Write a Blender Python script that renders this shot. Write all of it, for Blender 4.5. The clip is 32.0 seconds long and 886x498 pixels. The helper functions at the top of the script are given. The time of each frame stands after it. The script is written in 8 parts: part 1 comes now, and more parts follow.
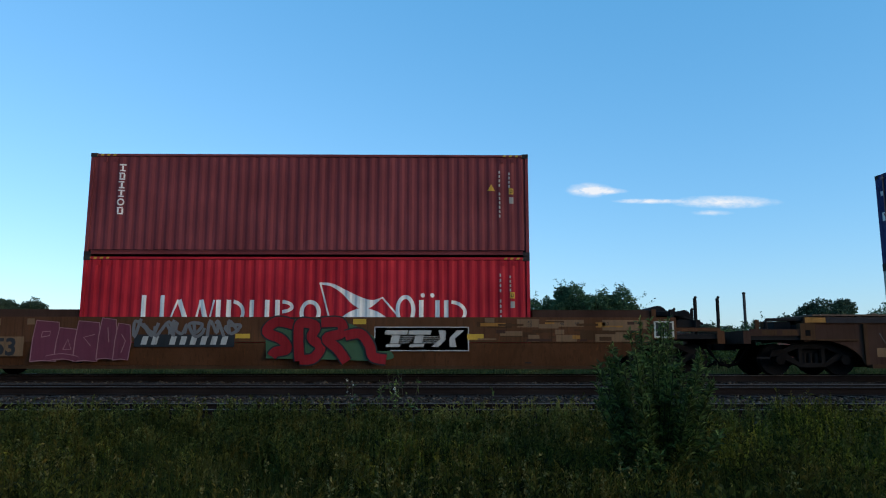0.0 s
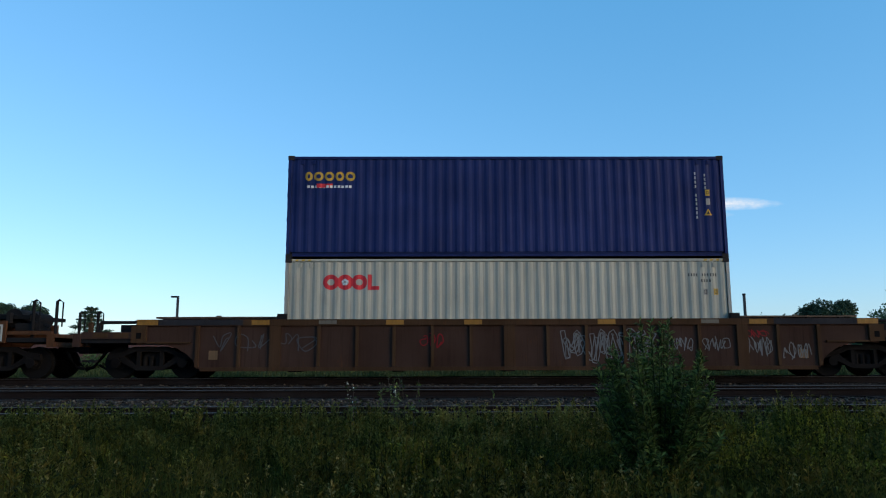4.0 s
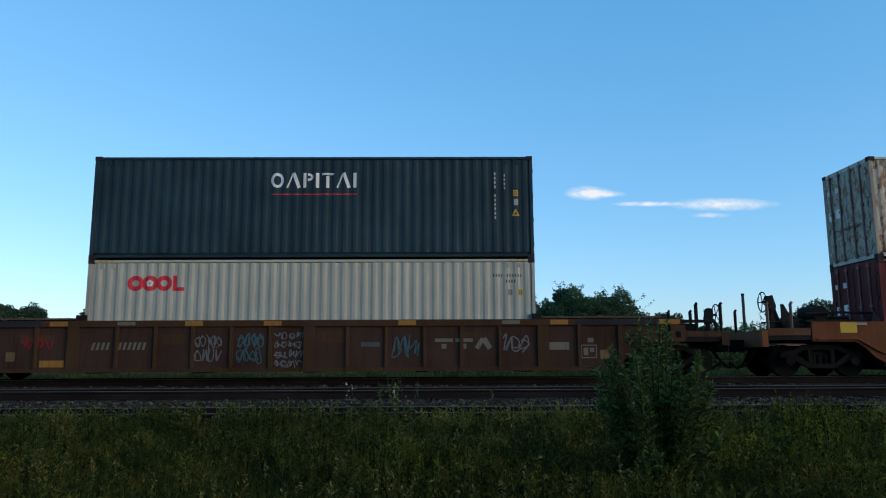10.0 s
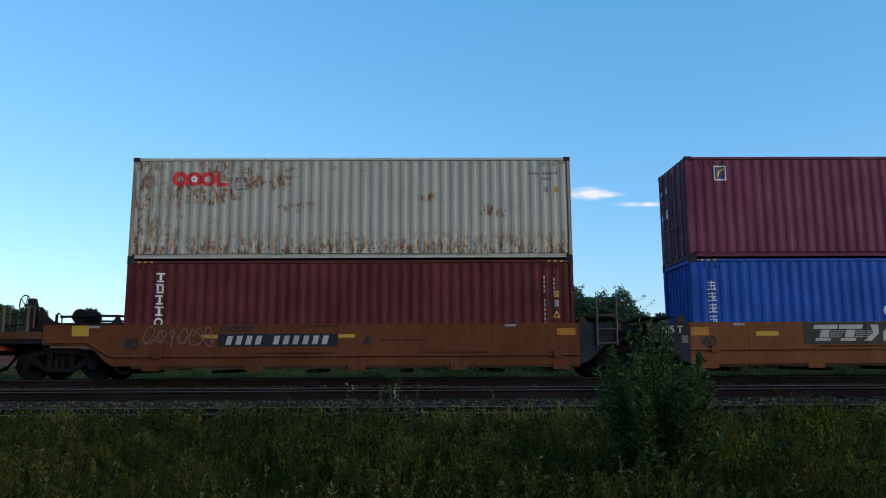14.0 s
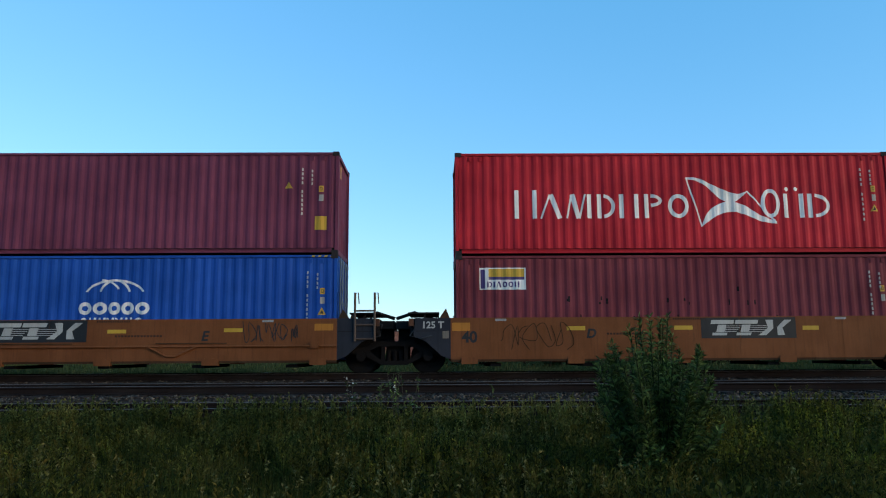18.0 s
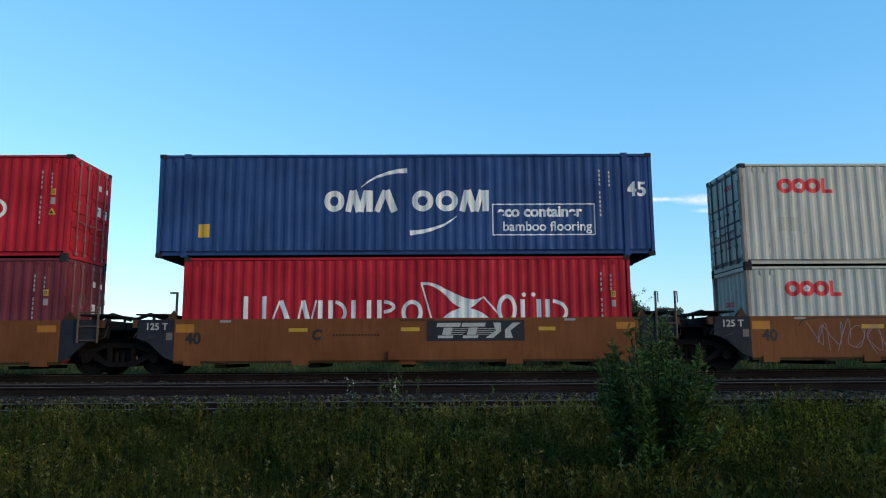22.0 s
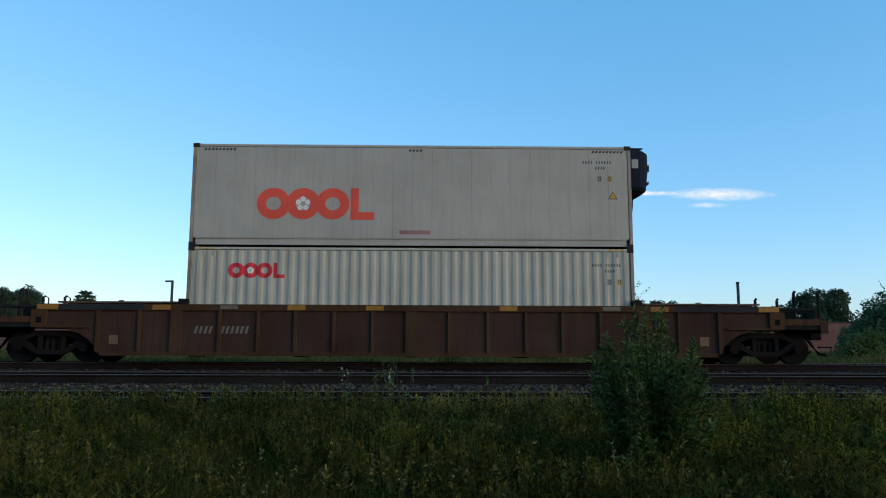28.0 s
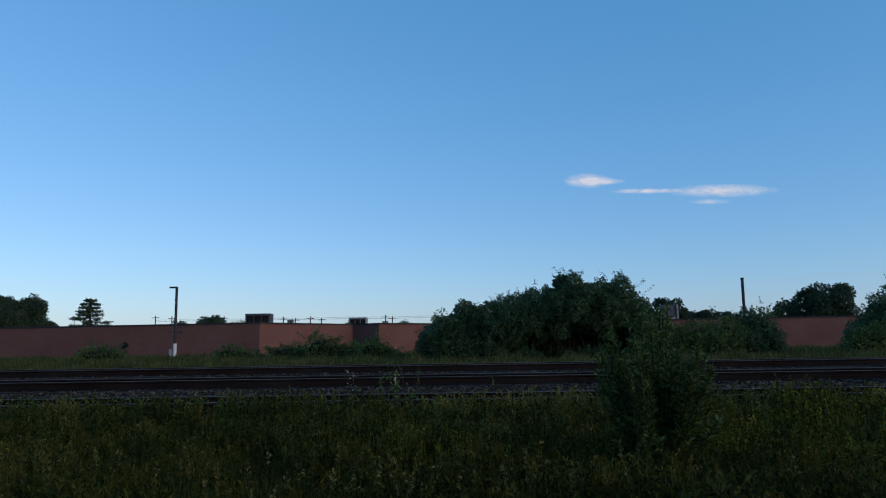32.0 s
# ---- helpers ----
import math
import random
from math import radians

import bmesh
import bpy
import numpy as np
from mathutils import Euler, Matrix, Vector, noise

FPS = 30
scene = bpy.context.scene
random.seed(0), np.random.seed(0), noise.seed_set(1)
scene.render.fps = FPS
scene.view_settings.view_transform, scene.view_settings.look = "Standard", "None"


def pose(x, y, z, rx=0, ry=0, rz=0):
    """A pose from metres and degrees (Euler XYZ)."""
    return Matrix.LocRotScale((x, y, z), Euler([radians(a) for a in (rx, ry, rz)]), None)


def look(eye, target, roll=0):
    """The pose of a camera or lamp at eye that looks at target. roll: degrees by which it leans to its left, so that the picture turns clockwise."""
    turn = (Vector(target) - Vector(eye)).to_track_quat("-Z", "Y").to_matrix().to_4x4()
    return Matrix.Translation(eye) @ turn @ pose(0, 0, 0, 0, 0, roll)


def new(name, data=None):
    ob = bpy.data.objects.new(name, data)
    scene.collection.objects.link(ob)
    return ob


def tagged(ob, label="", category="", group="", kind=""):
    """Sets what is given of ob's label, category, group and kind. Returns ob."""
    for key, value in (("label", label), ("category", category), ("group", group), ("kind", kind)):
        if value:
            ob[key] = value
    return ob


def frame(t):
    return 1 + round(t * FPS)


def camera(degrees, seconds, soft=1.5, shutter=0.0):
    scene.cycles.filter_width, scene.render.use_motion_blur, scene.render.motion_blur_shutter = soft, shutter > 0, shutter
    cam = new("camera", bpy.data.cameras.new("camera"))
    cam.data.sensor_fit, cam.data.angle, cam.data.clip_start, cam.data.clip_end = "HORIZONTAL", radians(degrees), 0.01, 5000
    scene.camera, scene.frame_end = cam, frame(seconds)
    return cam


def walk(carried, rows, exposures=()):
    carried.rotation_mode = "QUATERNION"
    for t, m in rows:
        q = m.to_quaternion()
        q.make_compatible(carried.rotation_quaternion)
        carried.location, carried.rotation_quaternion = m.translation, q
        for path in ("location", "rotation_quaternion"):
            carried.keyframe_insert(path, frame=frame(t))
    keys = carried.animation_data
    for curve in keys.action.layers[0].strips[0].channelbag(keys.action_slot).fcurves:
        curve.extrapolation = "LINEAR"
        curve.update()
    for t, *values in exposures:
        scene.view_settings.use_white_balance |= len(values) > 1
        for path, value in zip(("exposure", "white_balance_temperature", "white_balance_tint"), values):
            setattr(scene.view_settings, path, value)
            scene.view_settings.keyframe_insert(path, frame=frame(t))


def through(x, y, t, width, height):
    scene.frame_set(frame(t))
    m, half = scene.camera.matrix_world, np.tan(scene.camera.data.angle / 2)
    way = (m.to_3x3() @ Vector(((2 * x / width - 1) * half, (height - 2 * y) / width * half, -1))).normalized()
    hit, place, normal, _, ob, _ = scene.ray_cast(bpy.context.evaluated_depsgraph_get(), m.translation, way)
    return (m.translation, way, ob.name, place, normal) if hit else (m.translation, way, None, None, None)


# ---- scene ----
cam = camera(63.38, 32.0, soft=1.1)


def aim(up, right, lean):
    """The camera's turn: degrees up, to the right, and clockwise."""
    return pose(0, 0, 0.5, 90 + up, 0, -right) @ pose(0, 0, 0, 0, 0, lean)


walk(cam, [
    (0, aim(8.53, 0.57, 0.05)), (0.5, aim(8.31, 0.58, 0.07)), (1, aim(8.52, 0.55, 0.06)), (1.5, aim(8.83, 0.55, -0.04)),
    (2, aim(8.64, 0.58, -0.07)), (2.5, aim(8.63, 0.55, -0.03)), (3, aim(8.53, 0.60, -0.01)), (3.5, aim(8.60, 0.61, -0.14)),
    (5.5, aim(8.99, 0.51, -0.16)), (6, aim(8.85, 0.57, -0.17)), (6.5, aim(8.90, 0.57, -0.19)), (7, aim(8.87, 0.52, -0.17)),
    (7.5, aim(8.77, 0.52, -0.11)), (8, aim(8.91, 0.62, -0.20)), (8.5, aim(8.96, 0.63, -0.17)), (9, aim(9.01, 0.62, -0.15)),
    (9.5, aim(8.97, 0.68, -0.23)), (10, aim(8.76, 0.67, -0.26)), (10.5, aim(8.70, 0.70, -0.25)), (11, aim(8.61, 0.69, -0.24)),
    (11.5, aim(8.76, 0.67, -0.22)), (12, aim(8.66, 0.68, -0.22)), (12.5, aim(8.67, 0.66, -0.23)), (13, aim(8.58, 0.68, -0.31)),
    (13.5, aim(8.56, 0.67, -0.30)), (14, aim(8.78, 0.63, -0.29)), (14.5, aim(7.82, 0.74, -0.29)), (16.5, aim(8.22, 0.70, -0.32)),
    (17, aim(8.29, 0.69, -0.33)), (17.5, aim(8.37, 0.66, -0.33)), (18, aim(8.35, 0.65, -0.33)), (18.5, aim(8.48, 0.62, -0.32)),
    (19, aim(8.44, 0.66, -0.39)), (19.5, aim(8.33, 0.64, -0.31)), (20, aim(8.35, 0.64, -0.35)), (20.5, aim(8.35, 0.64, -0.39)),
    (21, aim(8.29, 0.64, -0.35)), (21.5, aim(8.47, 0.63, -0.36)), (22, aim(8.35, 0.63, -0.37)), (22.5, aim(8.14, 0.63, -0.39)),
    (23, aim(7.89, 0.62, -0.31)), (23.5, aim(7.79, 0.62, -0.31)), (24, aim(7.56, 0.63, -0.39)), (24.5, aim(7.83, 0.61, -0.38)),
    (26.5, aim(7.67, 0.69, -0.40)), (27, aim(7.99, 0.67, -0.31)), (27.5, aim(7.94, 1.44, -0.02)), (28, aim(7.64, 0.96, 0.20)),
    (28.5, aim(7.62, 0.71, -0.02)), (29, aim(7.91, 0.64, -0.32)), (29.5, aim(7.96, 0.60, -0.24)), (30, aim(7.81, 0.63, -0.33)),
    (30.5, aim(7.81, 0.65, -0.42)), (31, aim(7.38, 0.66, -0.52)), (31.5, aim(7.47, 0.71, -0.72)), (32, aim(7.74, 0.70, -0.83)),
], exposures=[(0, 1.0, 6500, 5), (13, 1.0, 6500, 5), (17, 1.18, 6550, 3), (21, 1.25, 6650, 4), (24, 1.25, 6720, 4), (27, 1.10, 6600, 4), (28, 1.11, 6720, 5), (29, 1.17, 6650, 5), (30, 0.8, 6400, 8), (31, 0.55, 6200, 12), (32, 0.52, 6200, 12)])

# metres that the train has gone at each whole second (it runs towards -x)
WAY = [-0.29, -4.71, -9.14, -13.66, -18.27, -22.95, -27.55, -32.32, -37.13, -42.02, -47.07, -52.12, -57.28, -62.45, -67.73, -73.17, -78.58, -83.95, -89.63, -95.21, -100.91, -106.67, -112.47, -118.41, -124.35, -130.37, -136.58, -142.95, -149.25, -155.64, -162.14, -168.80, -175.55]
TRACK_Y = 20.73       # middle of the train's track; its rail tops are at z = 0

# ---- world and sun ----
SUN_UP, SUN_TURN = 11.0, 122.0      # degrees; turn from the view direction to the right
world = bpy.data.worlds.new("world")
scene.world = world
world.use_nodes = True
wn = world.node_tree.nodes
sky = wn.new("ShaderNodeTexSky")
sky.sky_type = 'NISHITA'
sky.sun_disc = False
sky.sun_elevation = radians(SUN_UP)
sky.sun_rotation = radians(SUN_TURN)
sky.altitude = 200
sky.air_density, sky.dust_density, sky.ozone_density = 1.0, 0.7, 3.0
wn["Background"].inputs[1].default_value = 0.15
# clear evening air: the sky's blue, with a thin even veil of scattered light
tone = wn.new("ShaderNodeMix")
tone.data_type, tone.blend_type = 'RGBA', 'MULTIPLY'
tone.inputs[0].default_value = 1.0
tone.inputs[7].default_value = (1.14, 0.95, 0.91, 1)
veil = wn.new("ShaderNodeMix")
veil.data_type = 'RGBA'
veil.inputs[0].default_value = 0.4
veil.inputs[7].default_value = (0.02, 1.58, 3.5, 1)
world.node_tree.links.new(sky.outputs[0], tone.inputs[6])
world.node_tree.links.new(tone.outputs[2], veil.inputs[6])
world.node_tree.links.new(veil.outputs[2], wn["Background"].inputs[0])

sun = new("sun", bpy.data.lights.new("sun", 'SUN'))
sun.data.energy, sun.data.angle, sun.data.color = 0.72, radians(30.0), (1.0, 0.76, 0.48)
sd = Vector((math.sin(radians(SUN_TURN)) * math.cos(radians(SUN_UP)), math.cos(radians(SUN_TURN)) * math.cos(radians(SUN_UP)), math.sin(radians(SUN_UP))))
sun.matrix_world = look(sd * 100, (0, 0, 0))


# ---- materials ----
def material(name):
    m = bpy.data.materials.new(name)
    m.use_nodes = True
    nt = m.node_tree
    return m, nt, nt.nodes["Principled BSDF"], nt.nodes["Material Output"]


def noise_node(nt, scale, detail=4.0, stretch=(1, 1, 1), coord="Object", rough=0.55):
    tc = nt.nodes.new("ShaderNodeTexCoord")
    mp = nt.nodes.new("ShaderNodeMapping")
    mp.inputs["Scale"].default_value = stretch
    n = nt.nodes.new("ShaderNodeTexNoise")
    n.inputs["Scale"].default_value, n.inputs["Detail"].default_value, n.inputs["Roughness"].default_value = scale, detail, rough
    nt.links.new(tc.outputs[coord], mp.inputs[0])
    nt.links.new(mp.outputs[0], n.inputs["Vector"])
    return n


def ramp(nt, src, a, b, lo=0.0, hi=1.0):
    r = nt.nodes.new("ShaderNodeMapRange")
    r.inputs["From Min"].default_value, r.inputs["From Max"].default_value = a, b
    r.inputs["To Min"].default_value, r.inputs["To Max"].default_value = lo, hi
    nt.links.new(src, r.inputs["Value"])
    return r.outputs["Result"]


def blend(nt, fac, a, b, how='MIX'):
    x = nt.nodes.new("ShaderNodeMix")
    x.data_type, x.blend_type = 'RGBA', how
    for sock, v in ((x.inputs[0], fac), (x.inputs[6], a), (x.inputs[7], b)):
        if hasattr(v, "is_output"):
            nt.links.new(v, sock)
        elif isinstance(v, (int, float)):
            sock.default_value = v
        else:
            sock.default_value = (*v, 1)
    return x.outputs[2]


def times(nt, a, b):
    x = nt.nodes.new("ShaderNodeMath")
    x.operation = 'MULTIPLY'
    nt.links.new(a, x.inputs[0])
    if hasattr(b, "is_output"):
        nt.links.new(b, x.inputs[1])
    else:
        x.inputs[1].default_value = b
    return x.outputs[0]


def paint(name, col, rough=0.55, fade=0.18, dirt=0.25, rust=0.0, metal=0.0, bump=0.15, streak=(3.0, 3.0, 0.35), spec=0.3):
    """Weathered paint: fading in large patches, dirt running down, fine grain, and rust where it is worn."""
    m, nt, p, out = material(name)
    big = noise_node(nt, 0.7, 3)
    run = noise_node(nt, 2.2, 6, streak)
    fine = noise_node(nt, 60, 3)
    light = tuple(min(1, c * (1 + fade) + 0.03 * fade) for c in col)
    dark = tuple(c * (1 - fade) for c in col)
    c = blend(nt, ramp(nt, big.outputs[0], 0.32, 0.68), dark, light)
    c = blend(nt, ramp(nt, run.outputs[0], 0.5, 0.85, 0, dirt), c, tuple(min(0.03, x * 0.45) for x in col))
    thin = noise_node(nt, 7.0, 5, (2.6, 2.6, 0.10), rough=0.6)
    c = blend(nt, ramp(nt, thin.outputs[0], 0.54, 0.74, 0, min(0.8, dirt * 1.6)), c, tuple(x * 0.4 for x in col))
    if rust:
        spot = noise_node(nt, 5.5, 8, streak, rough=0.7)
        patch = noise_node(nt, 0.9, 3)
        f = times(nt, ramp(nt, spot.outputs[0], 0.56, 0.66), ramp(nt, patch.outputs[0], 0.62 - 0.25 * rust, 0.78 - 0.25 * rust))
        c = blend(nt, f, c, (0.12, 0.045, 0.015))
    c = blend(nt, ramp(nt, fine.outputs[0], 0.3, 0.7, 0, 0.18), c, (0.02, 0.02, 0.02), 'MULTIPLY')
    nt.links.new(c, p.inputs["Base Color"])
    nt.links.new(ramp(nt, run.outputs[0], 0.3, 0.8, rough - 0.08, min(1, rough + 0.2)), p.inputs["Roughness"])
    p.inputs["Metallic"].default_value = metal
    p.inputs["Specular IOR Level"].default_value = spec
    b = nt.nodes.new("ShaderNodeBump")
    b.inputs["Strength"].default_value, b.inputs["Distance"].default_value = bump, 0.02
    nt.links.new(big.outputs[0], b.inputs["Height"])
    nt.links.new(b.outputs[0], p.inputs["Normal"])
    return m


def rusted(name, col):
    """White paint eaten by rust: pits and short runs along the bottom edge and in a few patches higher up."""
    m, nt, p, out = material(name)
    big = noise_node(nt, 0.8, 3)
    spot = noise_node(nt, 7.5, 8, (1.3, 1.3, 0.5), rough=0.7)
    pit = noise_node(nt, 15.0, 6, (1.2, 1.2, 0.6), rough=0.7)
    patch = noise_node(nt, 0.55, 3, (0.8, 0.8, 2.4))
    run = noise_node(nt, 4.0, 6, (3.0, 3.0, 0.10))
    tc = nt.nodes.new("ShaderNodeTexCoord")
    sep = nt.nodes.new("ShaderNodeSeparateXYZ")
    nt.links.new(tc.outputs["Object"], sep.inputs[0])
    low = ramp(nt, sep.outputs[2], 0.2, 1.7, 1.0, 0.2)
    c = blend(nt, ramp(nt, big.outputs[0], 0.3, 0.7), tuple(x * 0.86 for x in col), col)
    c = blend(nt, times(nt, ramp(nt, run.outputs[0], 0.52, 0.72, 0, 0.6), low), c, (0.40, 0.32, 0.19))
    where = nt.nodes.new("ShaderNodeMath")
    where.operation = 'MAXIMUM'
    nt.links.new(ramp(nt, sep.outputs[2], 0.25, 0.9, 1.0, 0.0), where.inputs[0])
    edge = nt.nodes.new("ShaderNodeMath")
    edge.operation = 'MAXIMUM'
    nt.links.new(ramp(nt, patch.outputs[0], 0.565, 0.64, 0, 0.95), edge.inputs[0])
    nt.links.new(ramp(nt, sep.outputs[0], -5.8, -4.9, 0.9, 0.0), edge.inputs[1])
    nt.links.new(edge.outputs[0], where.inputs[1])
    c = blend(nt, times(nt, ramp(nt, spot.outputs[0], 0.45, 0.57, 0, 0.85), where.outputs[0]), c, (0.29, 0.17, 0.06))
    c = blend(nt, times(nt, ramp(nt, spot.outputs[0], 0.51, 0.57, 0, 1.0), where.outputs[0]), c, (0.115, 0.042, 0.013))
    c = blend(nt, times(nt, ramp(nt, pit.outputs[0], 0.57, 0.63, 0, 1.0), where.outputs[0]), c, (0.045, 0.018, 0.009))
    nt.links.new(c, p.inputs["Base Color"])
    p.inputs["Roughness"].default_value = 0.65
    return m


def foliage(name, dark, light, dry=None, through=0.35, scale=0.6, spec=0.08):
    m, nt, p, out = material(name)
    geo = nt.nodes.new("ShaderNodeNewGeometry")
    n = noise_node(nt, scale, 3)
    c = blend(nt, ramp(nt, geo.outputs["Random Per Island"], 0.3, 1.0), dark, light)
    c = blend(nt, ramp(nt, n.outputs[0], 0.35, 0.65, 0, 0.55), c, tuple(x * 0.45 for x in dark))
    if dry:
        d = noise_node(nt, scale * 1.7, 3)
        c = blend(nt, ramp(nt, d.outputs[0], 0.52, 0.7, 0, 0.85), c, dry)
    nt.links.new(c, p.inputs["Base Color"])
    p.inputs["Roughness"].default_value = 0.65
    p.inputs["Specular IOR Level"].default_value = spec
    t = nt.nodes.new("ShaderNodeBsdfTranslucent")
    nt.links.new(c, t.inputs[0])
    x = nt.nodes.new("ShaderNodeMixShader")
    x.inputs[0].default_value = through
    nt.links.new(p.outputs[0], x.inputs[1])
    nt.links.new(t.outputs[0], x.inputs[2])
    nt.links.new(x.outputs[0], out.inputs[0])
    return m


def rough_ground(name, a, b, c3, scale=8.0, bump=0.6):
    m, nt, p, out = material(name)
    n1, n2, n3 = noise_node(nt, scale, 8), noise_node(nt, scale * 6, 4), noise_node(nt, 0.35, 3)
    c = blend(nt, ramp(nt, n1.outputs[0], 0.35, 0.65), a, b)
    c = blend(nt, ramp(nt, n2.outputs[0], 0.45, 0.75), c, c3)
    c = blend(nt, ramp(nt, n3.outputs[0], 0.35, 0.7, 0, 0.5), c, tuple(x * 0.5 for x in a))
    nt.links.new(c, p.inputs["Base Color"])
    p.inputs["Roughness"].default_value = 0.95
    p.inputs["Specular IOR Level"].default_value = 0.05
    bp = nt.nodes.new("ShaderNodeBump")
    bp.inputs["Strength"].default_value, bp.inputs["Distance"].default_value = bump, 0.05
    nt.links.new(n2.outputs[0], bp.inputs["Height"])
    nt.links.new(bp.outputs[0], p.inputs["Normal"])
    return m


def stone_mat(name, a, b):
    m, nt, p, out = material(name)
    geo = nt.nodes.new("ShaderNodeNewGeometry")
    c = blend(nt, ramp(nt, geo.outputs["Random Per Island"], 0.35, 1.0), a, b)
    n = noise_node(nt, 30, 4)
    c = blend(nt, ramp(nt, n.outputs[0], 0.4, 0.7, 0, 0.5), c, (0.05, 0.045, 0.04))
    nt.links.new(c, p.inputs["Base Color"])
    p.inputs["Roughness"].default_value = 0.9
    p.inputs["Specular IOR Level"].default_value = 0.1
    return m


def brickwork(name, col):
    m, nt, p, out = material(name)
    tc = nt.nodes.new("ShaderNodeTexCoord")
    mp = nt.nodes.new("ShaderNodeMapping")
    mp.inputs["Rotation"].default_value = (radians(90), 0, 0)
    nt.links.new(tc.outputs["Object"], mp.inputs[0])
    b = nt.nodes.new("ShaderNodeTexBrick")
    b.inputs["Color1"].default_value = (*col, 1)
    b.inputs["Color2"].default_value = (*(x * 0.75 for x in col), 1)
    b.inputs["Mortar"].default_value = (0.20, 0.14, 0.115, 1)
    b.inputs["Scale"].default_value = 1.0
    b.inputs["Brick Width"].default_value, b.inputs["Row Height"].default_value, b.inputs["Mortar Size"].default_value = 0.2, 0.068, 0.008
    nt.links.new(mp.outputs[0], b.inputs["Vector"])
    n = noise_node(nt, 0.25, 4)
    c = blend(nt, ramp(nt, n.outputs[0], 0.35, 0.7, 0, 0.4), b.outputs[0], tuple(x * 0.55 for x in col))
    nt.links.new(c, p.inputs["Base Color"])
    p.inputs["Roughness"].default_value = 0.9
    return m


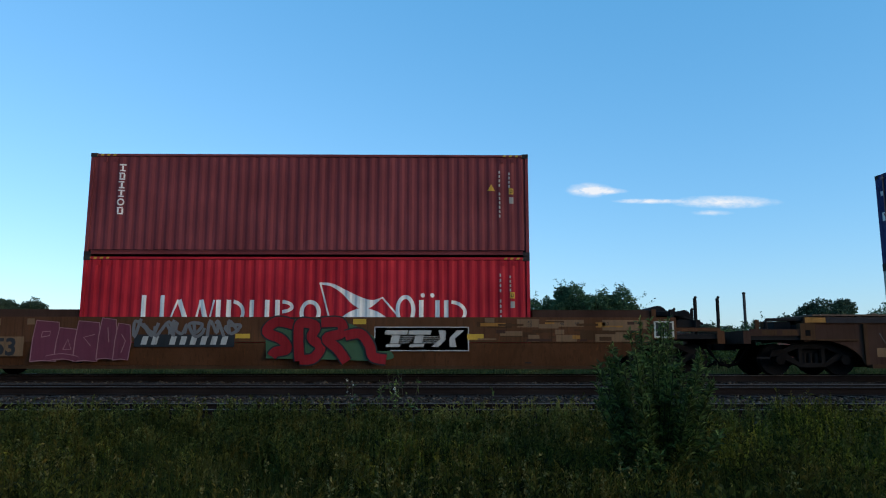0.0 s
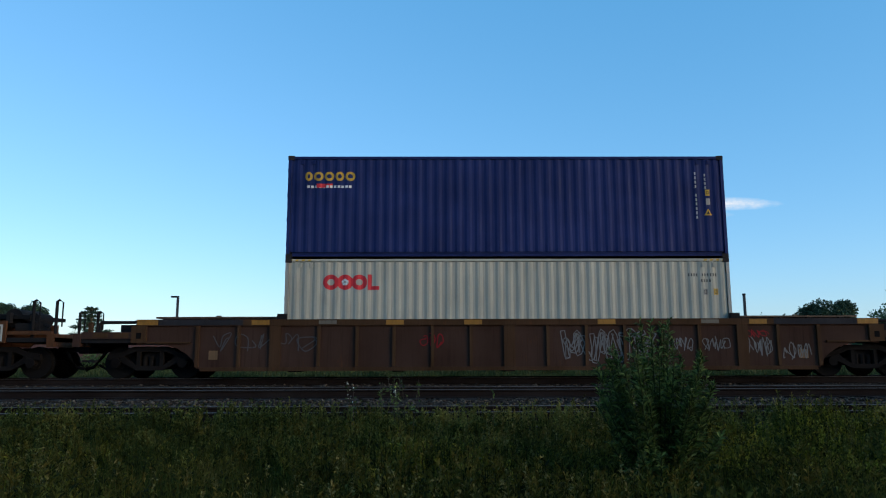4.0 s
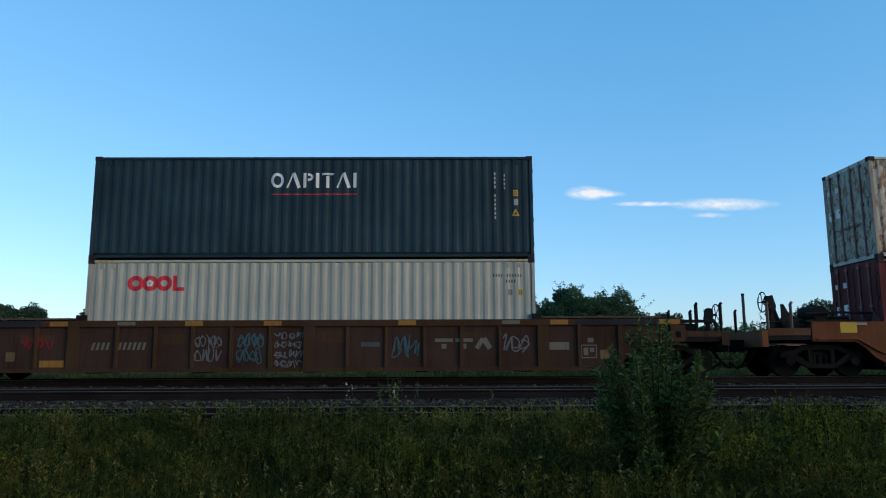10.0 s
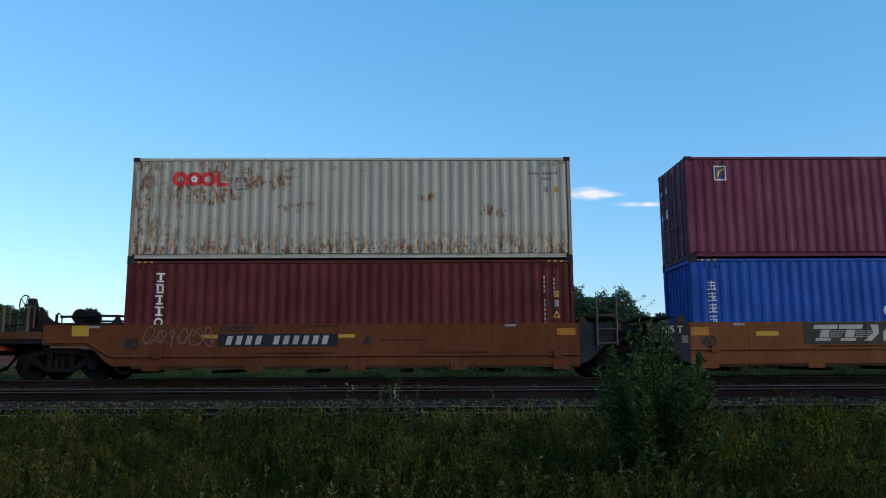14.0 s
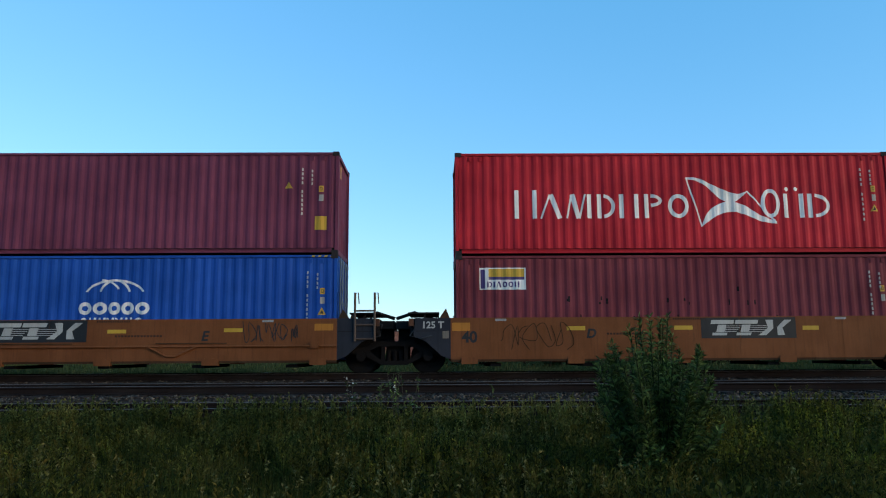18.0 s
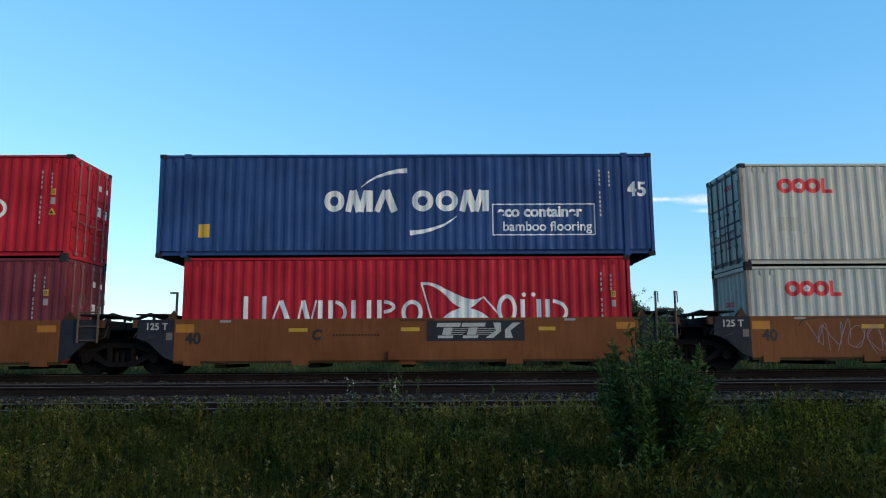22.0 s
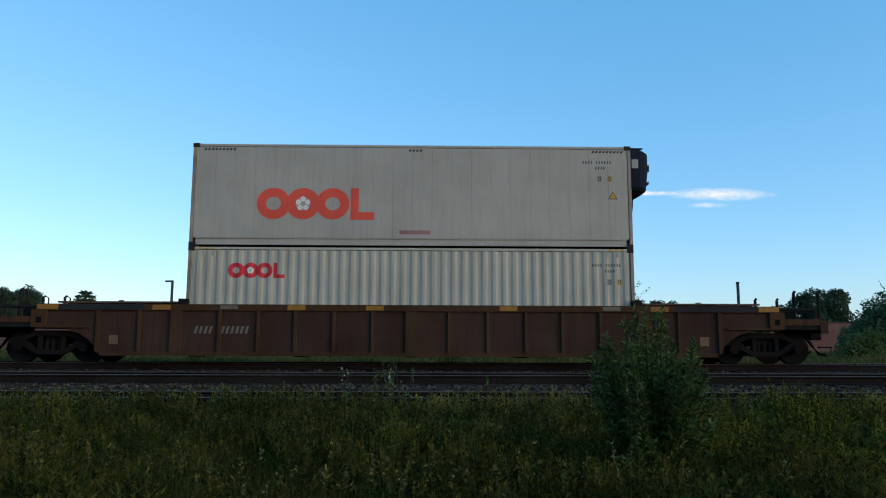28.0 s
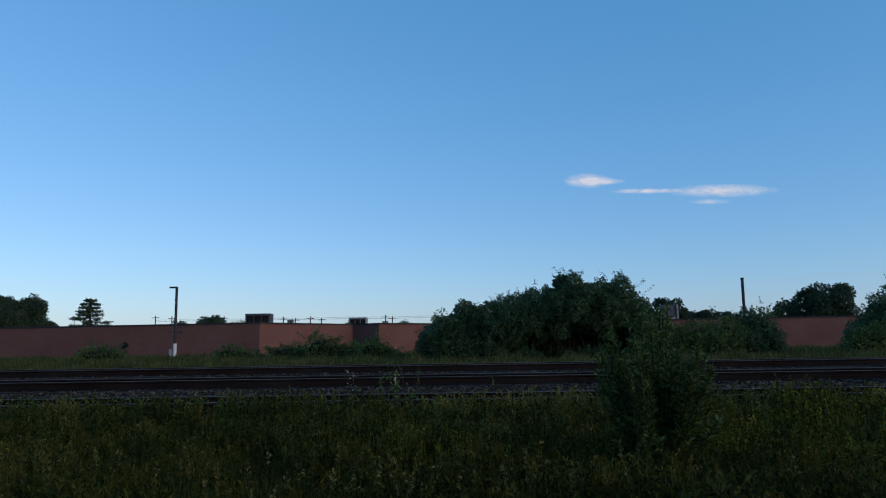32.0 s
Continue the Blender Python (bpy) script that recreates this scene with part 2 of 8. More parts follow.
M = {
    "maroon": paint("maroon_paint", (0.15, 0.03, 0.036), dirt=0.22, spec=0.15, rough=0.65),
    "purple": paint("plum_paint", (0.130, 0.0287, 0.058), dirt=0.2, spec=0.15, rough=0.65),
    "plumred": paint("faded_plum_red_paint", (0.154, 0.03, 0.0408), dirt=0.3, rust=0.2, spec=0.12, rough=0.7),
    "brownred": paint("brown_red_paint", (0.099, 0.0206, 0.0206), dirt=0.35, rust=0.15, spec=0.12, rough=0.7),
    "red": paint("bright_red_paint", (0.378, 0.012, 0.024), dirt=0.22, spec=0.15, rough=0.65),
    "navy": paint("navy_paint", (0.00758, 0.0182, 0.0945), dirt=0.2, spec=0.15, rough=0.65),
    "blue": paint("blue_paint", (0.00864, 0.067, 0.324), dirt=0.2, spec=0.15, rough=0.65),
    "slate": paint("slate_blue_paint", (0.0192, 0.0552, 0.162), dirt=0.3, spec=0.15, rough=0.65),
    "green": paint("dark_green_paint", (0.0142, 0.0344, 0.0479), dirt=0.3, rust=0.1, spec=0.15, rough=0.65),
    "white": paint("off_white_paint", (0.387, 0.374, 0.314), dirt=0.2, fade=0.08, spec=0.15),
    "white_b": paint("worn_white_paint", (0.44, 0.436, 0.38), dirt=0.28, rust=0.4, fade=0.1, spec=0.15),
    "white_rust": rusted("rusted_white_paint", (0.32, 0.315, 0.272)),
    "reefer": paint("grey_white_panel", (0.324, 0.312, 0.279), dirt=0.16, fade=0.08),
    "post_rust": paint("rusty_post", (0.25, 0.20, 0.16), rust=1.4, dirt=0.3),
    "rust_tank": paint("rusty_tank", (0.085, 0.038, 0.022), dirt=0.4, rust=0.6, spec=0.1),
    "dark_red": paint("dark_red_spray", (0.22, 0.010, 0.014), dirt=0.3, spec=0.1),
    "generator": paint("dark_navy_casing", (0.010, 0.015, 0.030), spec=0.04, rough=0.9),
    "faint_mark": paint("faded_spray", (0.055, 0.05, 0.05), dirt=0.5, bump=0.0),
    "stencil_grey": paint("worn_dark_stencil", (0.06, 0.06, 0.06), dirt=0.2, bump=0.0),
    "cover": paint("worn_grey_brown_cover", (0.096, 0.064, 0.0448), dirt=0.4, rust=0.3, spec=0.1),
    "ladder": paint("worn_brown_steel", (0.085, 0.055, 0.04), dirt=0.3, rust=0.4),
    "orange_mark": paint("bright_orange_marking", (0.40, 0.15, 0.012), dirt=0.3, bump=0.0),
    "rod_blue": paint("worn_blue_grey_rod", (0.10, 0.14, 0.19), dirt=0.3),
    "rod_red": paint("worn_red_rod", (0.20, 0.085, 0.085), dirt=0.3, rust=0.3),
    "chalk_mark": paint("chalky_spray", (0.138, 0.132, 0.132), dirt=0.4, bump=0.0),
    "ochre_mark": paint("worn_yellow_marking", (0.27, 0.12, 0.012), dirt=0.4, rust=0.3, bump=0.0),
    "cream_mark": paint("faded_cream_marking", (0.14, 0.118, 0.09), dirt=0.4, bump=0.0),
    "buff": paint("buff_patch", (0.155, 0.086, 0.037), dirt=0.4),
    "seed": paint("dry_seed_head", (0.17, 0.145, 0.045), rough=0.9, spec=0.1),
    "casting": paint("dark_casting", (0.024, 0.021, 0.022), dirt=0.2, spec=0.1, rough=0.8),
    "rust_stain": paint("rust_stain", (0.40, 0.31, 0.15), dirt=0.3, rust=0.7),
    "dark": paint("dark_steel", (0.0135, 0.0125, 0.013), dirt=0.0, rough=0.85, spec=0.05),
    "black": paint("black_grime_and_shade", (0.006, 0.0055, 0.0055), dirt=0.0, rough=0.95, spec=0.02),
    "grey": paint("charcoal_paint", (0.020, 0.022, 0.029), dirt=0.2, spec=0.1, rough=0.7),
    "orange": paint("orange_car_paint", (0.160, 0.052, 0.0145), dirt=0.26, rust=0.4, spec=0.15, rough=0.65),
    "orange_old": paint("weathered_orange_paint", (0.120, 0.0365, 0.0125), dirt=0.35, rust=0.6, spec=0.12, rough=0.7),
    "tan": paint("tan_car_paint", (0.080, 0.0315, 0.0118), dirt=0.55, rust=0.8, spec=0.12, rough=0.7),
    "brown": paint("brown_car_paint", (0.048, 0.025, 0.0178), dirt=0.35, rust=0.12, spec=0.05, rough=0.85),
    "rib": paint("ochre_rib_paint", (0.062, 0.031, 0.014), dirt=0.4, rust=0.4, spec=0.08, rough=0.8),
    "brownchord": paint("brown_chord_paint", (0.057, 0.028, 0.0135), dirt=0.45, rust=0.4, spec=0.06, rough=0.8),
    "yellow": paint("yellow_marking", (0.48, 0.29, 0.025), dirt=0.2),
    "white_mark": paint("white_marking", (0.682, 0.682, 0.66), dirt=0.2, bump=0.0),
    "pale_mark": paint("worn_pale_marking", (0.40, 0.385, 0.35), dirt=0.35, bump=0.0),
    "grey_mark": paint("grey_marking", (0.272, 0.272, 0.264), dirt=0.3, bump=0.0),
    "red_mark": paint("red_marking", (0.55, 0.02, 0.03), dirt=0.1, bump=0.0),
    "coral_mark": paint("coral_marking", (0.60, 0.07, 0.04), dirt=0.1, bump=0.0),
    "black_mark": paint("black_marking", (0.012, 0.012, 0.013), dirt=0.05, bump=0.0),
    "maroon_mark": paint("maroon_spray", (0.105, 0.016, 0.032), dirt=0.2, bump=0.0),
    "pink_mark": paint("pink_spray", (0.25, 0.12, 0.12), dirt=0.2, bump=0.0),
    "green_mark": paint("green_spray", (0.035, 0.085, 0.035), dirt=0.2, bump=0.0),
    "teal_mark": paint("teal_spray", (0.04, 0.085, 0.10), dirt=0.2, bump=0.0),
    "lilac_mark": paint("lilac_spray", (0.24, 0.17, 0.19), dirt=0.2, bump=0.0),
    "blue_mark": paint("violet_spray", (0.06, 0.035, 0.14), dirt=0.1, bump=0.0),
    "steel": paint("worn_rail_steel", (0.1105, 0.0952, 0.085), rough=0.7, metal=0.15, dirt=0.2, spec=0.2),
    "railside": paint("rusty_rail_side", (0.0176, 0.012, 0.0104), rough=0.95, dirt=0.2, spec=0.03),
    "tie": paint("old_tie_wood", (0.028, 0.021, 0.018), rough=0.95, dirt=0.3, streak=(0.4, 3, 3), spec=0.1),
    "brick": brickwork("red_brick", (0.120, 0.033, 0.025)),
    "roofing": paint("dark_roof_edge", (0.03, 0.028, 0.03), rough=0.9),
    "metal": paint("grey_sheet_metal", (0.20, 0.20, 0.20), rough=0.5, metal=0.3),
    "pole": paint("galvanised_pole", (0.030, 0.034, 0.040), rough=0.6, metal=0.3),
    "stalk": paint("green_stalk", (0.035, 0.045, 0.015), rough=0.9, spec=0.1),
    "bark": paint("bark", (0.06, 0.045, 0.032), rough=0.95),
    "ballast": rough_ground("ballast_bed", (0.040, 0.027, 0.020), (0.066, 0.047, 0.036), (0.018, 0.012, 0.009), 9.0),
    "soil": rough_ground("weedy_soil", (0.016, 0.013, 0.005), (0.026, 0.020, 0.008), (0.009, 0.008, 0.003), 3.0),
    "stone": stone_mat("ballast_stone", (0.024, 0.017, 0.013), (0.15, 0.118, 0.088)),
    "weed": foliage("weed_leaf", (0.020, 0.025, 0.0055), (0.176, 0.166, 0.028), (0.205, 0.144, 0.028), scale=1.1, through=0.36),
    "grass": foliage("far_grass", (0.045, 0.060, 0.020), (0.115, 0.130, 0.038), (0.165, 0.140, 0.050), scale=0.35),
    "shrub": foliage("shrub_leaf", (0.062, 0.106, 0.034), (0.165, 0.225, 0.072), scale=0.5),
    "bush": foliage("bush_leaf", (0.036, 0.060, 0.015), (0.20, 0.28, 0.068), scale=2.0, through=0.3, spec=0.22),
    "vine": foliage("vine_leaf", (0.052, 0.100, 0.052), (0.098, 0.165, 0.078), scale=0.5),
    # far leaves made paler and bluer, so distance haze is in the colour
    "tree": foliage("hazed_tree_leaf", (0.046, 0.080, 0.052), (0.088, 0.134, 0.076), scale=0.25),
    # verge and gold: weed leaves in paler, yellower colours
    "verge": foliage("verge_weed_leaf", (0.050, 0.062, 0.016), (0.30, 0.30, 0.070), (0.34, 0.27, 0.066), scale=1.1, through=0.45),
    "gold": foliage("gold_weed_leaf", (0.075, 0.085, 0.011), (0.40, 0.38, 0.048), (0.46, 0.35, 0.043), scale=1.6, through=0.4),
    "blade": foliage("grass_blade", (0.032, 0.042, 0.009), (0.108, 0.124, 0.024), (0.155, 0.122, 0.030), scale=0.8, through=0.4),
    "bogie": paint("oily_black_truck", (0.009, 0.0075, 0.007), dirt=0.0, rough=0.95, spec=0.02),
    "slate_steel": paint("bare_dark_steel", (0.022, 0.021, 0.025), dirt=0.3, rust=0.2, spec=0.1, rough=0.75),
    "seam": paint("dull_panel_seam", (0.27, 0.26, 0.23), dirt=0.2),
    # dark brown for stems, and for the shade painted inside the foliage
    "twig_and_shade": paint("dark_twigs_and_shade", (0.020, 0.018, 0.012), rough=0.95, spec=0.05),
    # darker copy of the sheet metal, with shade put into the colour
    "dark_shaded_metal": paint("dark_and_shaded_metal", (0.07, 0.075, 0.085), rough=0.6, metal=0.2),
    "flower": paint("pale_flower", (0.55, 0.55, 0.48)),
}


# ---- mesh helpers ----
SMALL = ("id_marking", "height_stripes", "vehicle_number", "small_print", "graffiti", "flowers", "leaves", "scuff")


def part(name, bm, mat, parent=None, label=""):
    if name in APART:
        for b in pieces(bm):
            ob = link_part(name, b, mat, parent, label)
        return ob
    return link_part(name, bm, mat, parent, label)


def link_part(name, bm, mat, parent=None, label=""):
    me = bpy.data.meshes.new(name)
    bm.to_mesh(me)
    bm.free()
    return part_mesh(name, me, mat, parent, label)


APART = ("logo", "notice", "panel_bar", "size_mark", "sign", "stain", "marking", "stencil")


def pieces(bm):
    """The separate pieces of a bmesh, each as a bmesh of its own."""
    seen, out = set(), []
    for f in bm.faces:
        if f in seen:
            continue
        todo, got = [f], []
        seen.add(f)
        while todo:
            g = todo.pop()
            got.append(g)
            for v in g.verts:
                for h in v.link_faces:
                    if h not in seen:
                        seen.add(h)
                        todo.append(h)
        nb, made = bmesh.new(), {}
        for g in got:
            for v in g.verts:
                if v not in made:
                    made[v] = nb.verts.new(v.co)
            nb.faces.new([made[v] for v in g.verts])
        out.append(nb)
    bm.free()
    return out


def part_mesh(name, me, mat, parent=None, label=""):
    if mat is not None:
        me.materials.append(mat)
    ob = new(name, me)
    ob.parent = parent
    if label:
        ob["label"] = label
    if name in SMALL:
        ob["kind"] = "stuff"
    return ob


def thing(name, at, label, category, group="", kind=""):
    ob = new(name)
    ob.matrix_world = at
    ob.empty_display_size = 0.2
    return tagged(ob, label, category, group, kind)


def box(bm, x0, x1, y0, y1, z0, z1):
    v = [bm.verts.new((x, y, z)) for x in (x0, x1) for y in (y0, y1) for z in (z0, z1)]
    for f in ((0, 1, 3, 2), (4, 6, 7, 5), (0, 4, 5, 1), (2, 3, 7, 6), (0, 2, 6, 4), (1, 5, 7, 3)):
        bm.faces.new([v[i] for i in f])
    return bm


def boxes(*specs):
    bm = bmesh.new()
    for s in specs:
        box(bm, *s)
    return bm


def plate(pts, y0, y1, bm=None):
    """A plate with the outline pts (x, z), from y0 to y1."""
    bm = bm or bmesh.new()
    a = [bm.verts.new((x, y0, z)) for x, z in pts]
    b = [bm.verts.new((x, y1, z)) for x, z in pts]
    n = len(pts)
    bm.faces.new(a)
    bm.faces.new(b[::-1])
    for i in range(n):
        bm.faces.new((a[i], b[i], b[(i + 1) % n], a[(i + 1) % n]))
    bmesh.ops.recalc_face_normals(bm, faces=bm.faces)
    return bm


def tube(pts, r, bm=None, n=8):
    """A round bar along pts."""
    bm = bm or bmesh.new()
    rings = []
    for i, p in enumerate(pts):
        p = Vector(p)
        d = (Vector(pts[min(i + 1, len(pts) - 1)]) - Vector(pts[max(i - 1, 0)])).normalized()
        u = d.orthogonal().normalized()
        w = d.cross(u)
        rings.append([bm.verts.new(p + (u * math.cos(2 * math.pi * k / n) + w * math.sin(2 * math.pi * k / n)) * r) for k in range(n)])
    for a, b in zip(rings, rings[1:]):
        for k in range(n):
            bm.faces.new((a[k], a[(k + 1) % n], b[(k + 1) % n], b[k]))
    bm.faces.new(rings[0][::-1])
    bm.faces.new(rings[-1])
    return bm


def drum(axis, c, r, h0, h1, bm=None, n=24, r2=None):
    """A cylinder about the given axis from h0 to h1 along it."""
    a, b = list(c), list(c)
    k = "xyz".index(axis)
    a[k], b[k] = h0, h1
    bm = bm or bmesh.new()
    lo, hi = [], []
    for i in range(n):
        s, t = math.cos(2 * math.pi * i / n), math.sin(2 * math.pi * i / n)
        for lst, p, rr in ((lo, a, r), (hi, b, r2 or r)):
            q = list(p)
            q[(k + 1) % 3] += s * rr
            q[(k + 2) % 3] += t * rr
            lst.append(bm.verts.new(q))
    for i in range(n):
        bm.faces.new((lo[i], lo[(i + 1) % n], hi[(i + 1) % n], hi[i]))
    bm.faces.new(lo[::-1])
    bm.faces.new(hi)
    return bm


# flat shapes in the x, z plane, for markings
def s_rect(bm, x0, z0, x1, z1, lean=0.0):
    d = (z1 - z0) * lean
    bm.faces.new([bm.verts.new(p) for p in ((x0, 0, z0), (x1, 0, z0), (x1 + d, 0, z1), (x0 + d, 0, z1))])


def s_poly(bm, pts):
    bm.faces.new([bm.verts.new((x, 0, z)) for x, z in pts])


def s_ring(bm, cx, cz, rx, rz, w, a0=0, a1=360, n=28):
    pr = None
    for i in range(n + 1):
        a = radians(a0 + (a1 - a0) * i / n)
        c, s = math.cos(a), math.sin(a)
        cur = (bm.verts.new((cx + rx * c, 0, cz + rz * s)), bm.verts.new((cx + (rx - w) * c, 0, cz + (rz - w) * s)))
        if pr:
            bm.faces.new((pr[0], cur[0], cur[1], pr[1]))
        pr = cur


def s_frame(bm, x0, z0, x1, z1, w):
    s_rect(bm, x0, z0, x1, z0 + w)
    s_rect(bm, x0, z1 - w, x1, z1)
    s_rect(bm, x0, z0 + w, x0 + w, z1 - w)
    s_rect(bm, x1 - w, z0 + w, x1, z1 - w)


def s_stroke(bm, pts, w):
    """A band of width w along pts; w may also be a list."""
    pr = None
    for i, (x, z) in enumerate(pts):
        ax, az = pts[max(i - 1, 0)]
        bx, bz = pts[min(i + 1, len(pts) - 1)]
        dx, dz = bx - ax, bz - az
        l = math.hypot(dx, dz) or 1
        h = (w[i] if isinstance(w, (list, tuple)) else w) / 2
        cur = (bm.verts.new((x - dz / l * h, 0, z + dx / l * h)), bm.verts.new((x + dz / l * h, 0, z - dx / l * h)))
        if pr:
            bm.faces.new((pr[0], cur[0], cur[1], pr[1]))
        pr = cur


def layered(bm):
    """Sets each separate piece of a marking a hair in front of the one before."""
    seen, k = set(), 0
    for v in bm.verts:
        if v in seen:
            continue
        todo = [v]
        seen.add(v)
        while todo:
            u = todo.pop()
            u.co.y -= 0.0007 * (k % 8)
            for e in u.link_edges:
                w = e.other_vert(u)
                if w not in seen:
                    seen.add(w)
                    todo.append(w)
        k += 1
    return bm


def curve(ctrl, n=8):
    """A smooth run through the control points (Catmull-Rom)."""
    out = []
    c = [ctrl[0], *ctrl, ctrl[-1]]
    for i in range(1, len(c) - 2):
        for k in range(n):
            t = k / n
            out.append(tuple(0.5 * (2 * c[i][j] + (c[i + 1][j] - c[i - 1][j]) * t + (2 * c[i - 1][j] - 5 * c[i][j] + 4 * c[i + 1][j] - c[i + 2][j]) * t * t
                                    + (3 * c[i][j] - c[i - 1][j] - 3 * c[i + 1][j] + c[i + 2][j]) * t ** 3) for j in (0, 1)))
    out.append(tuple(ctrl[-1]))
    return out


def scribble(bm, x0, z0, x1, z1, letters, w, seed, hollow=False):
    """A sprayed tag: one loose zigzag after another across the box; hollow draws both edges of a fat line."""
    rnd = random.Random(seed)
    step = (x1 - x0) / letters
    for k in range(letters):
        a, h, up = x0 + k * step, z1 - z0, rnd.random() < 0.5
        pts = []
        loop, ang, turn = rnd.random() < 0.55, rnd.uniform(0, 6.28), rnd.choice((-1, 1))
        for q in range(7):
            if loop:
                r = rnd.uniform(0.5, 1.05)
                pts.append((a + step * (0.5 + 0.62 * r * math.cos(ang)), z0 + h * (0.5 + 0.5 * r * math.sin(ang))))
                ang += turn * rnd.choice((0.9, 1.4, 1.9, 2.5))
            else:
                pts.append((a + step * (0.02 + 0.16 * q + rnd.uniform(-0.4, 0.4)), z0 + h * (rnd.uniform(0.6, 1.0) if up else rnd.uniform(0.0, 0.45))))
                up = not up if rnd.random() < 0.8 else up
        line = curve(pts, 5)
        n = len(bm.verts)
        if hollow:
            edge = [[], []]
            for i, (x, z) in enumerate(line):
                ax, az = line[max(i - 1, 0)]
                bx, bz = line[min(i + 1, len(line) - 1)]
                l = math.hypot(bx - ax, bz - az) or 1
                for e, sg in zip(edge, (-1, 1)):
                    e.append((x - sg * (bz - az) / l * step * 0.13, z + sg * (bx - ax) / l * step * 0.13))
            s_stroke(bm, edge[0] + edge[1][::-1] + edge[0][:1], w)
        else:
            s_stroke(bm, line, w)
        bm.verts.ensure_lookup_table()
        for i in range(n, len(bm.verts)):
            bm.verts[i].co.y -= 0.0001 * (i - n)


def lettering(body, size, lean=0.0, bold=0.0):
    """A bmesh of words in the built-in font, in the x, z plane, starting at the origin."""
    cu = bpy.data.curves.new("words", 'FONT')
    cu.body, cu.size, cu.shear, cu.offset = body, size, lean, bold
    ob = bpy.data.objects.new("words", cu)
    scene.collection.objects.link(ob)
    bpy.context.view_layer.update()
    me = bpy.data.meshes.new_from_object(ob.evaluated_get(bpy.context.evaluated_depsgraph_get()))
    bpy.data.objects.remove(ob)
    bm = bmesh.new()
    bm.from_mesh(me)
    bpy.data.meshes.remove(me)
    for v in bm.verts:
        v.co = (v.co.x, 0, v.co.y)
    return bm


def shift(bm, dx, dz):
    for v in bm.verts:
        v.co.x += dx
        v.co.z += dz
    return bm


# ---- leaves, stems and stones, in bulk ----
def bulk(name, verts, faces, mat, parent=None, label=""):
    me = bpy.data.meshes.new(name)
    me.vertices.add(len(verts))
    me.vertices.foreach_set("co", np.asarray(verts, dtype=np.float32).ravel())
    k = faces.shape[1]
    me.loops.add(faces.size)
    me.loops.foreach_set("vertex_index", faces.astype(np.int32).ravel())
    me.polygons.add(len(faces))
    me.polygons.foreach_set("loop_start", np.arange(0, faces.size, k, dtype=np.int32))
    me.update(calc_edges=True)
    me.validate()
    return part_mesh(name, me, mat, parent, label)


def unit(v):
    return v / np.maximum(np.linalg.norm(v, axis=1, keepdims=True), 1e-9)


def leaf_verts(rng, base, way, length, width, droop=0.15):
    side = unit(np.cross(way, rng.normal(size=base.shape)))
    l, w = length[:, None], width[:, None]
    mid = base + way * l * 0.45
    tip = base + way * l
    tip[:, 2] -= droop * length
    v = np.stack([base, mid + side * w / 2, tip, mid - side * w / 2], 1).reshape(-1, 3)
    return v


def quads(n, start=0):
    return np.arange(start, start + 4 * n).reshape(-1, 4)


def stem_verts(base, top, w):
    """Two crossed thin blades for each stem."""
    out = []
    for off in ((1, 0, 0), (0, 1, 0)):
        o = np.array(off) * w / 2
        out.append(np.stack([base - o, base + o, top + o * 0.4, top - o * 0.4], 1).reshape(-1, 3))
    return np.concatenate(out)


# ---- ground and tracks ----
PROFILE = [(-3000, -1.6), (-6, -1.25), (3, -1.15), (8.6, -1.1), (10.2, -0.92), (11.0, -0.55), (13.9, -0.54), (15.0, -0.38), (18.1, -0.36), (19.0, -0.21),
           (22.4, -0.21), (23.7, -0.45), (27, -0.5), (60, -0.45), (88, -0.35), (140, -0.5), (400, -0.8), (3000, -2.0)]


def ground_z(y):
    return float(np.interp(y, [p[0] for p in PROFILE], [p[1] for p in PROFILE]))


def build_ground():
    bm = bmesh.new()
    ys = []
    for (a, _), (b, _) in zip(PROFILE, PROFILE[1:]):
        n = 1 if b - a > 30 else max(1, int((b - a) / 0.35))
        ys += [a + (b - a) * i / n for i in range(n)]
    ys.append(PROFILE[-1][0])
    xs = [-3000, -800, -300, -120, -60] + [-30 + 0.6 * i for i in range(101)] + [60, 120, 300, 800, 3000]
    grid = [[bm.verts.new((x, y, ground_z(y) + (0.05 * noise.noise((x * 0.7, y * 0.7, 0)) if -6 < y < 88 and abs(x) < 60 else 0))) for x in xs] for y in ys]
    for j in range(len(ys) - 1):
        for i in range(len(xs) - 1):
            f = bm.faces.new((grid[j][i], grid[j][i + 1], grid[j + 1][i + 1], grid[j + 1][i]))
            f.material_index = 1 if 10.6 < ys[j] < 23.6 else 0
            f.smooth = True
    g = part("ground", bm, M["soil"])
    g.data.materials.append(M["ballast"])
    tagged(g, "weedy soil with a grey ballast bed under three tracks", "ground", kind="structure")


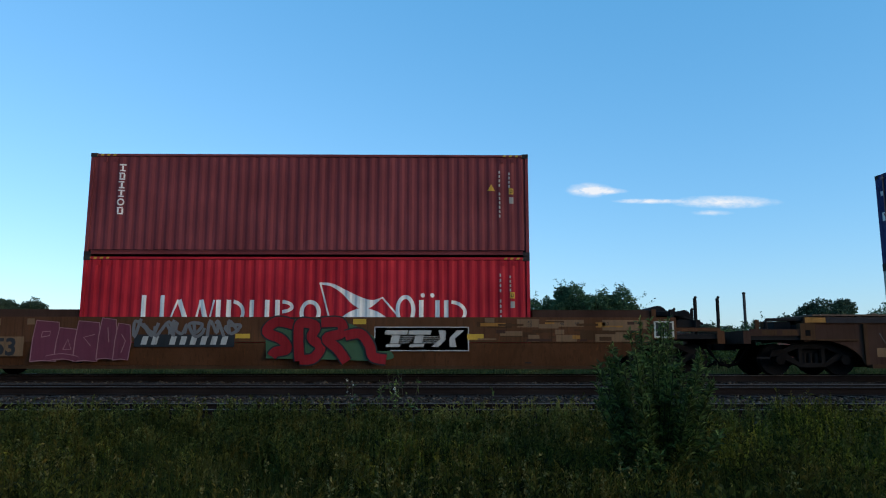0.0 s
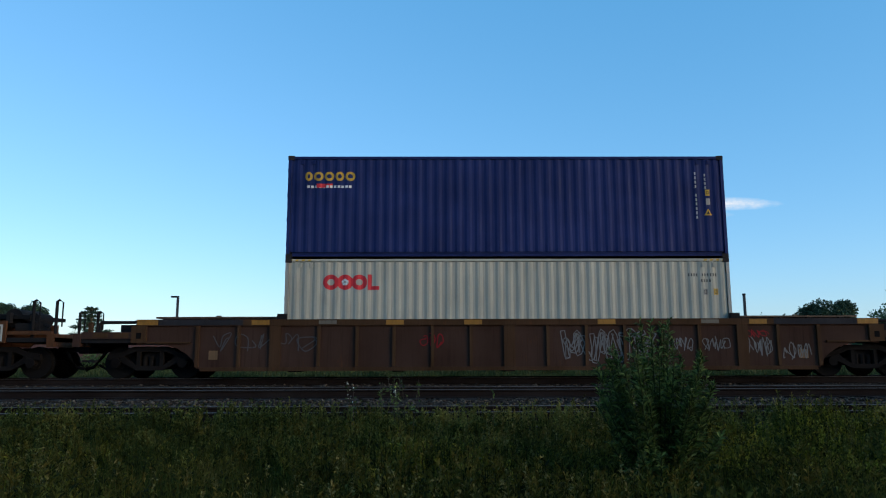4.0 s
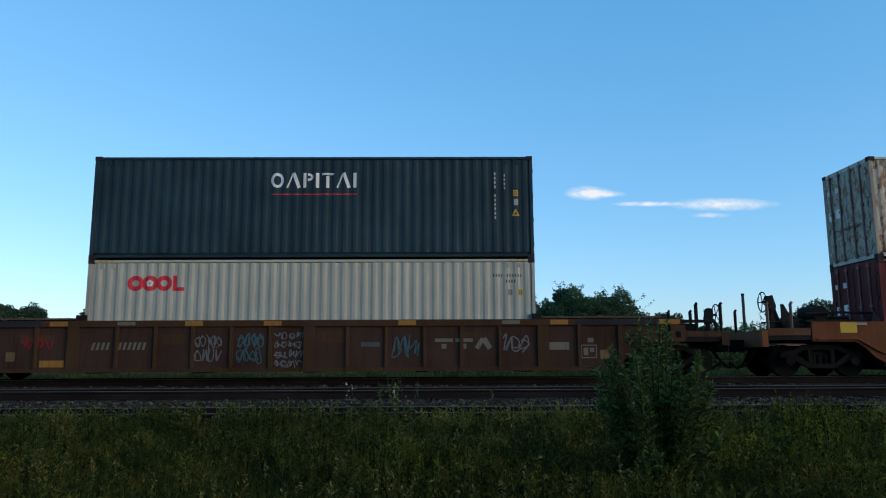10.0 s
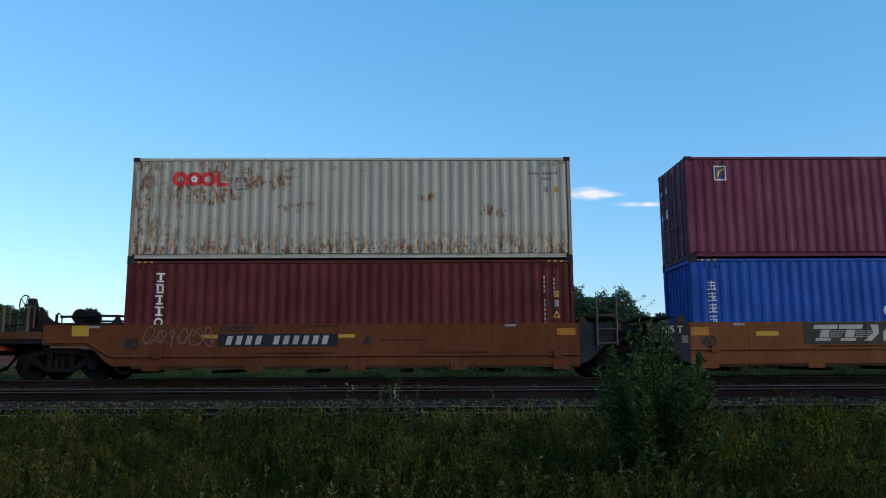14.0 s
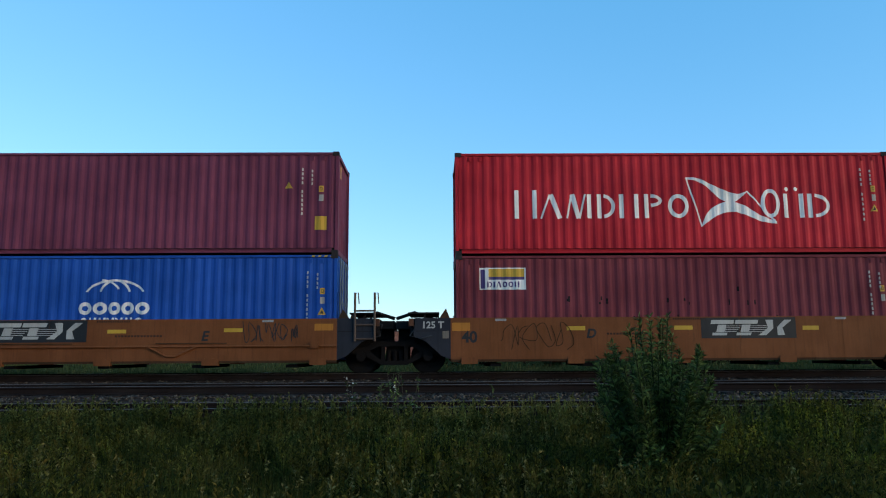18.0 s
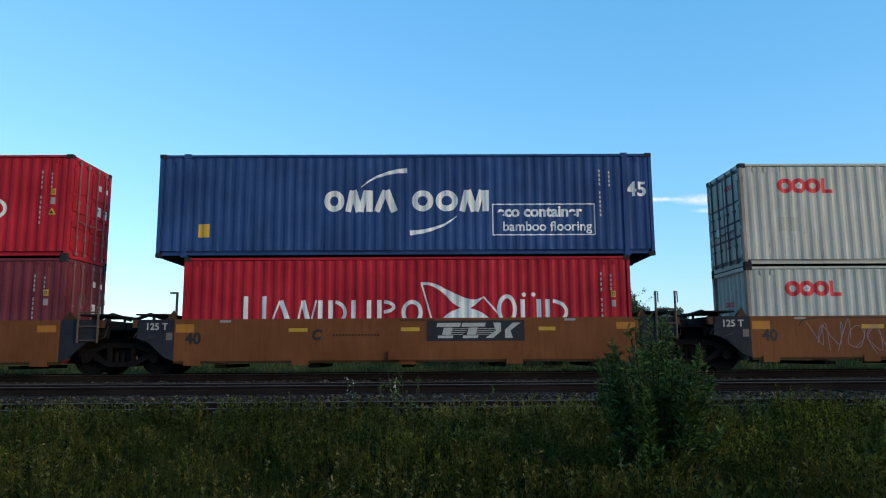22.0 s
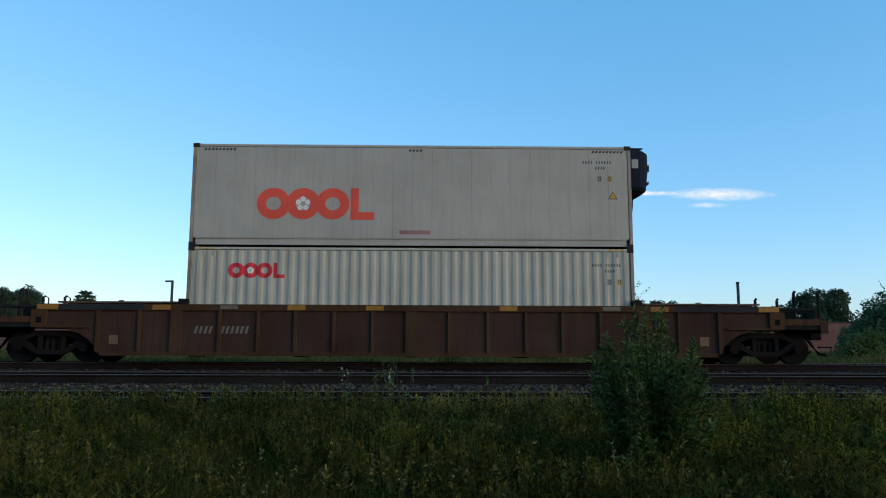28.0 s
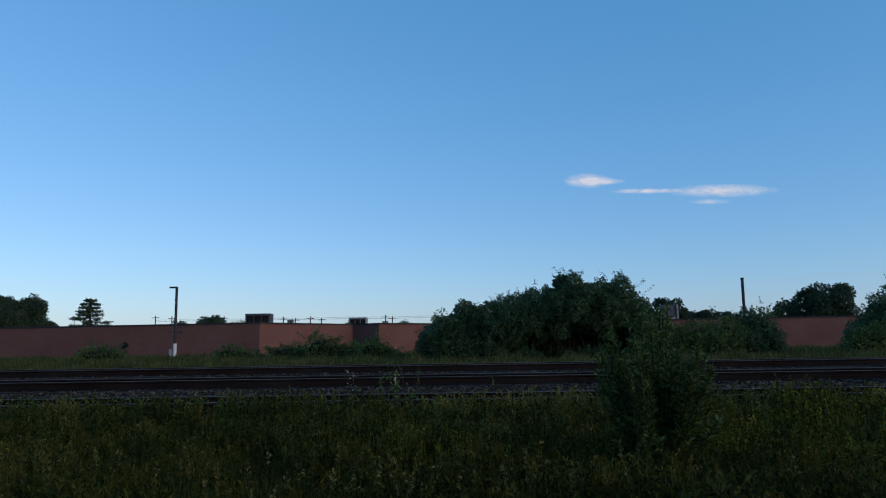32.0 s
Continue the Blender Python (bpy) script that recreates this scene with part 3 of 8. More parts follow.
def rail_mesh(length):
    prof = [(-0.068, 0), (0.068, 0), (0.068, 0.012), (0.012, 0.03), (0.010, 0.13), (0.034, 0.142), (0.036, 0.172), (0.026, 0.18), (-0.026, 0.18), (-0.036, 0.172),
            (-0.034, 0.142), (-0.010, 0.13), (-0.012, 0.03), (-0.068, 0.012)]
    bm = bmesh.new()
    a = [bm.verts.new((-length / 2, y, z)) for y, z in prof]
    b = [bm.verts.new((length / 2, y, z)) for y, z in prof]
    for i in range(len(prof)):
        f = bm.faces.new((a[i], a[(i + 1) % len(prof)], b[(i + 1) % len(prof)], b[i]))
        f.material_index = 0 if i in (6, 7, 8) else 1
    bm.faces.new(a)
    bm.faces.new(b[::-1])
    bmesh.ops.recalc_face_normals(bm, faces=bm.faces)
    me = bpy.data.meshes.new("rail")
    bm.to_mesh(me)
    bm.free()
    me.materials.append(M["steel"])
    me.materials.append(M["railside"])
    return me


def build_tracks():
    rail = rail_mesh(700)
    tie = bpy.data.meshes.new("tie")
    bm = boxes((-0.115, 0.115, -1.3, 1.3, -0.17, 0.0))
    bmesh.ops.bevel(bm, geom=bm.edges[:], offset=0.012, segments=1)
    bm.to_mesh(tie)
    bm.free()
    tie.materials.append(M["tie"])
    rnd = random.Random(5)
    for k, (y, top) in enumerate(((12.45, -0.33), (16.7, -0.15), (TRACK_Y, 0.0))):
        tr = thing("rail_track", pose(0, y, top - 0.18), ("rusty little-used rail track in grey ballast", "worn steel rail track on wooden ties", "main rail track that carries the train")[k],
                   "rail track", "parallel tracks", "structure")
        for s in (-0.75, 0.75):
            r = new("rail", rail)
            r.parent = tr
            r.location = (0, s, 0.0)
        for i in range(64):
            o = new("tie", tie)
            o.parent = tr
            o.location = (-17.4 + i * 0.55 + rnd.uniform(-0.03, 0.03), rnd.uniform(-0.04, 0.04), rnd.uniform(-0.015, 0.0))
            o.rotation_euler = (0, 0, rnd.uniform(-0.015, 0.015))


def build_stones():
    rng = np.random.default_rng(3)
    n = 17000
    y = np.concatenate([rng.uniform(10.9, 15.6, n * 3 // 4), rng.uniform(15.6, 20.2, n - n * 3 // 4)])
    x = rng.uniform(-1, 1, n) * (y * 0.72 + 1)
    z = np.interp(y, [p[0] for p in PROFILE], [p[1] for p in PROFILE]) + rng.uniform(-0.01, 0.03, n)
    r = rng.uniform(0.02, 0.052, n)
    o = np.array([(1, 0, 0), (-1, 0, 0), (0, 1, 0), (0, -1, 0), (0, 0, 1), (0, 0, -1)], float)
    v = o[None] * rng.uniform(0.6, 1.3, (n, 6, 1)) + rng.normal(0, 0.22, (n, 6, 3))
    v = v * r[:, None, None] * np.array([1, 1, 0.75]) + np.stack([x, y, z], 1)[:, None]
    f = np.array([(0, 2, 4), (2, 1, 4), (1, 3, 4), (3, 0, 4), (2, 0, 5), (1, 2, 5), (3, 1, 5), (0, 3, 5)])
    faces = (f[None] + 6 * np.arange(n)[:, None, None]).reshape(-1, 3)
    tagged(bulk("ballast_stones", v.reshape(-1, 3), faces, M["stone"]), "loose grey crushed stones between the tracks", "gravel", kind="stuff")


# ---- an unseen wall added behind the camera, which keeps the low sun off the weeds and tracks ----
def build_rear_wall():
    w = part("sun_block_wall", boxes((-160, 160, -11.4, -11.0, -1.3, 3.7)), M["roofing"])
    tagged(w, "plain dark unseen wall added behind the viewer to block the low sun", "wall", kind="structure")


# ---- the brick building and what stands by it ----
def wall_run(pts, z0, z1, parent, thick=0.3):
    """Walls along the plan line pts, with a dark coping on top."""
    for (xa, ya), (xb, yb) in zip(pts, pts[1:]):
        d = Vector((xb - xa, yb - ya, 0))
        L = d.length
        bm = boxes((0, L, 0, thick, 0, z1 - z0))
        w = part("wall", bm, M["brick"], parent)
        w.matrix_local = Matrix.Translation((xa, ya, z0)) @ Matrix.Rotation(math.atan2(d.y, d.x), 4, 'Z')
        part("coping", boxes((-0.05, L + 0.05, -0.08, thick + 0.05, z1 - z0 + 0.004, z1 - z0 + 0.22)), M["roofing"], w)


def rooftop_unit(x, y, z, w, h, d, label, mat="metal"):
    t = thing("rooftop_unit", pose(x, y, z), label, "air handler", "rooftop units")
    part("casing", boxes((-w / 2, w / 2, -d / 2, d / 2, 0.15, h)), M[mat], t)
    part("base_rail", boxes((-w / 2 - 0.05, w / 2 + 0.05, -d / 2 - 0.05, d / 2 + 0.05, 0, 0.146)), M["dark"], t)
    for k in range(3):
        a = -w / 2 + 0.15 + k * (w - 0.3) / 3
        part("grille", boxes((a + 0.05, a + (w - 0.3) / 3 - 0.05, -d / 2 - 0.03, -d / 2 - 0.004, 0.45, h - 0.25)), M["dark"], t)


def build_building():
    b = thing("brick_building", pose(0, 0, 0), "long low red-brick industrial building with a flat roof", "building")
    wall_run([(-110, 104.5), (-57, 95.6), (-21.85, 90), (-11.5, 101), (-7.7, 98.3), (1.5, 104), (44, 97), (72, 94)], -0.7, 3.6, b)
    part("flat_roof", plate([(-110, 3.3), (72, 3.3), (72, 3.45), (-110, 3.45)], 107, 150), M["roofing"], b)
    # this unit stands in shade, painted on as darker metal
    rooftop_unit(-23.6, 97, 3.45, 3.3, 1.75, 2.0, "metal rooftop air unit with grilles, its shade put into the dark colour", "dark_shaded_metal")
    rooftop_unit(-20.2, 101, 3.45, 0.8, 1.1, 0.8, "small grey rooftop vent box")
    rooftop_unit(-11.5, 108, 3.45, 2.6, 1.5, 2.0, "pale grey rooftop air unit")
    rooftop_unit(-7.6, 110, 3.45, 0.9, 1.0, 0.9, "small grey rooftop vent box")
    hood = thing("rooftop_hood", pose(35.5, 108.6, 3.452), "grey metal rooftop hood with pale posts above the bushes", "vent hood")
    part("casing", boxes((-0.85, 0.85, -0.5, 1.0, 1.1, 2.75)), M["dark_shaded_metal"], hood)
    part("plinth", boxes((-0.95, 0.7, -0.6, 1.0, 0, 1.096)), M["metal"], hood, "pale sheet-metal plinth")
    part("post", boxes((-1.1, -0.86, -0.6, 1.0, 1.1, 2.8)), M["dark_shaded_metal"], hood)
    part("post", boxes((0.86, 1.12, -0.75, 1.0, 0.7, 2.85)), M["metal"], hood, "pale folded side post")
    part("slot", boxes((-0.8, 0.6, -0.62, -0.604, 0.98, 1.09)), M["dark"], hood)

    lamp = thing("street_lamp", pose(-28.7, 80, -0.45), "tall grey parking-lot lamp on a pale base", "street lamp")
    part("pole", tube([(0, 0, 1.7), (0, 0, 7.95)], 0.15), M["pole"], lamp)
    part("base", tube([(0, 0, 0), (0, 0, 1.7)], 0.2, n=12), M["white_mark"], lamp, "pale concrete base")
    part("lamp_head", boxes((-0.75, 0.1, -0.16, 0.16, 7.8, 7.98)), M["pole"], lamp)
    part("crossarm", boxes((-0.8, 0.8, -0.05, 0.05, 2.9, 2.98), (-0.9, -0.6, -0.12, 0.12, 2.78, 2.9), (0.6, 0.9, -0.12, 0.12, 2.78, 2.9)), M["pole"], lamp)
    part("sign_box", boxes((-0.6, -0.32, -0.1, 0.1, 0.2, 1.1)), M["grey_mark"], lamp, "small pale box beside the pole")

    ch = thing("chimney", pose(51.8, 120, -0.5), "slim dark metal chimney stack rising above the trees", "chimney")
    part("stack", tube([(0, 0, 0), (0, 0, 11.7)], 0.24, n=12), M["pole"], ch)
    part("rim", tube([(0, 0, 11.5), (0, 0, 11.75)], 0.28, n=12), M["dark"], ch)
    part("wall_vent", drum("y", (-39.6, 0, 1.2), 0.42, 92.55, 92.75, n=14), M["dark"], b, "round dark wall vent")
    for x, h in ((-58, 8.2), (-54.6, 8.0), (-43.8, 7.9), (-31.5, 7.6), (-29.0, 7.3), (-25.9, 7.6), (-23.6, 7.3), (-10.3, 7.7), (-8.9, 7.4), (6, 7.2)):
        p = thing("utility_pole", pose(x, 150, -0.5), "thin wooden utility pole far beyond the roof", "utility pole", "far poles")
        part("pole", tube([(0, 0, 0), (0, 0, h)], 0.11), M["bark"], p)
        part("crossarm", boxes((-0.8, 0.8, -0.06, 0.06, h - 0.5, h - 0.38)), M["bark"], p)
    wire = thing("overhead_wire", pose(0, 150, 0), "thin overhead wires strung between far poles", "wire")
    for z in (6.75, 6.45):
        part("wire", tube([(-58 + 8 * k, 0, z + 0.12 * (k % 2)) for k in range(9)], 0.02, n=5), M["dark"], wire)


drifting = []


def build_cloud():
    bm = bmesh.new()
    bm.faces.new([bm.verts.new(p) for p in ((260, 0, 270), (790, 0, 270), (790, 0, 390), (260, 0, 390))])
    m, nt, p, out = material("cloud")
    tc = nt.nodes.new("ShaderNodeTexCoord")

    def lump(x, z, rx, rz):
        mp = nt.nodes.new("ShaderNodeMapping")
        mp.inputs["Location"].default_value = (-x / rx, 0, -z / rz)
        mp.inputs["Scale"].default_value = (1 / rx, 0, 1 / rz)
        g = nt.nodes.new("ShaderNodeTexGradient")
        g.gradient_type = 'SPHERICAL'
        nt.links.new(tc.outputs["Object"], mp.inputs[0])
        nt.links.new(mp.outputs[0], g.inputs[0])
        return g.outputs[1]

    def add(a, b):
        x = nt.nodes.new("ShaderNodeMath")
        x.operation = 'ADD'
        nt.links.new(a, x.inputs[0])
        nt.links.new(b, x.inputs[1])
        return x.outputs[0]

    f = add(add(lump(330, 345, 60, 19), lump(352, 343, 70, 9)), add(lump(618, 320, 140, 17), add(lump(452, 321, 88, 7), times(nt, lump(590, 296, 60, 8), 0.55))))
    n = noise_node(nt, 0.04, 8, (1, 1, 2.4), rough=0.66)
    f = times(nt, f, ramp(nt, n.outputs[0], 0.30, 0.66, 0.35, 1.35))
    f = ramp(nt, f, 0.08, 0.95, 0.0, 0.78)
    em = nt.nodes.new("ShaderNodeEmission")
    em.inputs[0].default_value, em.inputs[1].default_value = (1.0, 0.93, 0.93, 1), CLOUD_GLOW
    tr = nt.nodes.new("ShaderNodeBsdfTransparent")
    x = nt.nodes.new("ShaderNodeMixShader")
    nt.links.new(f, x.inputs[0])
    nt.links.new(tr.outputs[0], x.inputs[1])
    nt.links.new(em.outputs[0], x.inputs[2])
    nt.links.new(x.outputs[0], out.inputs[0])
    c = part("cloud", bm, m)
    drifting.append(c)
    tagged(c, "thin wispy white cloud low in a blue sky", "cloud", kind="structure")


CLOUD_GLOW = 0.53
build_ground()
build_tracks()
build_stones()
build_rear_wall()
build_building()
build_cloud()


# ---- containers ----
PITCH, DEEP = 0.278, 0.026
KNEES = (0.0, 0.072, 0.140, 0.210)


def groove(x):
    """How far the corrugated side lies back at x."""
    u = x % PITCH
    return DEEP * float(np.interp(u, (0, 0.072, 0.140, 0.210, PITCH), (0, 0, 1, 1, 0)))


def knees(x0, x1):
    k = math.floor(x0 / PITCH)
    out = []
    while k * PITCH < x1:
        out += [k * PITCH + u for u in KNEES if x0 < k * PITCH + u < x1]
        k += 1
    return out


def corrugated(x0, x1, z0, z1, y, out):
    """A corrugated sheet in the x, z plane; out is -1 or 1, the side that it faces."""
    bm = bmesh.new()
    pr = None
    for x in [x0, *knees(x0, x1), x1]:
        yy = y - out * groove(x)
        cur = (bm.verts.new((x, yy, z0)), bm.verts.new((x, yy, z1)))
        if pr:
            bm.faces.new((pr[0], cur[0], cur[1], pr[1]) if out < 0 else (pr[0], pr[1], cur[1], cur[0]))
        pr = cur
    return bm


def on_side(bm, wavy=True, lift=0.004):
    """Lays flat markings on a container's near side, following the grooves."""
    layered(bm)
    if wavy:
        lo, hi = min(v.co.x for v in bm.verts), max(v.co.x for v in bm.verts)
        for x in knees(lo, hi):
            bmesh.ops.bisect_plane(bm, geom=bm.verts[:] + bm.edges[:] + bm.faces[:], plane_co=(x, 0, 0), plane_no=(1, 0, 0))
    for v in bm.verts:
        v.co.y += -1.207 + (groove(v.co.x) if wavy else 0) - lift
    return bm


def end_sheet(x, z0, z1, out):
    bm = corrugated(-1.06, 1.06, z0, z1, 0, -1)
    for v in bm.verts:
        v.co = (x - out * v.co.y * 1.7, v.co.x, v.co.z)
    bmesh.ops.recalc_face_normals(bm, faces=bm.faces)
    return bm


def door_notes(c, x, out, spots, mat="white_mark"):
    """Small paper notices on an end; spots are (y, z, width, height)."""
    for y, z, w, h in spots:
        a, b = sorted((x, x + 0.004 * out))
        part("notice", boxes((a, b, y - w / 2, y + w / 2, z - h / 2, z + h / 2)), M[mat], c)


def doors(c, x, H, mat, out):
    rod = M["rod_blue"] if mat in (M["green"], M["slate"], M["blue"]) else M["stencil_grey"] if mat in (M["white"], M["white_b"]) else M["rod_red"]
    rows = [0.22, 0.86, 1.30, 1.86, H - 0.2]
    for s in (-1, 1):
        bm = boxes((x - 0.04, x + 0.02, min(0.01 * s, 1.07 * s), max(0.01 * s, 1.07 * s), 0.16, H - 0.12))
        d = part("door", bm, M["stencil_grey"] if mat in (M["white"], M["white_b"]) else mat, c, "container door with lock rods")
        for z0, z1 in zip(rows, rows[1:]):
            bm = boxes((min(x + 0.018 * out, x + 0.055 * out), max(x + 0.018 * out, x + 0.055 * out), min(0.05 * s, 1.03 * s), max(0.05 * s, 1.03 * s), z0 + 0.035, z1 - 0.035))
            bmesh.ops.bevel(bm, geom=bm.edges[:], offset=0.015, segments=1)
            part("door_panel", bm, mat, d)
        part("gasket", boxes((min(x, x + 0.03 * out), max(x, x + 0.03 * out), min(1.035 * s, 1.062 * s), max(1.035 * s, 1.062 * s), 0.17, H - 0.13)), M["black"], d)
        for yy in (0.3, 0.78):
            part("lock_rod", tube([(x + 0.085 * out, s * yy, 0.1), (x + 0.085 * out, s * yy, H - 0.05)], 0.023), rod, d)
            for z in (0.16, 0.62, 1.6, H - 0.16):
                part("rod_bracket", boxes((min(x + 0.056 * out, x + 0.11 * out), max(x + 0.056 * out, x + 0.11 * out), s * yy - 0.06, s * yy + 0.06, z - 0.035, z + 0.035)), rod, d)
            part("rod_handle", tube([(x + 0.1 * out, s * yy, 1.08), (x + 0.11 * out, s * yy - 0.24 * s, 1.06), (x + 0.11 * out, s * yy - 0.42 * s, 1.02)], 0.018, n=6), rod, d)
        for k in range(4):
            z = 0.4 + k * (H - 0.8) / 3
            part("hinge", boxes((min(x + 0.03 * out, x + 0.075 * out), max(x + 0.03 * out, x + 0.075 * out), min(0.98 * s, 1.12 * s), max(0.98 * s, 1.12 * s), z - 0.05, z + 0.05)), mat, d)
    door_notes(c, x + 0.057 * out, out, [(0.5, 2.3, 0.3, 0.16), (0.48, 1.6, 0.16, 0.24)] if mat in (M["green"], M["blue"], M["slate"]) else
               [(0.48, 1.58, 0.26, 0.28), (0.88, 1.55, 0.22, 0.26), (0.45, 2.3, 0.22, 0.16), (0.88, 2.28, 0.2, 0.14)] if mat not in (M["white"], M["white_b"]) else [(0.5, 1.2, 0.2, 0.24)])


def container(name, L, H, mat, label, at, ends=("sheet", "doors"), rail=None, post=None, smooth=False):
    """A shipping container; its origin is at the middle of its base."""
    c = thing(name, at, label, "container", "containers on the train")
    rail, post = rail or mat, post or mat
    h = L / 2
    if smooth:
        n = 5
        for i in range(n):
            a = -h + 0.1 + (L - 0.2) * i / n
            part("side_panel", boxes((a + 0.0015, a + (L - 0.2) / n - 0.0015, -1.207, -1.16, 0.26, H - 0.1)), mat, c)
        part("side_panel", boxes((-h + 0.1, h - 0.1, 1.16, 1.207, 0.26, H - 0.1)), mat, c)
        for k in range(1, 22):
            x = -h + 0.1 + (L - 0.2) * k / 22
            part("seam", boxes((x - 0.009, x + 0.009, -1.2095, -1.2075, 0.27, H - 0.11)), M["seam"], c)
        part("panel_joint", boxes((-h + 0.1, h - 0.1, -1.2, -1.15, 0.242, H - 0.11)), mat, c)
    else:
        part("side_panel", corrugated(-h + 0.1, h - 0.1, 0.178, H - 0.1, -1.207, -1), mat, c)
        # black sheet behind the rail groove puts its shade in as colour
        part("groove_shade_sheet", boxes((-h + 0.1, h - 0.1, -1.16, -1.12, 0.1, H - 0.061)), M["black"], c)
        part("side_panel", corrugated(-h + 0.1, h - 0.1, 0.15, H - 0.06, 1.207, 1), mat, c)
    part("roof", boxes((-h + 0.05, h - 0.05, -1.17, 1.17, H - 0.06, H - 0.025)), mat, c)
    part("floor_frame", boxes((-h + 0.1, h - 0.1, -1.15, 1.15, 0.06, 0.14)), M["black"], c)
    zr = 0.24 if smooth else 0.16
    for s in (-1, 1):
        y0, y1 = sorted((s * 1.219, s * 1.15))
        web = sorted((s * 1.188, s * 1.15))
        part("bottom_rail", boxes((-h + 0.17, h - 0.17, *web, 0.064, zr - 0.018), (-h + 0.17, h - 0.17, y0, y1, 0.05, 0.064), (-h + 0.17, h - 0.17, y0, y1, zr - 0.018, zr - 0.004)), rail, c)
        part("top_rail", boxes((-h + 0.17, h - 0.17, y0, y1, H - 0.085, H - 0.02)), rail, c)
    for e, kind in ((-1, ends[0]), (1, ends[1])):
        x = e * (h - 0.05)
        if kind == "doors":
            doors(c, x, H, mat, e)
        elif kind == "sheet":
            part("end_panel", end_sheet(x, 0.15, H - 0.1, e), mat, c)
        else:
            part("end_panel", boxes((x - 0.03, x + 0.03, -1.06, 1.06, 0.15, H - 0.1)), mat, c)
        a, b = sorted((e * h, e * (h - 0.09)))
        part("end_sill", boxes((a + 0.01, b - 0.01, -1.05, 1.05, 0.02, 0.15)), rail, c)
        part("end_header", boxes((a + 0.01, b - 0.01, -1.05, 1.05, H - 0.12, H - 0.01)), rail, c)
        for s in (-1, 1):
            y0, y1 = sorted((s * 1.219, s * 1.07))
            part("corner_post", boxes((a + 0.004, b, y0, y1, 0.118, H - 0.118)), post, c)
            y0, y1 = sorted((s * 1.225, s * 1.06))
            ca, cb = sorted((e * (h + 0.004), e * (h - 0.174)))
            for z in (0, H - 0.118):
                bm = boxes((ca, cb, y0, y1, z, z + 0.118))
                bmesh.ops.bevel(bm, geom=bm.edges[:], offset=0.012, segments=1)
                part("corner_casting", bm, M["casting"], c)
    if not smooth:
        for x in (-h + 0.42, -h + 0.72, h - 0.72, h - 0.42):
            part("vent", boxes((x - 0.035, x + 0.035, -1.235, -1.212, H - 0.25, H - 0.12)), mat, c)
    return c


def id_marks(c, H, mat, x=5.55, tall=0.75, second=True):
    """Columns of small unreadable characters near the right end, as bars."""
    bm = bmesh.new()
    z = H - 0.45
    for k in range(11):
        if k != 4:
            s_rect(bm, x - 0.03, z - 0.10, x + 0.012, z - 0.02)
        z -= tall / 6
    if second:
        z = H - 0.5
        for k in range(4):
            s_rect(bm, x + 0.24, z - 0.095, x + 0.28, z - 0.02)
            z -= 0.12
    part("id_marking", on_side(bm), mat, c)


def placards(c, x, z, warn=True, wavy=True, mats=("yellow", "grey_mark")):
    bm = bmesh.new()
    s_rect(bm, x - 0.07, z, x + 0.06, z + 0.17)
    part("placard", on_side(bm, wavy), M[mats[0]], c)
    bm = bmesh.new()
    s_frame(bm, x - 0.04, z + 0.04, x + 0.03, z + 0.13, 0.014)
    part("placard_glyph", on_side(bm, wavy, 0.008), M["black_mark"], c)
    bm = bmesh.new()
    s_rect(bm, x - 0.06, z - 0.26, x + 0.06, z - 0.08)
    part("placard", on_side(bm, wavy), M[mats[1]], c)
    if warn:
        bm = bmesh.new()
        s_poly(bm, [(x - 0.12, z - 0.56), (x + 0.1, z - 0.56), (x - 0.01, z - 0.36)])
        part("warning_triangle", on_side(bm, wavy), M["yellow"], c)
        bm = bmesh.new()
        s_poly(bm, [(x - 0.06, z - 0.53), (x + 0.04, z - 0.53), (x - 0.01, z - 0.43)])
        part("warning_triangle", on_side(bm, wavy, 0.007), M["black_mark"], c)


def white_ids(c, H, x=4.95, wavy=True):
    bm = bmesh.new()
    for k in range(11):
        if k not in (4,):
            s_rect(bm, x + k * 0.075, H - 0.51, x + k * 0.075 + 0.035, H - 0.43)
    for k in range(4):
        s_rect(bm, x + 0.35 + k * 0.075, H - 0.67, x + 0.385 + k * 0.075, H - 0.59)
    part("id_marking", on_side(bm, wavy), M["stencil_grey"], c)
    for dx, m in ((0.47, "grey_mark"), (0.75, "yellow")):
        bm = bmesh.new()
        s_rect(bm, x + dx - 0.07, H - 1.02, x + dx + 0.06, H - 0.85)
        part("placard", on_side(bm, wavy), M[m], c)
        bm = bmesh.new()
        s_frame(bm, x + dx - 0.045, H - 0.99, x + dx + 0.035, H - 0.88, 0.018)
        part("placard_glyph", on_side(bm, wavy, 0.008), M["stencil_grey"], c)


def ring_logo(c, x, z, s, mat, wavy=True):
    """Shipping line's mark as plain shapes: three rings, one with a flower, and a block. s: height."""
    bm = bmesh.new()
    r = s / 2
    w = s * 0.29
    for dx in (0.52, 1.44, 2.36):
        s_ring(bm, x + dx * s, z, r * 1.04, r, w, n=24)
    s_poly(bm, [(x + a * s, z + b * s) for a, b in ((2.92, -0.5), (3.66, -0.5), (3.66, -0.26), (3.17, -0.26), (3.17, 0.5), (2.92, 0.5))])
    part("logo", on_side(bm, wavy), mat, c)
    bm = bmesh.new()
    for k in range(5):
        a = radians(90 + 72 * k)
        s_ring(bm, x + 1.44 * s + math.cos(a) * s * 0.15, z + math.sin(a) * s * 0.15, s * 0.085, s * 0.085, s * 0.07, n=8)
    part("logo", on_side(bm, wavy, 0.008), M["white_mark"], c)


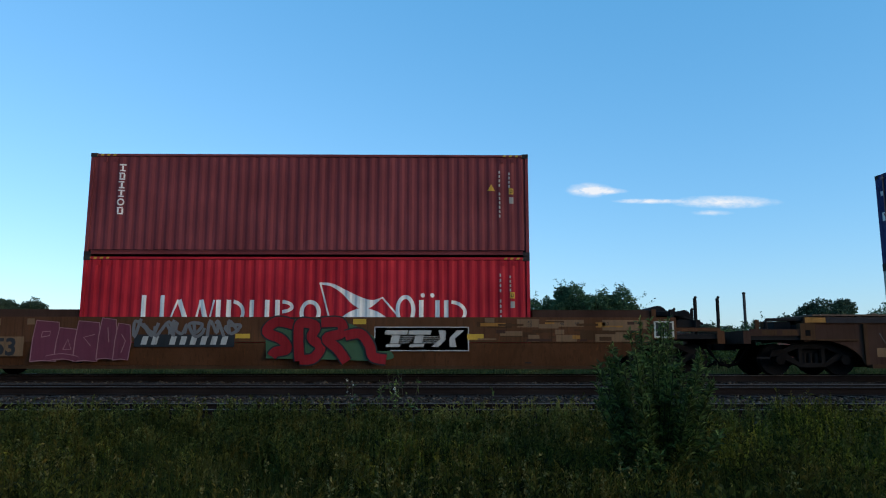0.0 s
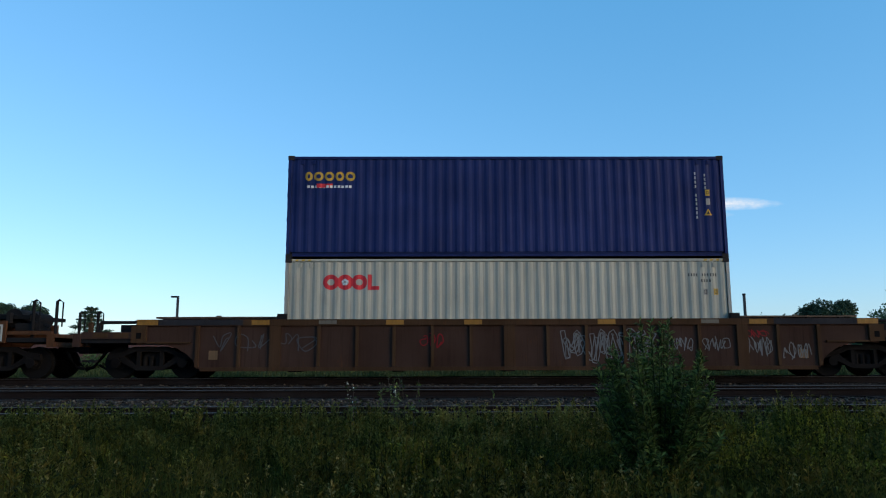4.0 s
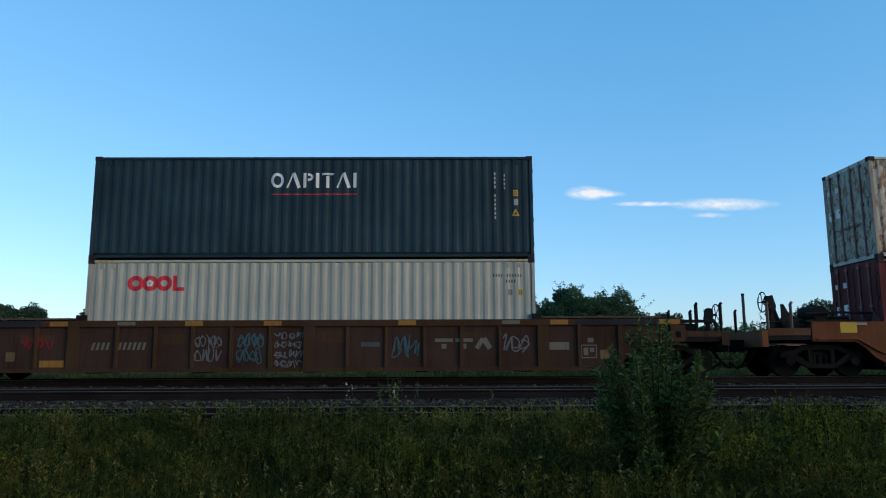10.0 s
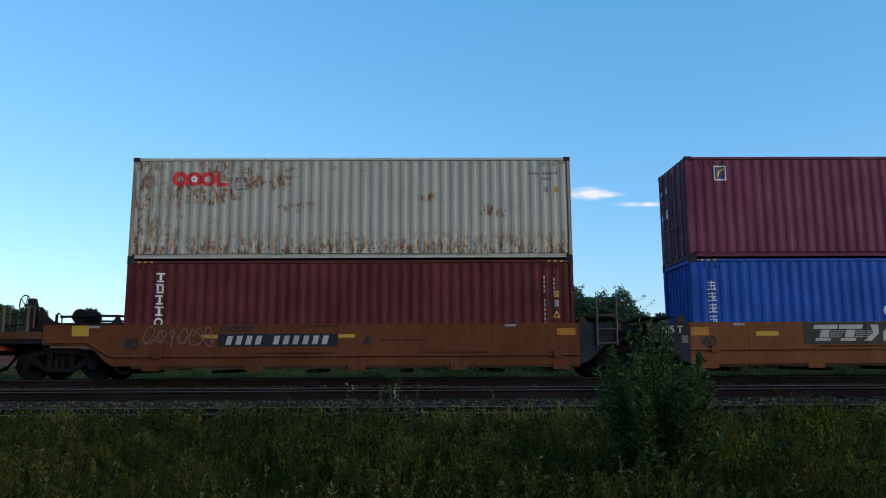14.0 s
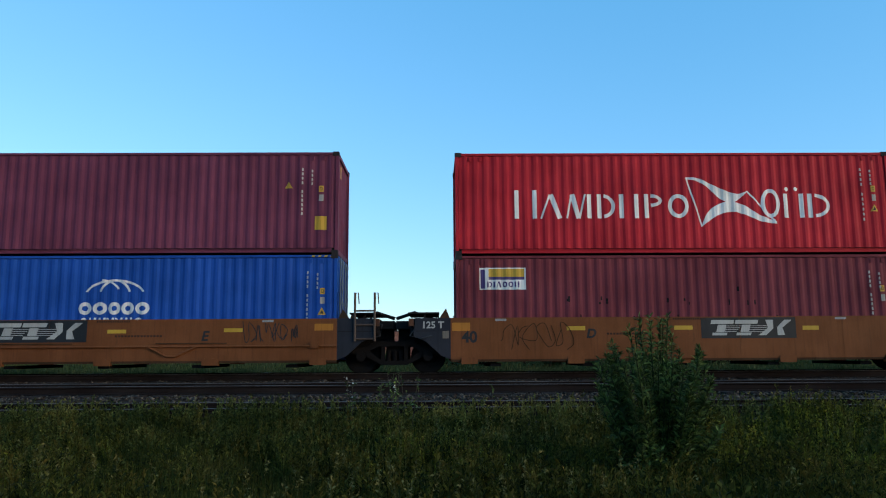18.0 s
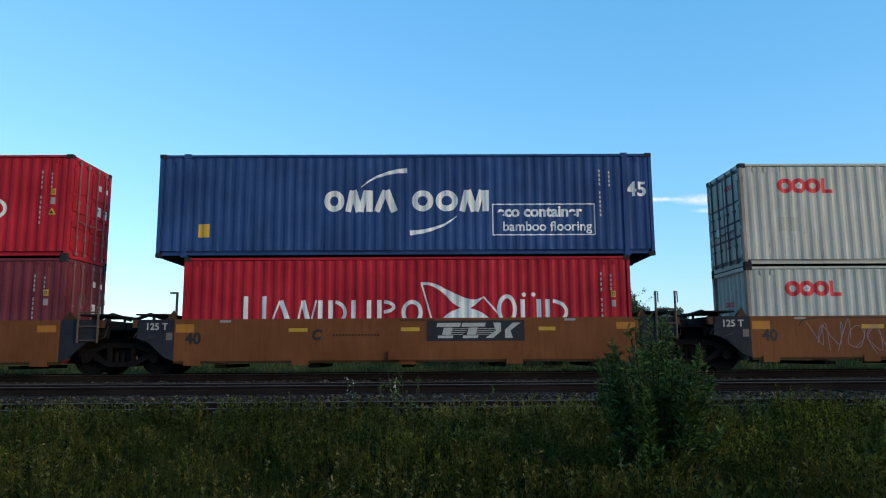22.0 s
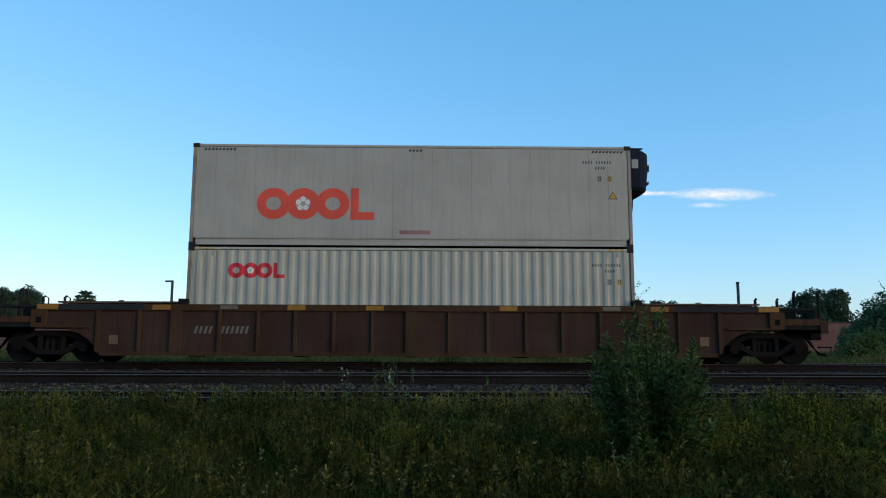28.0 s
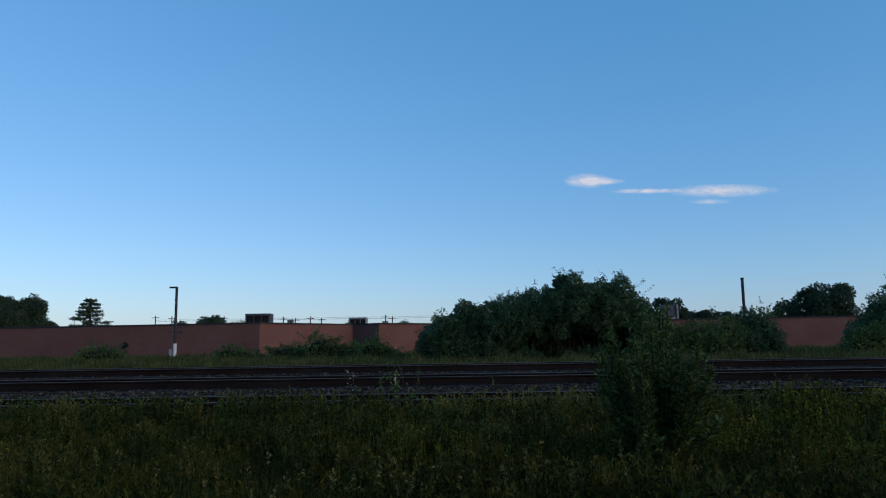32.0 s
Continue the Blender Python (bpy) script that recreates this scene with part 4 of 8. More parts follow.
def end_rings(c, e, z, y=0.0, s=0.17):
    """The same red mark, small, on an end."""
    bm = bmesh.new()
    for k in (-1, 0, 1):
        s_ring(bm, y + k * s * 0.95, z, s * 0.5, s * 0.5, s * 0.24, n=16)
    s_rect(bm, y + s * 1.5, z - s * 0.5, y + s * 1.75, z + s * 0.5)
    s_rect(bm, y + s * 1.75, z - s * 0.5, y + s * 2.15, z - s * 0.28)
    for v in bm.verts:
        v.co = (e * 6.112, v.co.x * e, v.co.z)
    part("logo", bm, M["red_mark"], c)


def strokes(bm, kinds, x, z, h, w, gap, thin=0.5):
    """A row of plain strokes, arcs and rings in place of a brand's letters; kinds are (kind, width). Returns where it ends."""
    for kind, wd in kinds:
        if kind == "pair":
            s_rect(bm, x, z, x + w, z + h)
            s_rect(bm, x + wd - w, z, x + wd, z + h)
        elif kind == "peak":
            s_stroke(bm, [(x + w * 0.3, z), (x + wd * 0.46, z + h)], w * thin)
            s_stroke(bm, [(x + wd * 0.5, z + h), (x + wd - w * 0.5, z)], w * 1.1)
        elif kind == "peaks":
            s_stroke(bm, [(x + w * 0.3, z), (x + wd * 0.24, z + h)], w * thin)
            s_stroke(bm, [(x + wd * 0.26, z + h), (x + wd * 0.5, z)], w * 1.1)
            s_stroke(bm, [(x + wd * 0.54, z), (x + wd * 0.76, z + h)], w * thin)
            s_rect(bm, x + wd - w, z, x + wd, z + h)
        elif kind == "ring":
            s_ring(bm, x + wd / 2, z + h / 2, wd / 2, h / 2, w * 0.9, n=22)
        elif kind == "bow":
            s_rect(bm, x, z, x + w, z + h)
            s_ring(bm, x + w * 1.3, z + h / 2, wd - w * 1.3, h / 2, w * 0.8, -84, 84, 12)
        elif kind == "half":
            s_rect(bm, x, z, x + w, z + h)
            s_ring(bm, x + w * 1.3, z + h * 0.73, wd - w * 1.3, h * 0.27, w * 0.8, -84, 84, 10)
        elif kind == "bar":
            s_rect(bm, x, z, x + wd, z + h)
        elif kind == "post":
            s_rect(bm, x, z + h - w * 0.7, x + wd, z + h)
            s_rect(bm, x + wd / 2 - w / 2, z, x + wd / 2 + w / 2, z + h - w * 1.1)
        x += wd + gap
    return x


def pennant_logo(c, x0, z, mat):
    """Shipping line's wide mark as plain strokes with a swallow-tailed pennant; x0 is its left end, z its foot."""
    bm = bmesh.new()
    for a, kind, wd, h in ((0, "pair", 0.62, 0.8), (0.7, "peak", 0.62, 0.68), (1.42, "peaks", 0.72, 0.68), (2.3, "bow", 0.5, 0.68), (2.92, "pair", 0.54, 0.68), (3.62, "half", 0.5, 0.68),
                           (4.28, "ring", 0.58, 0.68), (6.88, "ring", 0.54, 0.82), (7.52, "pair", 0.56, 0.68), (8.2, "bow", 0.62, 0.68)):
        strokes(bm, [(kind, wd)], x0 + a, z, h, 0.12, 0, 0.42)
    for a in (7.62, 7.88):
        s_ring(bm, x0 + a, z + 0.81, 0.06, 0.06, 0.058, n=10)
    # the pennant: two swelling bands between thin lines
    def band(up, low):
        up, low = curve(up, 6), curve(low, 6)
        v = [[bm.verts.new((x0 + a, 0, z + b)) for a, b in row] for row in (up, low)]
        for k in range(len(up) - 1):
            bm.faces.new((v[0][k], v[0][k + 1], v[1][k + 1], v[1][k]))
    band([(4.82, 1.16), (5.15, 1.13), (5.55, 0.94), (5.94, 0.76), (6.25, 0.68), (6.52, 0.76)], [(4.84, 1.1), (5.12, 1.05), (5.42, 0.86), (5.72, 0.56), (6.08, 0.42), (6.5, 0.72)])
    band([(5.2, -0.22), (5.34, 0.1), (5.6, 0.34), (5.98, 0.46), (6.4, 0.36), (6.8, 0.1), (7.28, -0.1)], [(5.22, -0.23), (5.42, -0.08), (5.72, 0.1), (6.1, 0.17), (6.5, 0.06), (6.86, -0.1), (7.28, -0.17)])
    s_stroke(bm, [(x0 + 4.82, z + 1.15), (x0 + 5.21, z - 0.24)], 0.045)
    s_stroke(bm, [(x0 + 6.51, z + 0.76), (x0 + 7.29, z - 0.14)], 0.045)
    part("logo", on_side(bm), mat, c)


def stack_logo(c, x, z_top, n, size, mat):
    """A column of small plain slabs and strokes in place of a brand's letters."""
    bm = bmesh.new()
    for k in range(n):
        z = z_top - k * size * 1.22
        if k == 4:
            s_ring(bm, x, z - size * 0.5, size * 0.48, size * 0.5, size * 0.19, n=16)
            continue
        s_rect(bm, x - size * 0.46, z - size * 0.17, x + size * (0.46 if k % 3 == 0 else 0.3), z)
        for dx in ((0,), (-0.24, 0.26), (0,), (0,), (0,), (-0.28, 0.28))[k]:
            s_rect(bm, x + size * (dx - 0.11), z - size * 0.80, x + size * (dx + 0.11), z - size * 0.20)
        s_rect(bm, x - size * 0.36, z - size, x + size * 0.36, z - size * 0.83)
    part("logo", on_side(bm), mat, c)


HC, STD = 2.896, 2.591      # high-cube and standard heights
FT40, FT45 = 12.192, 13.716
moving = []                 # (thing, x at the start, y, z)


def on_train(ob, x, y, z):
    moving.append((ob, x, y, z))
    return ob


def load(name, left, base, L, H, mat, label, **kw):
    x = left + L / 2
    return on_train(container(name, L, H, mat, label, pose(x, TRACK_Y, base), **kw), x, TRACK_Y, base)


def hazard(c, H):
    """Yellow and black height stripes under the top rail at both ends."""
    for e in (-1, 1):
        bm = bmesh.new()
        for k in range(4):
            x = e * (5.95 - 0.17 * k)
            s_rect(bm, x - 0.05, H - 0.078, x + 0.03, H - 0.028, 0.5)
        for v in bm.verts:
            v.co.y = -1.223
        part("height_stripes", bm, M["yellow"], c)


def build_containers():
    # first car
    c = load("shipping_container", -9.331, 3.22, FT40, HC, M["maroon"], "dull maroon corrugated shipping container stacked on a red one", ends=("doors", "sheet"))
    door_notes(c, 6.115, 1, [(0.78, 0.75, 0.22, 0.42), (-0.86, 2.42, 0.14, 0.18)], "yellow")
    stack_logo(c, -5.2, 2.58, 6, 0.2, M["white_mark"])
    id_marks(c, HC, M["pale_mark"], 5.3)
    placards(c, 5.62, 1.75, False)
    bm = bmesh.new(); s_poly(bm, [(4.95, 1.85), (5.17, 1.85), (5.06, 2.04)])
    part("warning_triangle", on_side(bm), M["yellow"], c)
    hazard(c, HC)
    c = load("shipping_container", -9.331, 0.32, FT40, HC, M["red"], "bright red corrugated shipping container seated in a well car", ends=("doors", "sheet"))
    pennant_logo(c, -4.45, 1.02, M["white_mark"])
    id_marks(c, HC, M["pale_mark"], 5.3, tall=0.85)
    placards(c, 5.62, 1.75, False)
    hazard(c, HC)

    # second car
    c = load("shipping_container", 14.148, 3.244, FT40, HC, M["navy"], "navy blue corrugated shipping container stacked on a white one", ends=("doors", "sheet"))
    bm = bmesh.new()
    strokes(bm, [("ring", 0.21), ("ring", 0.27), ("ring", 0.27), ("ring", 0.25), ("ring", 0.28)], -5.62, 2.18, 0.26, 0.075, 0.03)
    part("logo", on_side(bm), M["yellow"], c, "yellow plain blocks")
    bm = bmesh.new()
    for k in range(12):
        s_rect(bm, -5.55 + k * 0.105, 1.98, -5.48 + k * 0.105, 2.05)
    part("logo", on_side(bm), M["white_mark"], c)
    bm = bmesh.new(); s_rect(bm, -5.3, 1.99, -4.85, 2.1)
    part("logo", on_side(bm, lift=0.007), M["red_mark"], c)
    id_marks(c, HC, M["pale_mark"], 5.3)
    placards(c, 5.62, 1.75)
    c = load("shipping_container", 14.148, 0.344, FT40, HC, M["white"], "off-white corrugated shipping container with a red ring mark", ends=("doors", "sheet"), post=M["reefer"])
    end_rings(c, 1, 2.0)
    ring_logo(c, -5.06, 2.24, 0.42, M["red_mark"])
    white_ids(c, HC)
    hazard(c, HC)

    # third car
    c = load("shipping_container", 37.618, 3.247, FT40, HC, M["green"], "dark green corrugated shipping container stacked on a white one", ends=("sheet", "doors"))
    bm = bmesh.new()
    strokes(bm, [("ring", 0.36), ("peak", 0.4), ("half", 0.28), ("bar", 0.09), ("post", 0.34), ("peak", 0.4), ("bar", 0.09)], -1.2, 2.0, 0.42, 0.085, 0.07)
    part("logo", on_side(bm), M["white_mark"], c)
    bm = bmesh.new(); s_rect(bm, -1.18, 1.8, 1.2, 1.83)
    part("logo", on_side(bm), M["red_mark"], c, "thin red line")
    id_marks(c, HC, M["pale_mark"], 5.05)
    placards(c, 5.62, 1.75, True)
    bm = bmesh.new()
    for k in range(12):
        s_rect(bm, -2.9 + 0.4 * k, 0.42 + 0.02 * (k % 3), -2.84 + 0.4 * k, 0.52)
    part("stain", on_side(bm), M["black_mark"], c)
    c = load("shipping_container", 37.618, 0.347, FT40, HC, M["white"], "off-white corrugated shipping container with a red ring mark", ends=("doors", "sheet"), post=M["reefer"])
    end_rings(c, 1, 1.9)
    ring_logo(c, -5.0, 2.24, 0.42, M["red_mark"])
    white_ids(c, HC)
    hazard(c, HC)

    # articulated car, five wells
    c = load("shipping_container", 59.322, 3.229, FT40, HC, M["white_rust"], "dirty white corrugated container streaked with brown rust", ends=("doors", "sheet"), post=M["post_rust"], rail=M["white_b"])
    ring_logo(c, -5.0, 2.28, 0.42, M["red_mark"])
    white_ids(c, HC)
    end_rings(c, 1, 2.2)
    bm = bmesh.new(); s_frame(bm, -3.24, 1.98, -2.94, 2.32, 0.02)
    part("stencil_box", on_side(bm), M["black_mark"], c)
    c = load("shipping_container", 59.322, 0.33, FT40, HC, M["brownred"], "brown-red corrugated shipping container seated in a well car", ends=("doors", "sheet"))
    stack_logo(c, -5.17, 2.55, 6, 0.25, M["white_mark"])
    id_marks(c, HC, M["pale_mark"], 5.3)
    placards(c, 5.62, 1.85)
    hazard(c, HC)

    c = load("shipping_container", 74.767, 3.238, FT40, HC, M["purple"], "plum-coloured corrugated shipping container stacked on a blue one", ends=("doors", "sheet"))
    for r, m, l in (((-5.3, 2.2, -4.96, 2.62), "white_mark", 0.004), ((-5.27, 2.24, -4.99, 2.59), "blue_mark", 0.008)):
        bm = bmesh.new(); s_rect(bm, *r)
        part("logo", on_side(bm, lift=l), M[m], c)
    bm = bmesh.new(); s_stroke(bm, curve([(-5.22, 2.3), (-5.14, 2.45), (-5.02, 2.53)], 5), 0.06)
    part("logo", on_side(bm, lift=0.012), M["yellow"], c)
    id_marks(c, HC, M["pale_mark"], 5.1)
    placards(c, 5.62, 1.75, False)
    bm = bmesh.new(); s_poly(bm, [(4.6, 1.85), (4.82, 1.85), (4.71, 2.04)])
    part("warning_triangle", on_side(bm), M["yellow"], c)
    bm = bmesh.new(); s_rect(bm, 5.45, 0.68, 5.78, 1.06)
    part("placard", on_side(bm), M["yellow"], c, "yellow square notice")
    door_notes(c, 6.115, 1, [(-0.92, 2.35, 0.16, 0.36)], "yellow")
    c = load("shipping_container", 74.767, 0.34, FT40, HC, M["blue"], "bright blue corrugated shipping container in an orange well car", ends=("sheet", "doors"))
    bm = bmesh.new()
    for k in range(4):
        z = 2.24 - k * 0.31
        s_rect(bm, -5.66, z - 0.03, -5.46, z)
        s_rect(bm, -5.65, z - 0.11, -5.45, z - 0.085)
        s_rect(bm, -5.67, z - 0.22, -5.44, z - 0.19)
        s_stroke(bm, [(-5.56, z + 0.03), (-5.57 + 0.02 * (k % 2), z - 0.18)], 0.03)
        s_stroke(bm, [(-5.5, z - 0.11), (-5.46 - 0.05 * (k % 3), z - 0.19)], 0.025)
    part("logo", on_side(bm), M["white_mark"], c)
    bm = bmesh.new()
    strokes(bm, [("ring", 0.36), ("ring", 0.38), ("ring", 0.33), ("ring", 0.34), ("ring", 0.38)], -0.88, 1.27, 0.34, 0.11, 0.03)
    strokes(bm, [("ring", 0.16), ("pair", 0.18), ("bar", 0.06), ("half", 0.16), ("half", 0.16), ("bar", 0.06), ("pair", 0.18), ("ring", 0.2)], -0.80, 0.99, 0.2, 0.055, 0.07)
    for r in (0.85, 0.45):
        s_ring(bm, 0.08, 1.73, r, 0.5, 0.06, 20, 160, 14)
    s_ring(bm, -0.28, 1.73, 0.55, 0.5, 0.05, 30, 90, 8)
    part("logo", on_side(bm), M["white_mark"], c)
    id_marks(c, HC, M["pale_mark"], 5.3)
    placards(c, 5.7, 1.8)
    hazard(c, HC)

    c = load("shipping_container", 90.198, 3.19, FT40, HC, M["red"], "red corrugated shipping container with a white pennant mark", ends=("sheet", "doors"))
    pennant_logo(c, -4.45, 1.02, M["white_mark"])
    id_marks(c, HC, M["pale_mark"], 5.3, tall=0.85)
    placards(c, 5.62, 1.75)
    c = load("shipping_container", 90.198, 0.29, FT40, HC, M["plumred"], "brown-red corrugated container with a small pale sign", ends=("sheet", "doors"))
    for r, m, l in (((-5.45, 1.95, -4.18, 2.55), "white_mark", 0.004), ((-5.2, 2.3, -4.22, 2.52), "yellow", 0.008), ((-5.42, 1.98, -5.3, 2.5), "blue_mark", 0.008), ((-5.2, 2.22, -4.22, 2.3), "blue_mark", 0.008)):
        bm = bmesh.new(); s_rect(bm, *r)
        part("sign", on_side(bm, lift=l), M[m], c)
    bm = bmesh.new()
    strokes(bm, [("bow", 0.14), ("bar", 0.05), ("peak", 0.14), ("ring", 0.13), ("ring", 0.14), ("pair", 0.13)], -5.24, 2.01, 0.16, 0.04, 0.03)
    part("sign", on_side(bm, lift=0.008), M["blue_mark"], c)
    id_marks(c, HC, M["pale_mark"], 5.3)
    placards(c, 5.62, 1.85, False)
    rnd = random.Random(4)
    bm = bmesh.new()
    for k in range(22):
        x, z = rnd.uniform(-3.2, 3.0), rnd.choice((0.95, 1.05, 1.5, 1.75)) + rnd.uniform(0, 0.15)
        s_rect(bm, x, z, x + rnd.uniform(0.02, 0.06), z + rnd.uniform(0.05, 0.16))
    part("scuff", on_side(bm), M["dark"], c)

    c = load("shipping_container", 104.819, 3.17, FT45, HC, M["slate"], "long slate-blue corrugated container overhanging the red one", ends=("sheet", "doors"))
    for e in (-1, 1):
        part("corner_post", boxes((e * 6.096 - 0.06, e * 6.096 + 0.06, -1.224, -1.16, 0.12, HC - 0.12)), M["slate"], c)
        part("corner_casting", boxes((e * 6.096 - 0.09, e * 6.096 + 0.09, -1.228, -1.07, 0, 0.118)), M["slate"], c)
        part("corner_casting", boxes((e * 6.096 - 0.09, e * 6.096 + 0.09, -1.228, -1.07, HC - 0.118, HC + 0.01)), M["slate"], c)
    bm = bmesh.new()
    strokes(bm, [("ring", 0.56), ("peaks", 0.74), ("peak", 0.64)], -2.28, 1.25, 0.6, 0.18, 0.05, 0.9)
    strokes(bm, [("ring", 0.6), ("ring", 0.62), ("peaks", 0.8)], 0.15, 1.25, 0.6, 0.18, 0.06, 0.9)
    part("logo", on_side(bm), M["white_mark"], c)
    bm = bmesh.new()
    a = curve([(-1.26, 1.95), (-0.9, 2.2), (-0.4, 2.37), (0.02, 2.42)], 7)
    s_stroke(bm, a, [0.02 + 0.13 * i / len(a) for i in range(len(a))])
    a = curve([(1.4, 1.12), (1.05, 0.88), (0.55, 0.71), (0.1, 0.65)], 7)
    s_stroke(bm, a, [0.02 + 0.13 * i / len(a) for i in range(len(a))])
    part("logo", on_side(bm), M["white_mark"], c)
    bm = bmesh.new(); s_frame(bm, 2.38, 0.57, 5.24, 1.46, 0.03)
    part("notice", on_side(bm), M["white_mark"], c)
    part("notice", on_side(shift(lettering("eco container", 0.42, bold=0.014), 2.52, 1.1)), M["white_mark"], c, "white words: eco container")
    part("notice", on_side(shift(lettering("bamboo flooring", 0.37, bold=0.005), 2.66, 0.7)), M["white_mark"], c, "white words: bamboo flooring")
    part("size_mark", on_side(shift(lettering("45", 0.56, bold=0.014), 6.14, 1.68)), M["white_mark"], c, "white number 45")
    bm = bmesh.new(); s_rect(bm, -5.72, 0.55, -5.42, 0.92)
    part("placard", on_side(bm), M["yellow"], c, "yellow square notice")
    id_marks(c, HC, M["pale_mark"], 5.4)
    c = load("shipping_container", 105.619, 0.27, FT40, HC, M["red"], "bright red corrugated shipping container in an orange well car")
    pennant_logo(c, -4.45, 1.02, M["white_mark"])
    id_marks(c, HC, M["pale_mark"], 5.3, tall=0.85)
    placards(c, 5.62, 1.75, False)

    c = load("shipping_container", 121.003, 2.86, FT40, HC, M["white_b"], "worn white corrugated container with rusty corner posts", post=M["post_rust"], ends=("doors", "sheet"))
    end_rings(c, 1, 2.15)
    end_rings(c, -1, 2.35, 0.4)
    ring_logo(c, -5.05, 2.25, 0.425, M["red_mark"])
    white_ids(c, HC)
    for r in ((-0.8, 0.89, 0.92, 1.74), (-5.1, 0.97, -4.5, 1.36), (2.9, 0.4, 3.3, 0.52)):
        bm = bmesh.new(); s_rect(bm, *r)
        part("stain", on_side(bm), M["white"], c, "duller repainted patch")
    c = load("shipping_container", 121.003, 0.265, FT40, STD, M["white_b"], "worn white standard-height corrugated container in an orange well car", post=M["post_rust"], ends=("sheet", "doors"))
    end_rings(c, -1, 1.6, 0.0)
    end_rings(c, 1, 1.9, -0.55)
    ring_logo(c, -5.05, 1.96, 0.425, M["red_mark"])
    white_ids(c, STD)
    for x in (0.55, 1.0):
        bm = bmesh.new(); s_rect(bm, x, 1.55, x + 0.36, 2.1)
        part("stain", on_side(bm), M["rust_stain"], c, "ochre rust stain")

    # last car
    c = load("refrigerated_container", 142.632, 3.16, FT40, HC, M["reefer"], "grey-white refrigerated container with smooth ribbed sides", smooth=True, ends=("plain", "plain"), post=M["post_rust"])
    ring_logo(c, -4.29, 1.2, 0.885, M["coral_mark"], wavy=False)
    white_ids(c, HC, wavy=False, x=4.75)
    for pts, m, l in (([(5.44, 1.38), (5.7, 1.38), (5.57, 1.6)], "black_mark", 0.004), ([(5.475, 1.4), (5.665, 1.4), (5.57, 1.565)], "yellow", 0.008)):
        bm = bmesh.new(); s_poly(bm, pts)
        part("warning_triangle", on_side(bm, False, l), M[m], c)
    bm = bmesh.new(); s_rect(bm, -0.35, 0.36, 0.5, 0.47)
    part("notice", on_side(bm, False), M["pink_mark"], c)
    for x0 in (-5.8, -0.12, 5.0):
        bm = bmesh.new()
        for k in range(9 if x0 != -0.12 else 4):
            s_rect(bm, x0 + k * 0.1, HC - 0.2, x0 + k * 0.1 + 0.06, HC - 0.14, 0.5)
        part("height_stripes", on_side(bm, False), M["black_mark"], c)
    part("unit_frame", boxes((6.1, 6.16, -1.0, -0.88, 0.2, 1.69), (6.1, 6.16, 0.88, 1.0, 0.2, 1.69), (6.1, 6.16, -0.88, 0.88, 0.66, 0.74), (6.1, 6.16, -0.88, 0.88, 0.2, 0.3), (6.1, 6.14, -0.2, 0.6, 0.3, 0.58)), M["white_b"], c, "white machinery frame")
    bm = bmesh.new()
    s_ring(bm, 0, 1.25, 0.42, 0.42, 0.08)
    for v in bm.verts:
        v.co = (6.17, v.co.x - 0.1, v.co.z)
    part("fan_ring", bm, M["white_b"], c)
    part("pipe", tube([(6.13, 0.7, 1.65), (6.13, 0.7, 1.1), (6.13, 0.55, 0.95), (6.13, 0.55, 0.74)], 0.03, n=6), M["grey_mark"], c)
    part("control_box", boxes((6.1, 6.2, -0.82, -0.4, 0.78, 1.05)), M["white_b"], c)
    part("fan", drum("x", (0, -0.1, 1.25), 0.34, 6.1, 6.14), M["black"], c)
    part("compressor", drum("x", (0, -0.5, 0.46), 0.14, 6.1, 6.22, n=16), M["grey_mark"], c)
    bm = bmesh.new()
    loops = []
    for z, d, w in ((1.70, 0.52, 0.98), (1.78, 0.66, 1.06), (2.30, 0.72, 1.10), (2.78, 0.72, 1.10), (2.86, 0.60, 1.04)):
        loops.append([bm.verts.new((6.1 + d * math.sin(math.pi * k / 14) ** 0.55, -w * math.cos(math.pi * k / 14), z)) for k in range(15)])
    for lo, hi in zip(loops, loops[1:]):
        for k in range(14):
            bm.faces.new((lo[k], lo[k + 1], hi[k + 1], hi[k]))
    bm.faces.new(loops[0][::-1])
    bm.faces.new(loops[-1])
    g = part("generator", bm, M["generator"], c, "dark clip-on generator box")
    panel = part("generator_panel", boxes((6.824, 6.84, -0.2, 0.5, 2.26, 2.76)), M["white_mark"], g, "white louvred panel")
    for k in range(3):
        for q in range(3):
            part("louvre", boxes((6.841, 6.845, -0.14 + q * 0.2, 0.02 + q * 0.2, 2.36 + k * 0.13, 2.43 + k * 0.13)), M["black"], panel)
    part("generator_plate", boxes((6.824, 6.836, -0.5, -0.26, 2.36, 2.56)), M["grey_mark"], g)
    part("generator_vent", boxes((6.16, 6.34, -1.112, -1.104, 2.3, 2.55)), M["grey_mark"], g)
    part("generator_label", boxes((6.80, 6.824, -0.5, -0.1, 1.98, 2.06)), M["grey_mark"], g)
    part("generator_bracket", boxes((6.1, 6.5, -1.04, -0.96, 2.864, 2.9), (6.1, 6.5, 0.96, 1.04, 2.864, 2.9)), M["dark"], g)
    part("machinery_recess", boxes((6.084, 6.098, -0.96, 0.96, 0.2, 1.7)), M["black"], c)
    for sy in (-1, 1):
        part("brace", tube([(6.13, sy * 0.85 - 0.1, 1.7), (6.13, sy * 0.15 - 0.1, 0.75)], 0.05, n=6), M["white_mark"], c)
